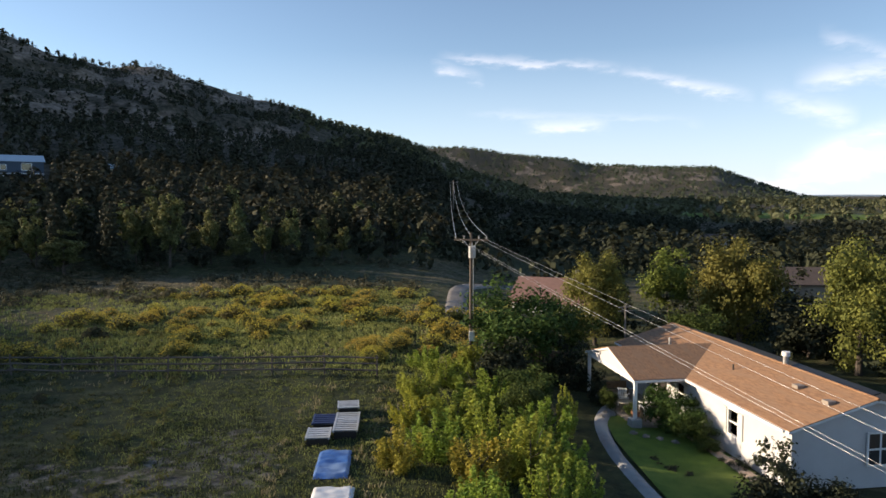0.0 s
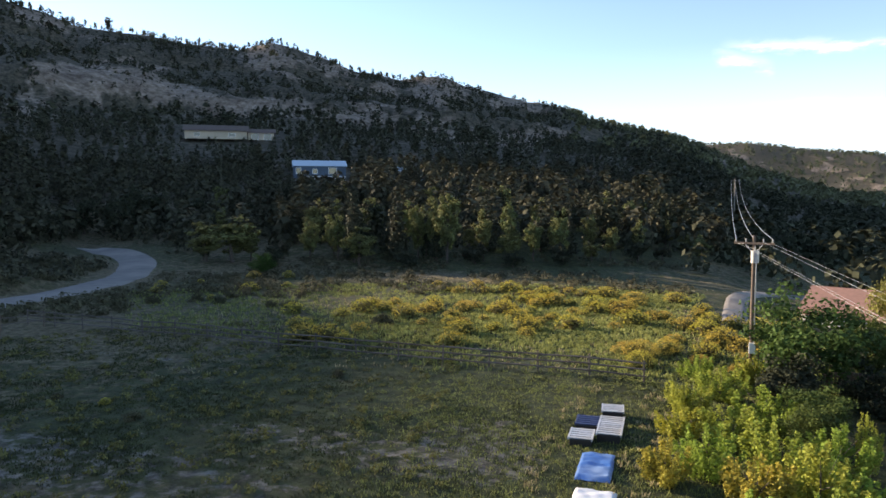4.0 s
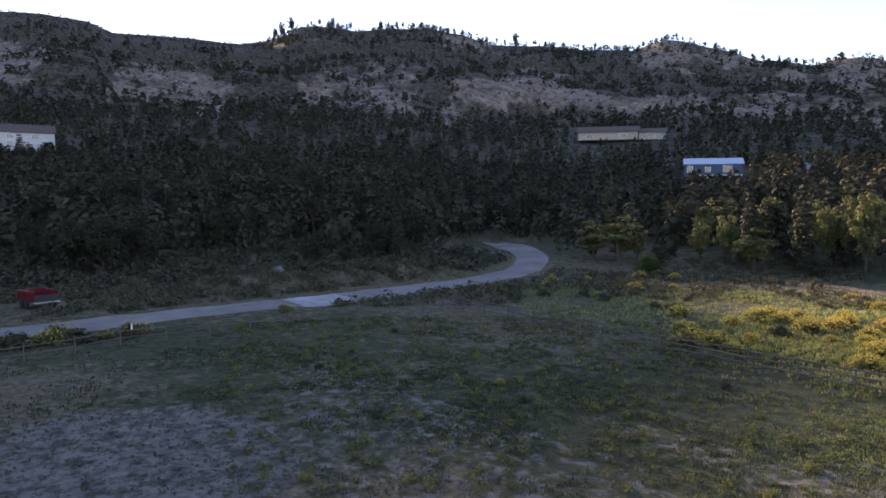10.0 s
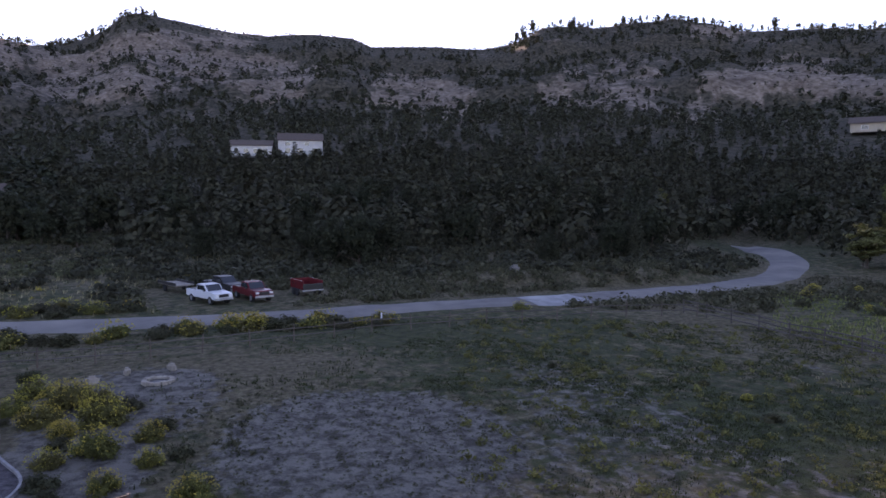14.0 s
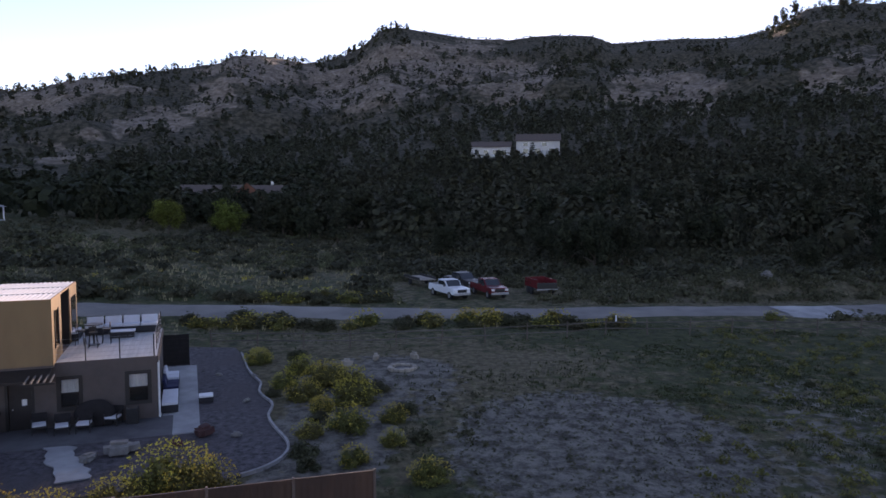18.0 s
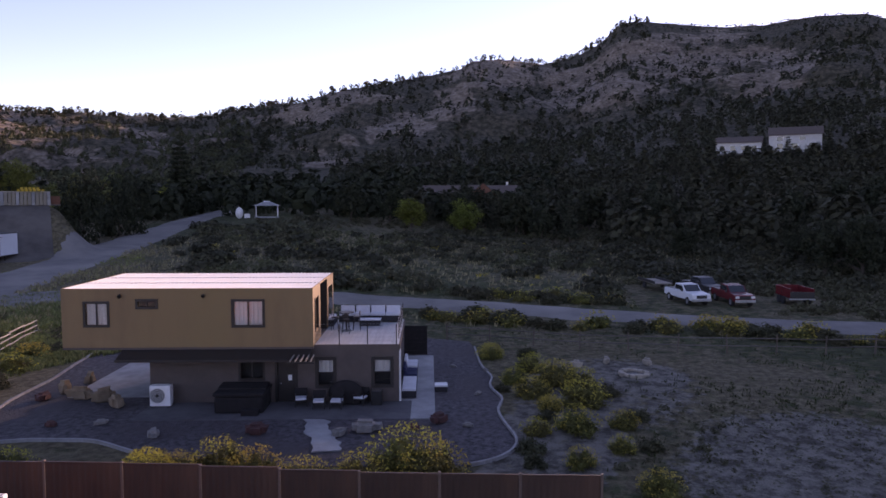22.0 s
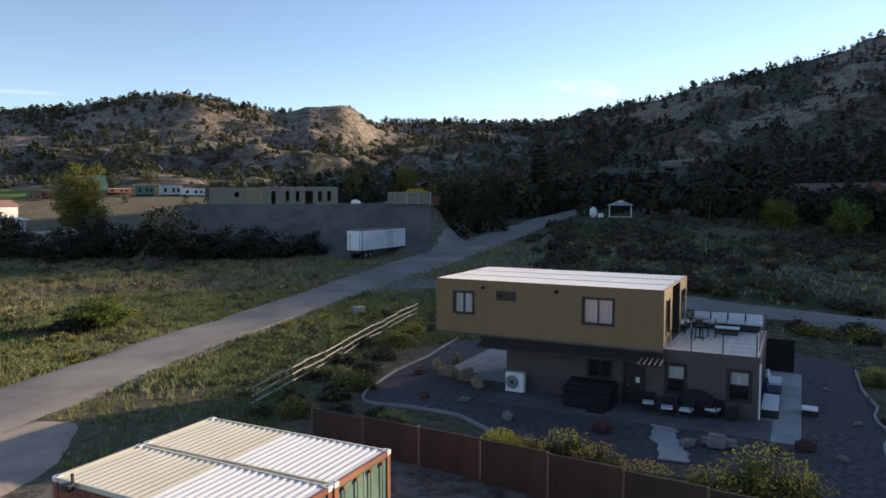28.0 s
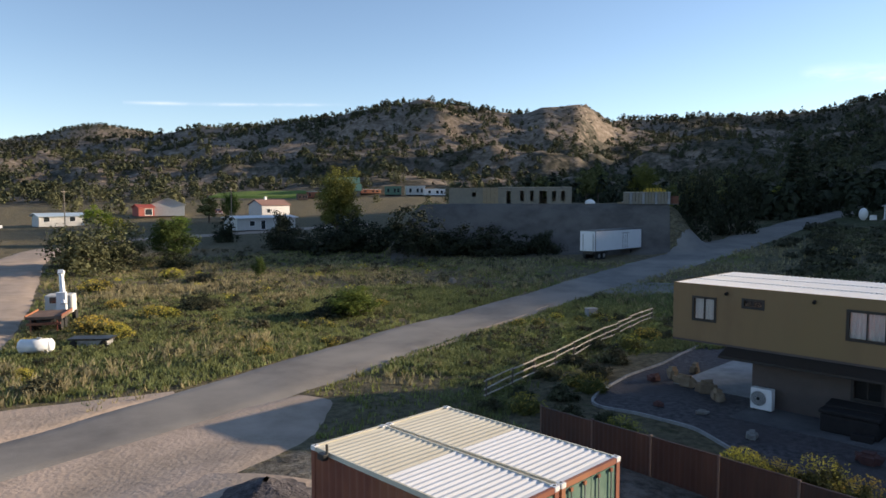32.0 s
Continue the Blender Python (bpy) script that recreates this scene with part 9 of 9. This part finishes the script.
grass("grazed_grass", 60000, -4, 75, 20, 60, 0.05, 0.14, L_SHADEGRASS, "short grazed turf coloured dark for shade over the field", 101, patchy)
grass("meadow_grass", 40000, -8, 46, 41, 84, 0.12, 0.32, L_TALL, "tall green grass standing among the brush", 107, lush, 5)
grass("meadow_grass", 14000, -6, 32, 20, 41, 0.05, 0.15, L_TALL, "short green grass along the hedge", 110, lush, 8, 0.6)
grass("lawn_blades", 9000, -28, -8, 22, 40, 0.03, 0.08, L_TURF, "short blades of the mown lawn", 111, lambda x, y, az, r: (np.hypot((x - 10.6) / 2.2, (y - 31) / 5.6) < 1) * 1.0, 5, 0.8, True)
grass("meadow_grass", 26000, 75, 132, 26, 100, 0.06, 0.20, L_SHADEGRASS, "thin shaded grass tufts round the yard", 102, patchy)
grass("meadow_grass", 44000, 132, 192, 26, 125, 0.09, 0.30, L_TALL, "rough green grass beside the road", 103, lambda x, y, az, r: not_bare(x, y, az, r) * np.clip(fbm(x * 0.09, y * 0.09, 28) * 2.4 - 0.5, 0.08, 1), 6)
grass("dry_grass", 3000, -2, 45, 42, 90, 0.10, 0.26, L_STRAW, "pale dry grass stalks among the brush", 104, lambda x, y, az, r: sstep(0.48, 0.62, fbm(x * 0.1, y * 0.1, 25)))
grass("dry_grass", 16000, 130, 192, 30, 120, 0.2, 0.5, L_STRAW, "pale dry grass stalks by the road", 105, lambda x, y, az, r: sstep(0.46, 0.58, fbm(x * 0.14, y * 0.14, 26)), 7, 0.6)
grass("dry_grass", 2600, 84, 130, 55, 120, 0.2, 0.5, L_STRAW, "dry grass stalks in the shaded meadow", 106)
grass("dry_grass", 200, 2, 15, 20, 38, 0.12, 0.3, L_STRAW, "tall dry grass round the crates", 108, lambda x, y, az, r: (np.abs(x + 2.6) < 0.8) | (np.abs(x + 6.3) < 0.6), 14, 0.35)
clumps("field_brush", 60, 150, 190, 48, 110, 0.45, 1.1, L_RABBIT, "small yellow flowering brush over the open field", 87, lambda x, y, az, r: fbm(x * 0.05, y * 0.05, 15) > 0.5, 16)
grass("roadside_grass", 34000, 134, 190, 40, 78, 0.14, 0.40, L_LUSH, "lush green grass across the road", 112, lambda x, y, az, r: np.clip(fbm(x * 0.11, y * 0.11, 34) * 2.6 - 0.65, 0.12, 1) * (y + 0.75 * x < -33), 6)
grass("dry_grass", 9000, 140, 192, 40, 90, 0.3, 0.75, L_STRAW, "pale straw patches in the open field", 113, lambda x, y, az, r: sum(np.exp(-((x - a) ** 2 + (y - b) ** 2 * 1.6) / (2 * q * q)) for a, b, q in ((-4.8, -48.1, 1.6), (-7.6, -50.8, 1.0), (4.4, -42.0, 1.5), (2.6, -44.4, 1.3), (-1.0, -46.0, 1.0), (-9.5, -77.9, 1.6), (1.0, -78.0, 3.0), (-5.0, -84.0, 2.6), (-14.0, -70.0, 1.8), (6.0, -47.0, 1.4))), 9, 0.5)
clumps("field_brush", 260, 140, 190, 40, 110, 0.4, 1.3, L_OLIVE, "green weeds clumped over the open field", 88)
clumps("verge_brush", 260, 122, 154, 30, 62, 0.35, 1.0, L_SAGE, "dull brown brush between road and yard", 114, lambda x, y, az, r: np.hypot(x + 31, y + 19) > 18, 24)
clumps("verge_weeds", 200, 124, 152, 33, 64, 0.35, 0.95, L_TALL, "green weeds between road and yard", 89, lambda x, y, az, r: np.hypot(x + 31, y + 19) > 18, 24)
grass("verge_grass", 8000, 122, 156, 28, 66, 0.12, 0.36, L_LUSH, "lush grass between road and yard", 109, lambda x, y, az, r: (np.hypot(x + 31, y + 19) > 17.5) * np.clip(fbm(x * 0.2, y * 0.2, 33) * 2 - 0.3, 0.1, 1), 10, 0.5)
clumps("meadow_brush", 520, 84, 130, 64, 140, 1.0, 2.6, L_WOOD, "dark low brush over the shaded meadow", 90, lambda x, y, az, r: fbm(x * 0.08, y * 0.08, 16) > 0.45, 46, 0.34)
clumps("meadow_brush", 70, 84, 130, 64, 120, 0.4, 1.0, L_RABBIT, "sparse yellow heads over the shaded meadow", 91, None, 12, 0.5)
clumps("yard_edge_brush", 240, 86, 112, 20, 44, 0.15, 0.45, L_SAGE, "small dull tufts beside the yard edging", 92, lambda x, y, az, r: (np.abs(x + 29) < 10) & (np.abs(y + 2.5) < 6), 26)
for i, (x, y, s) in enumerate(((9.6, 28.9, 0.45), (9.2, 30.1, 0.35), (10.1, 28.4, 0.4), (9.3, 29.5, 0.3), (12.3, 30.2, 0.4), (12.5, 28.6, 0.35))):
    bush(x, y, s, i, False, 1.3, "garden bed")
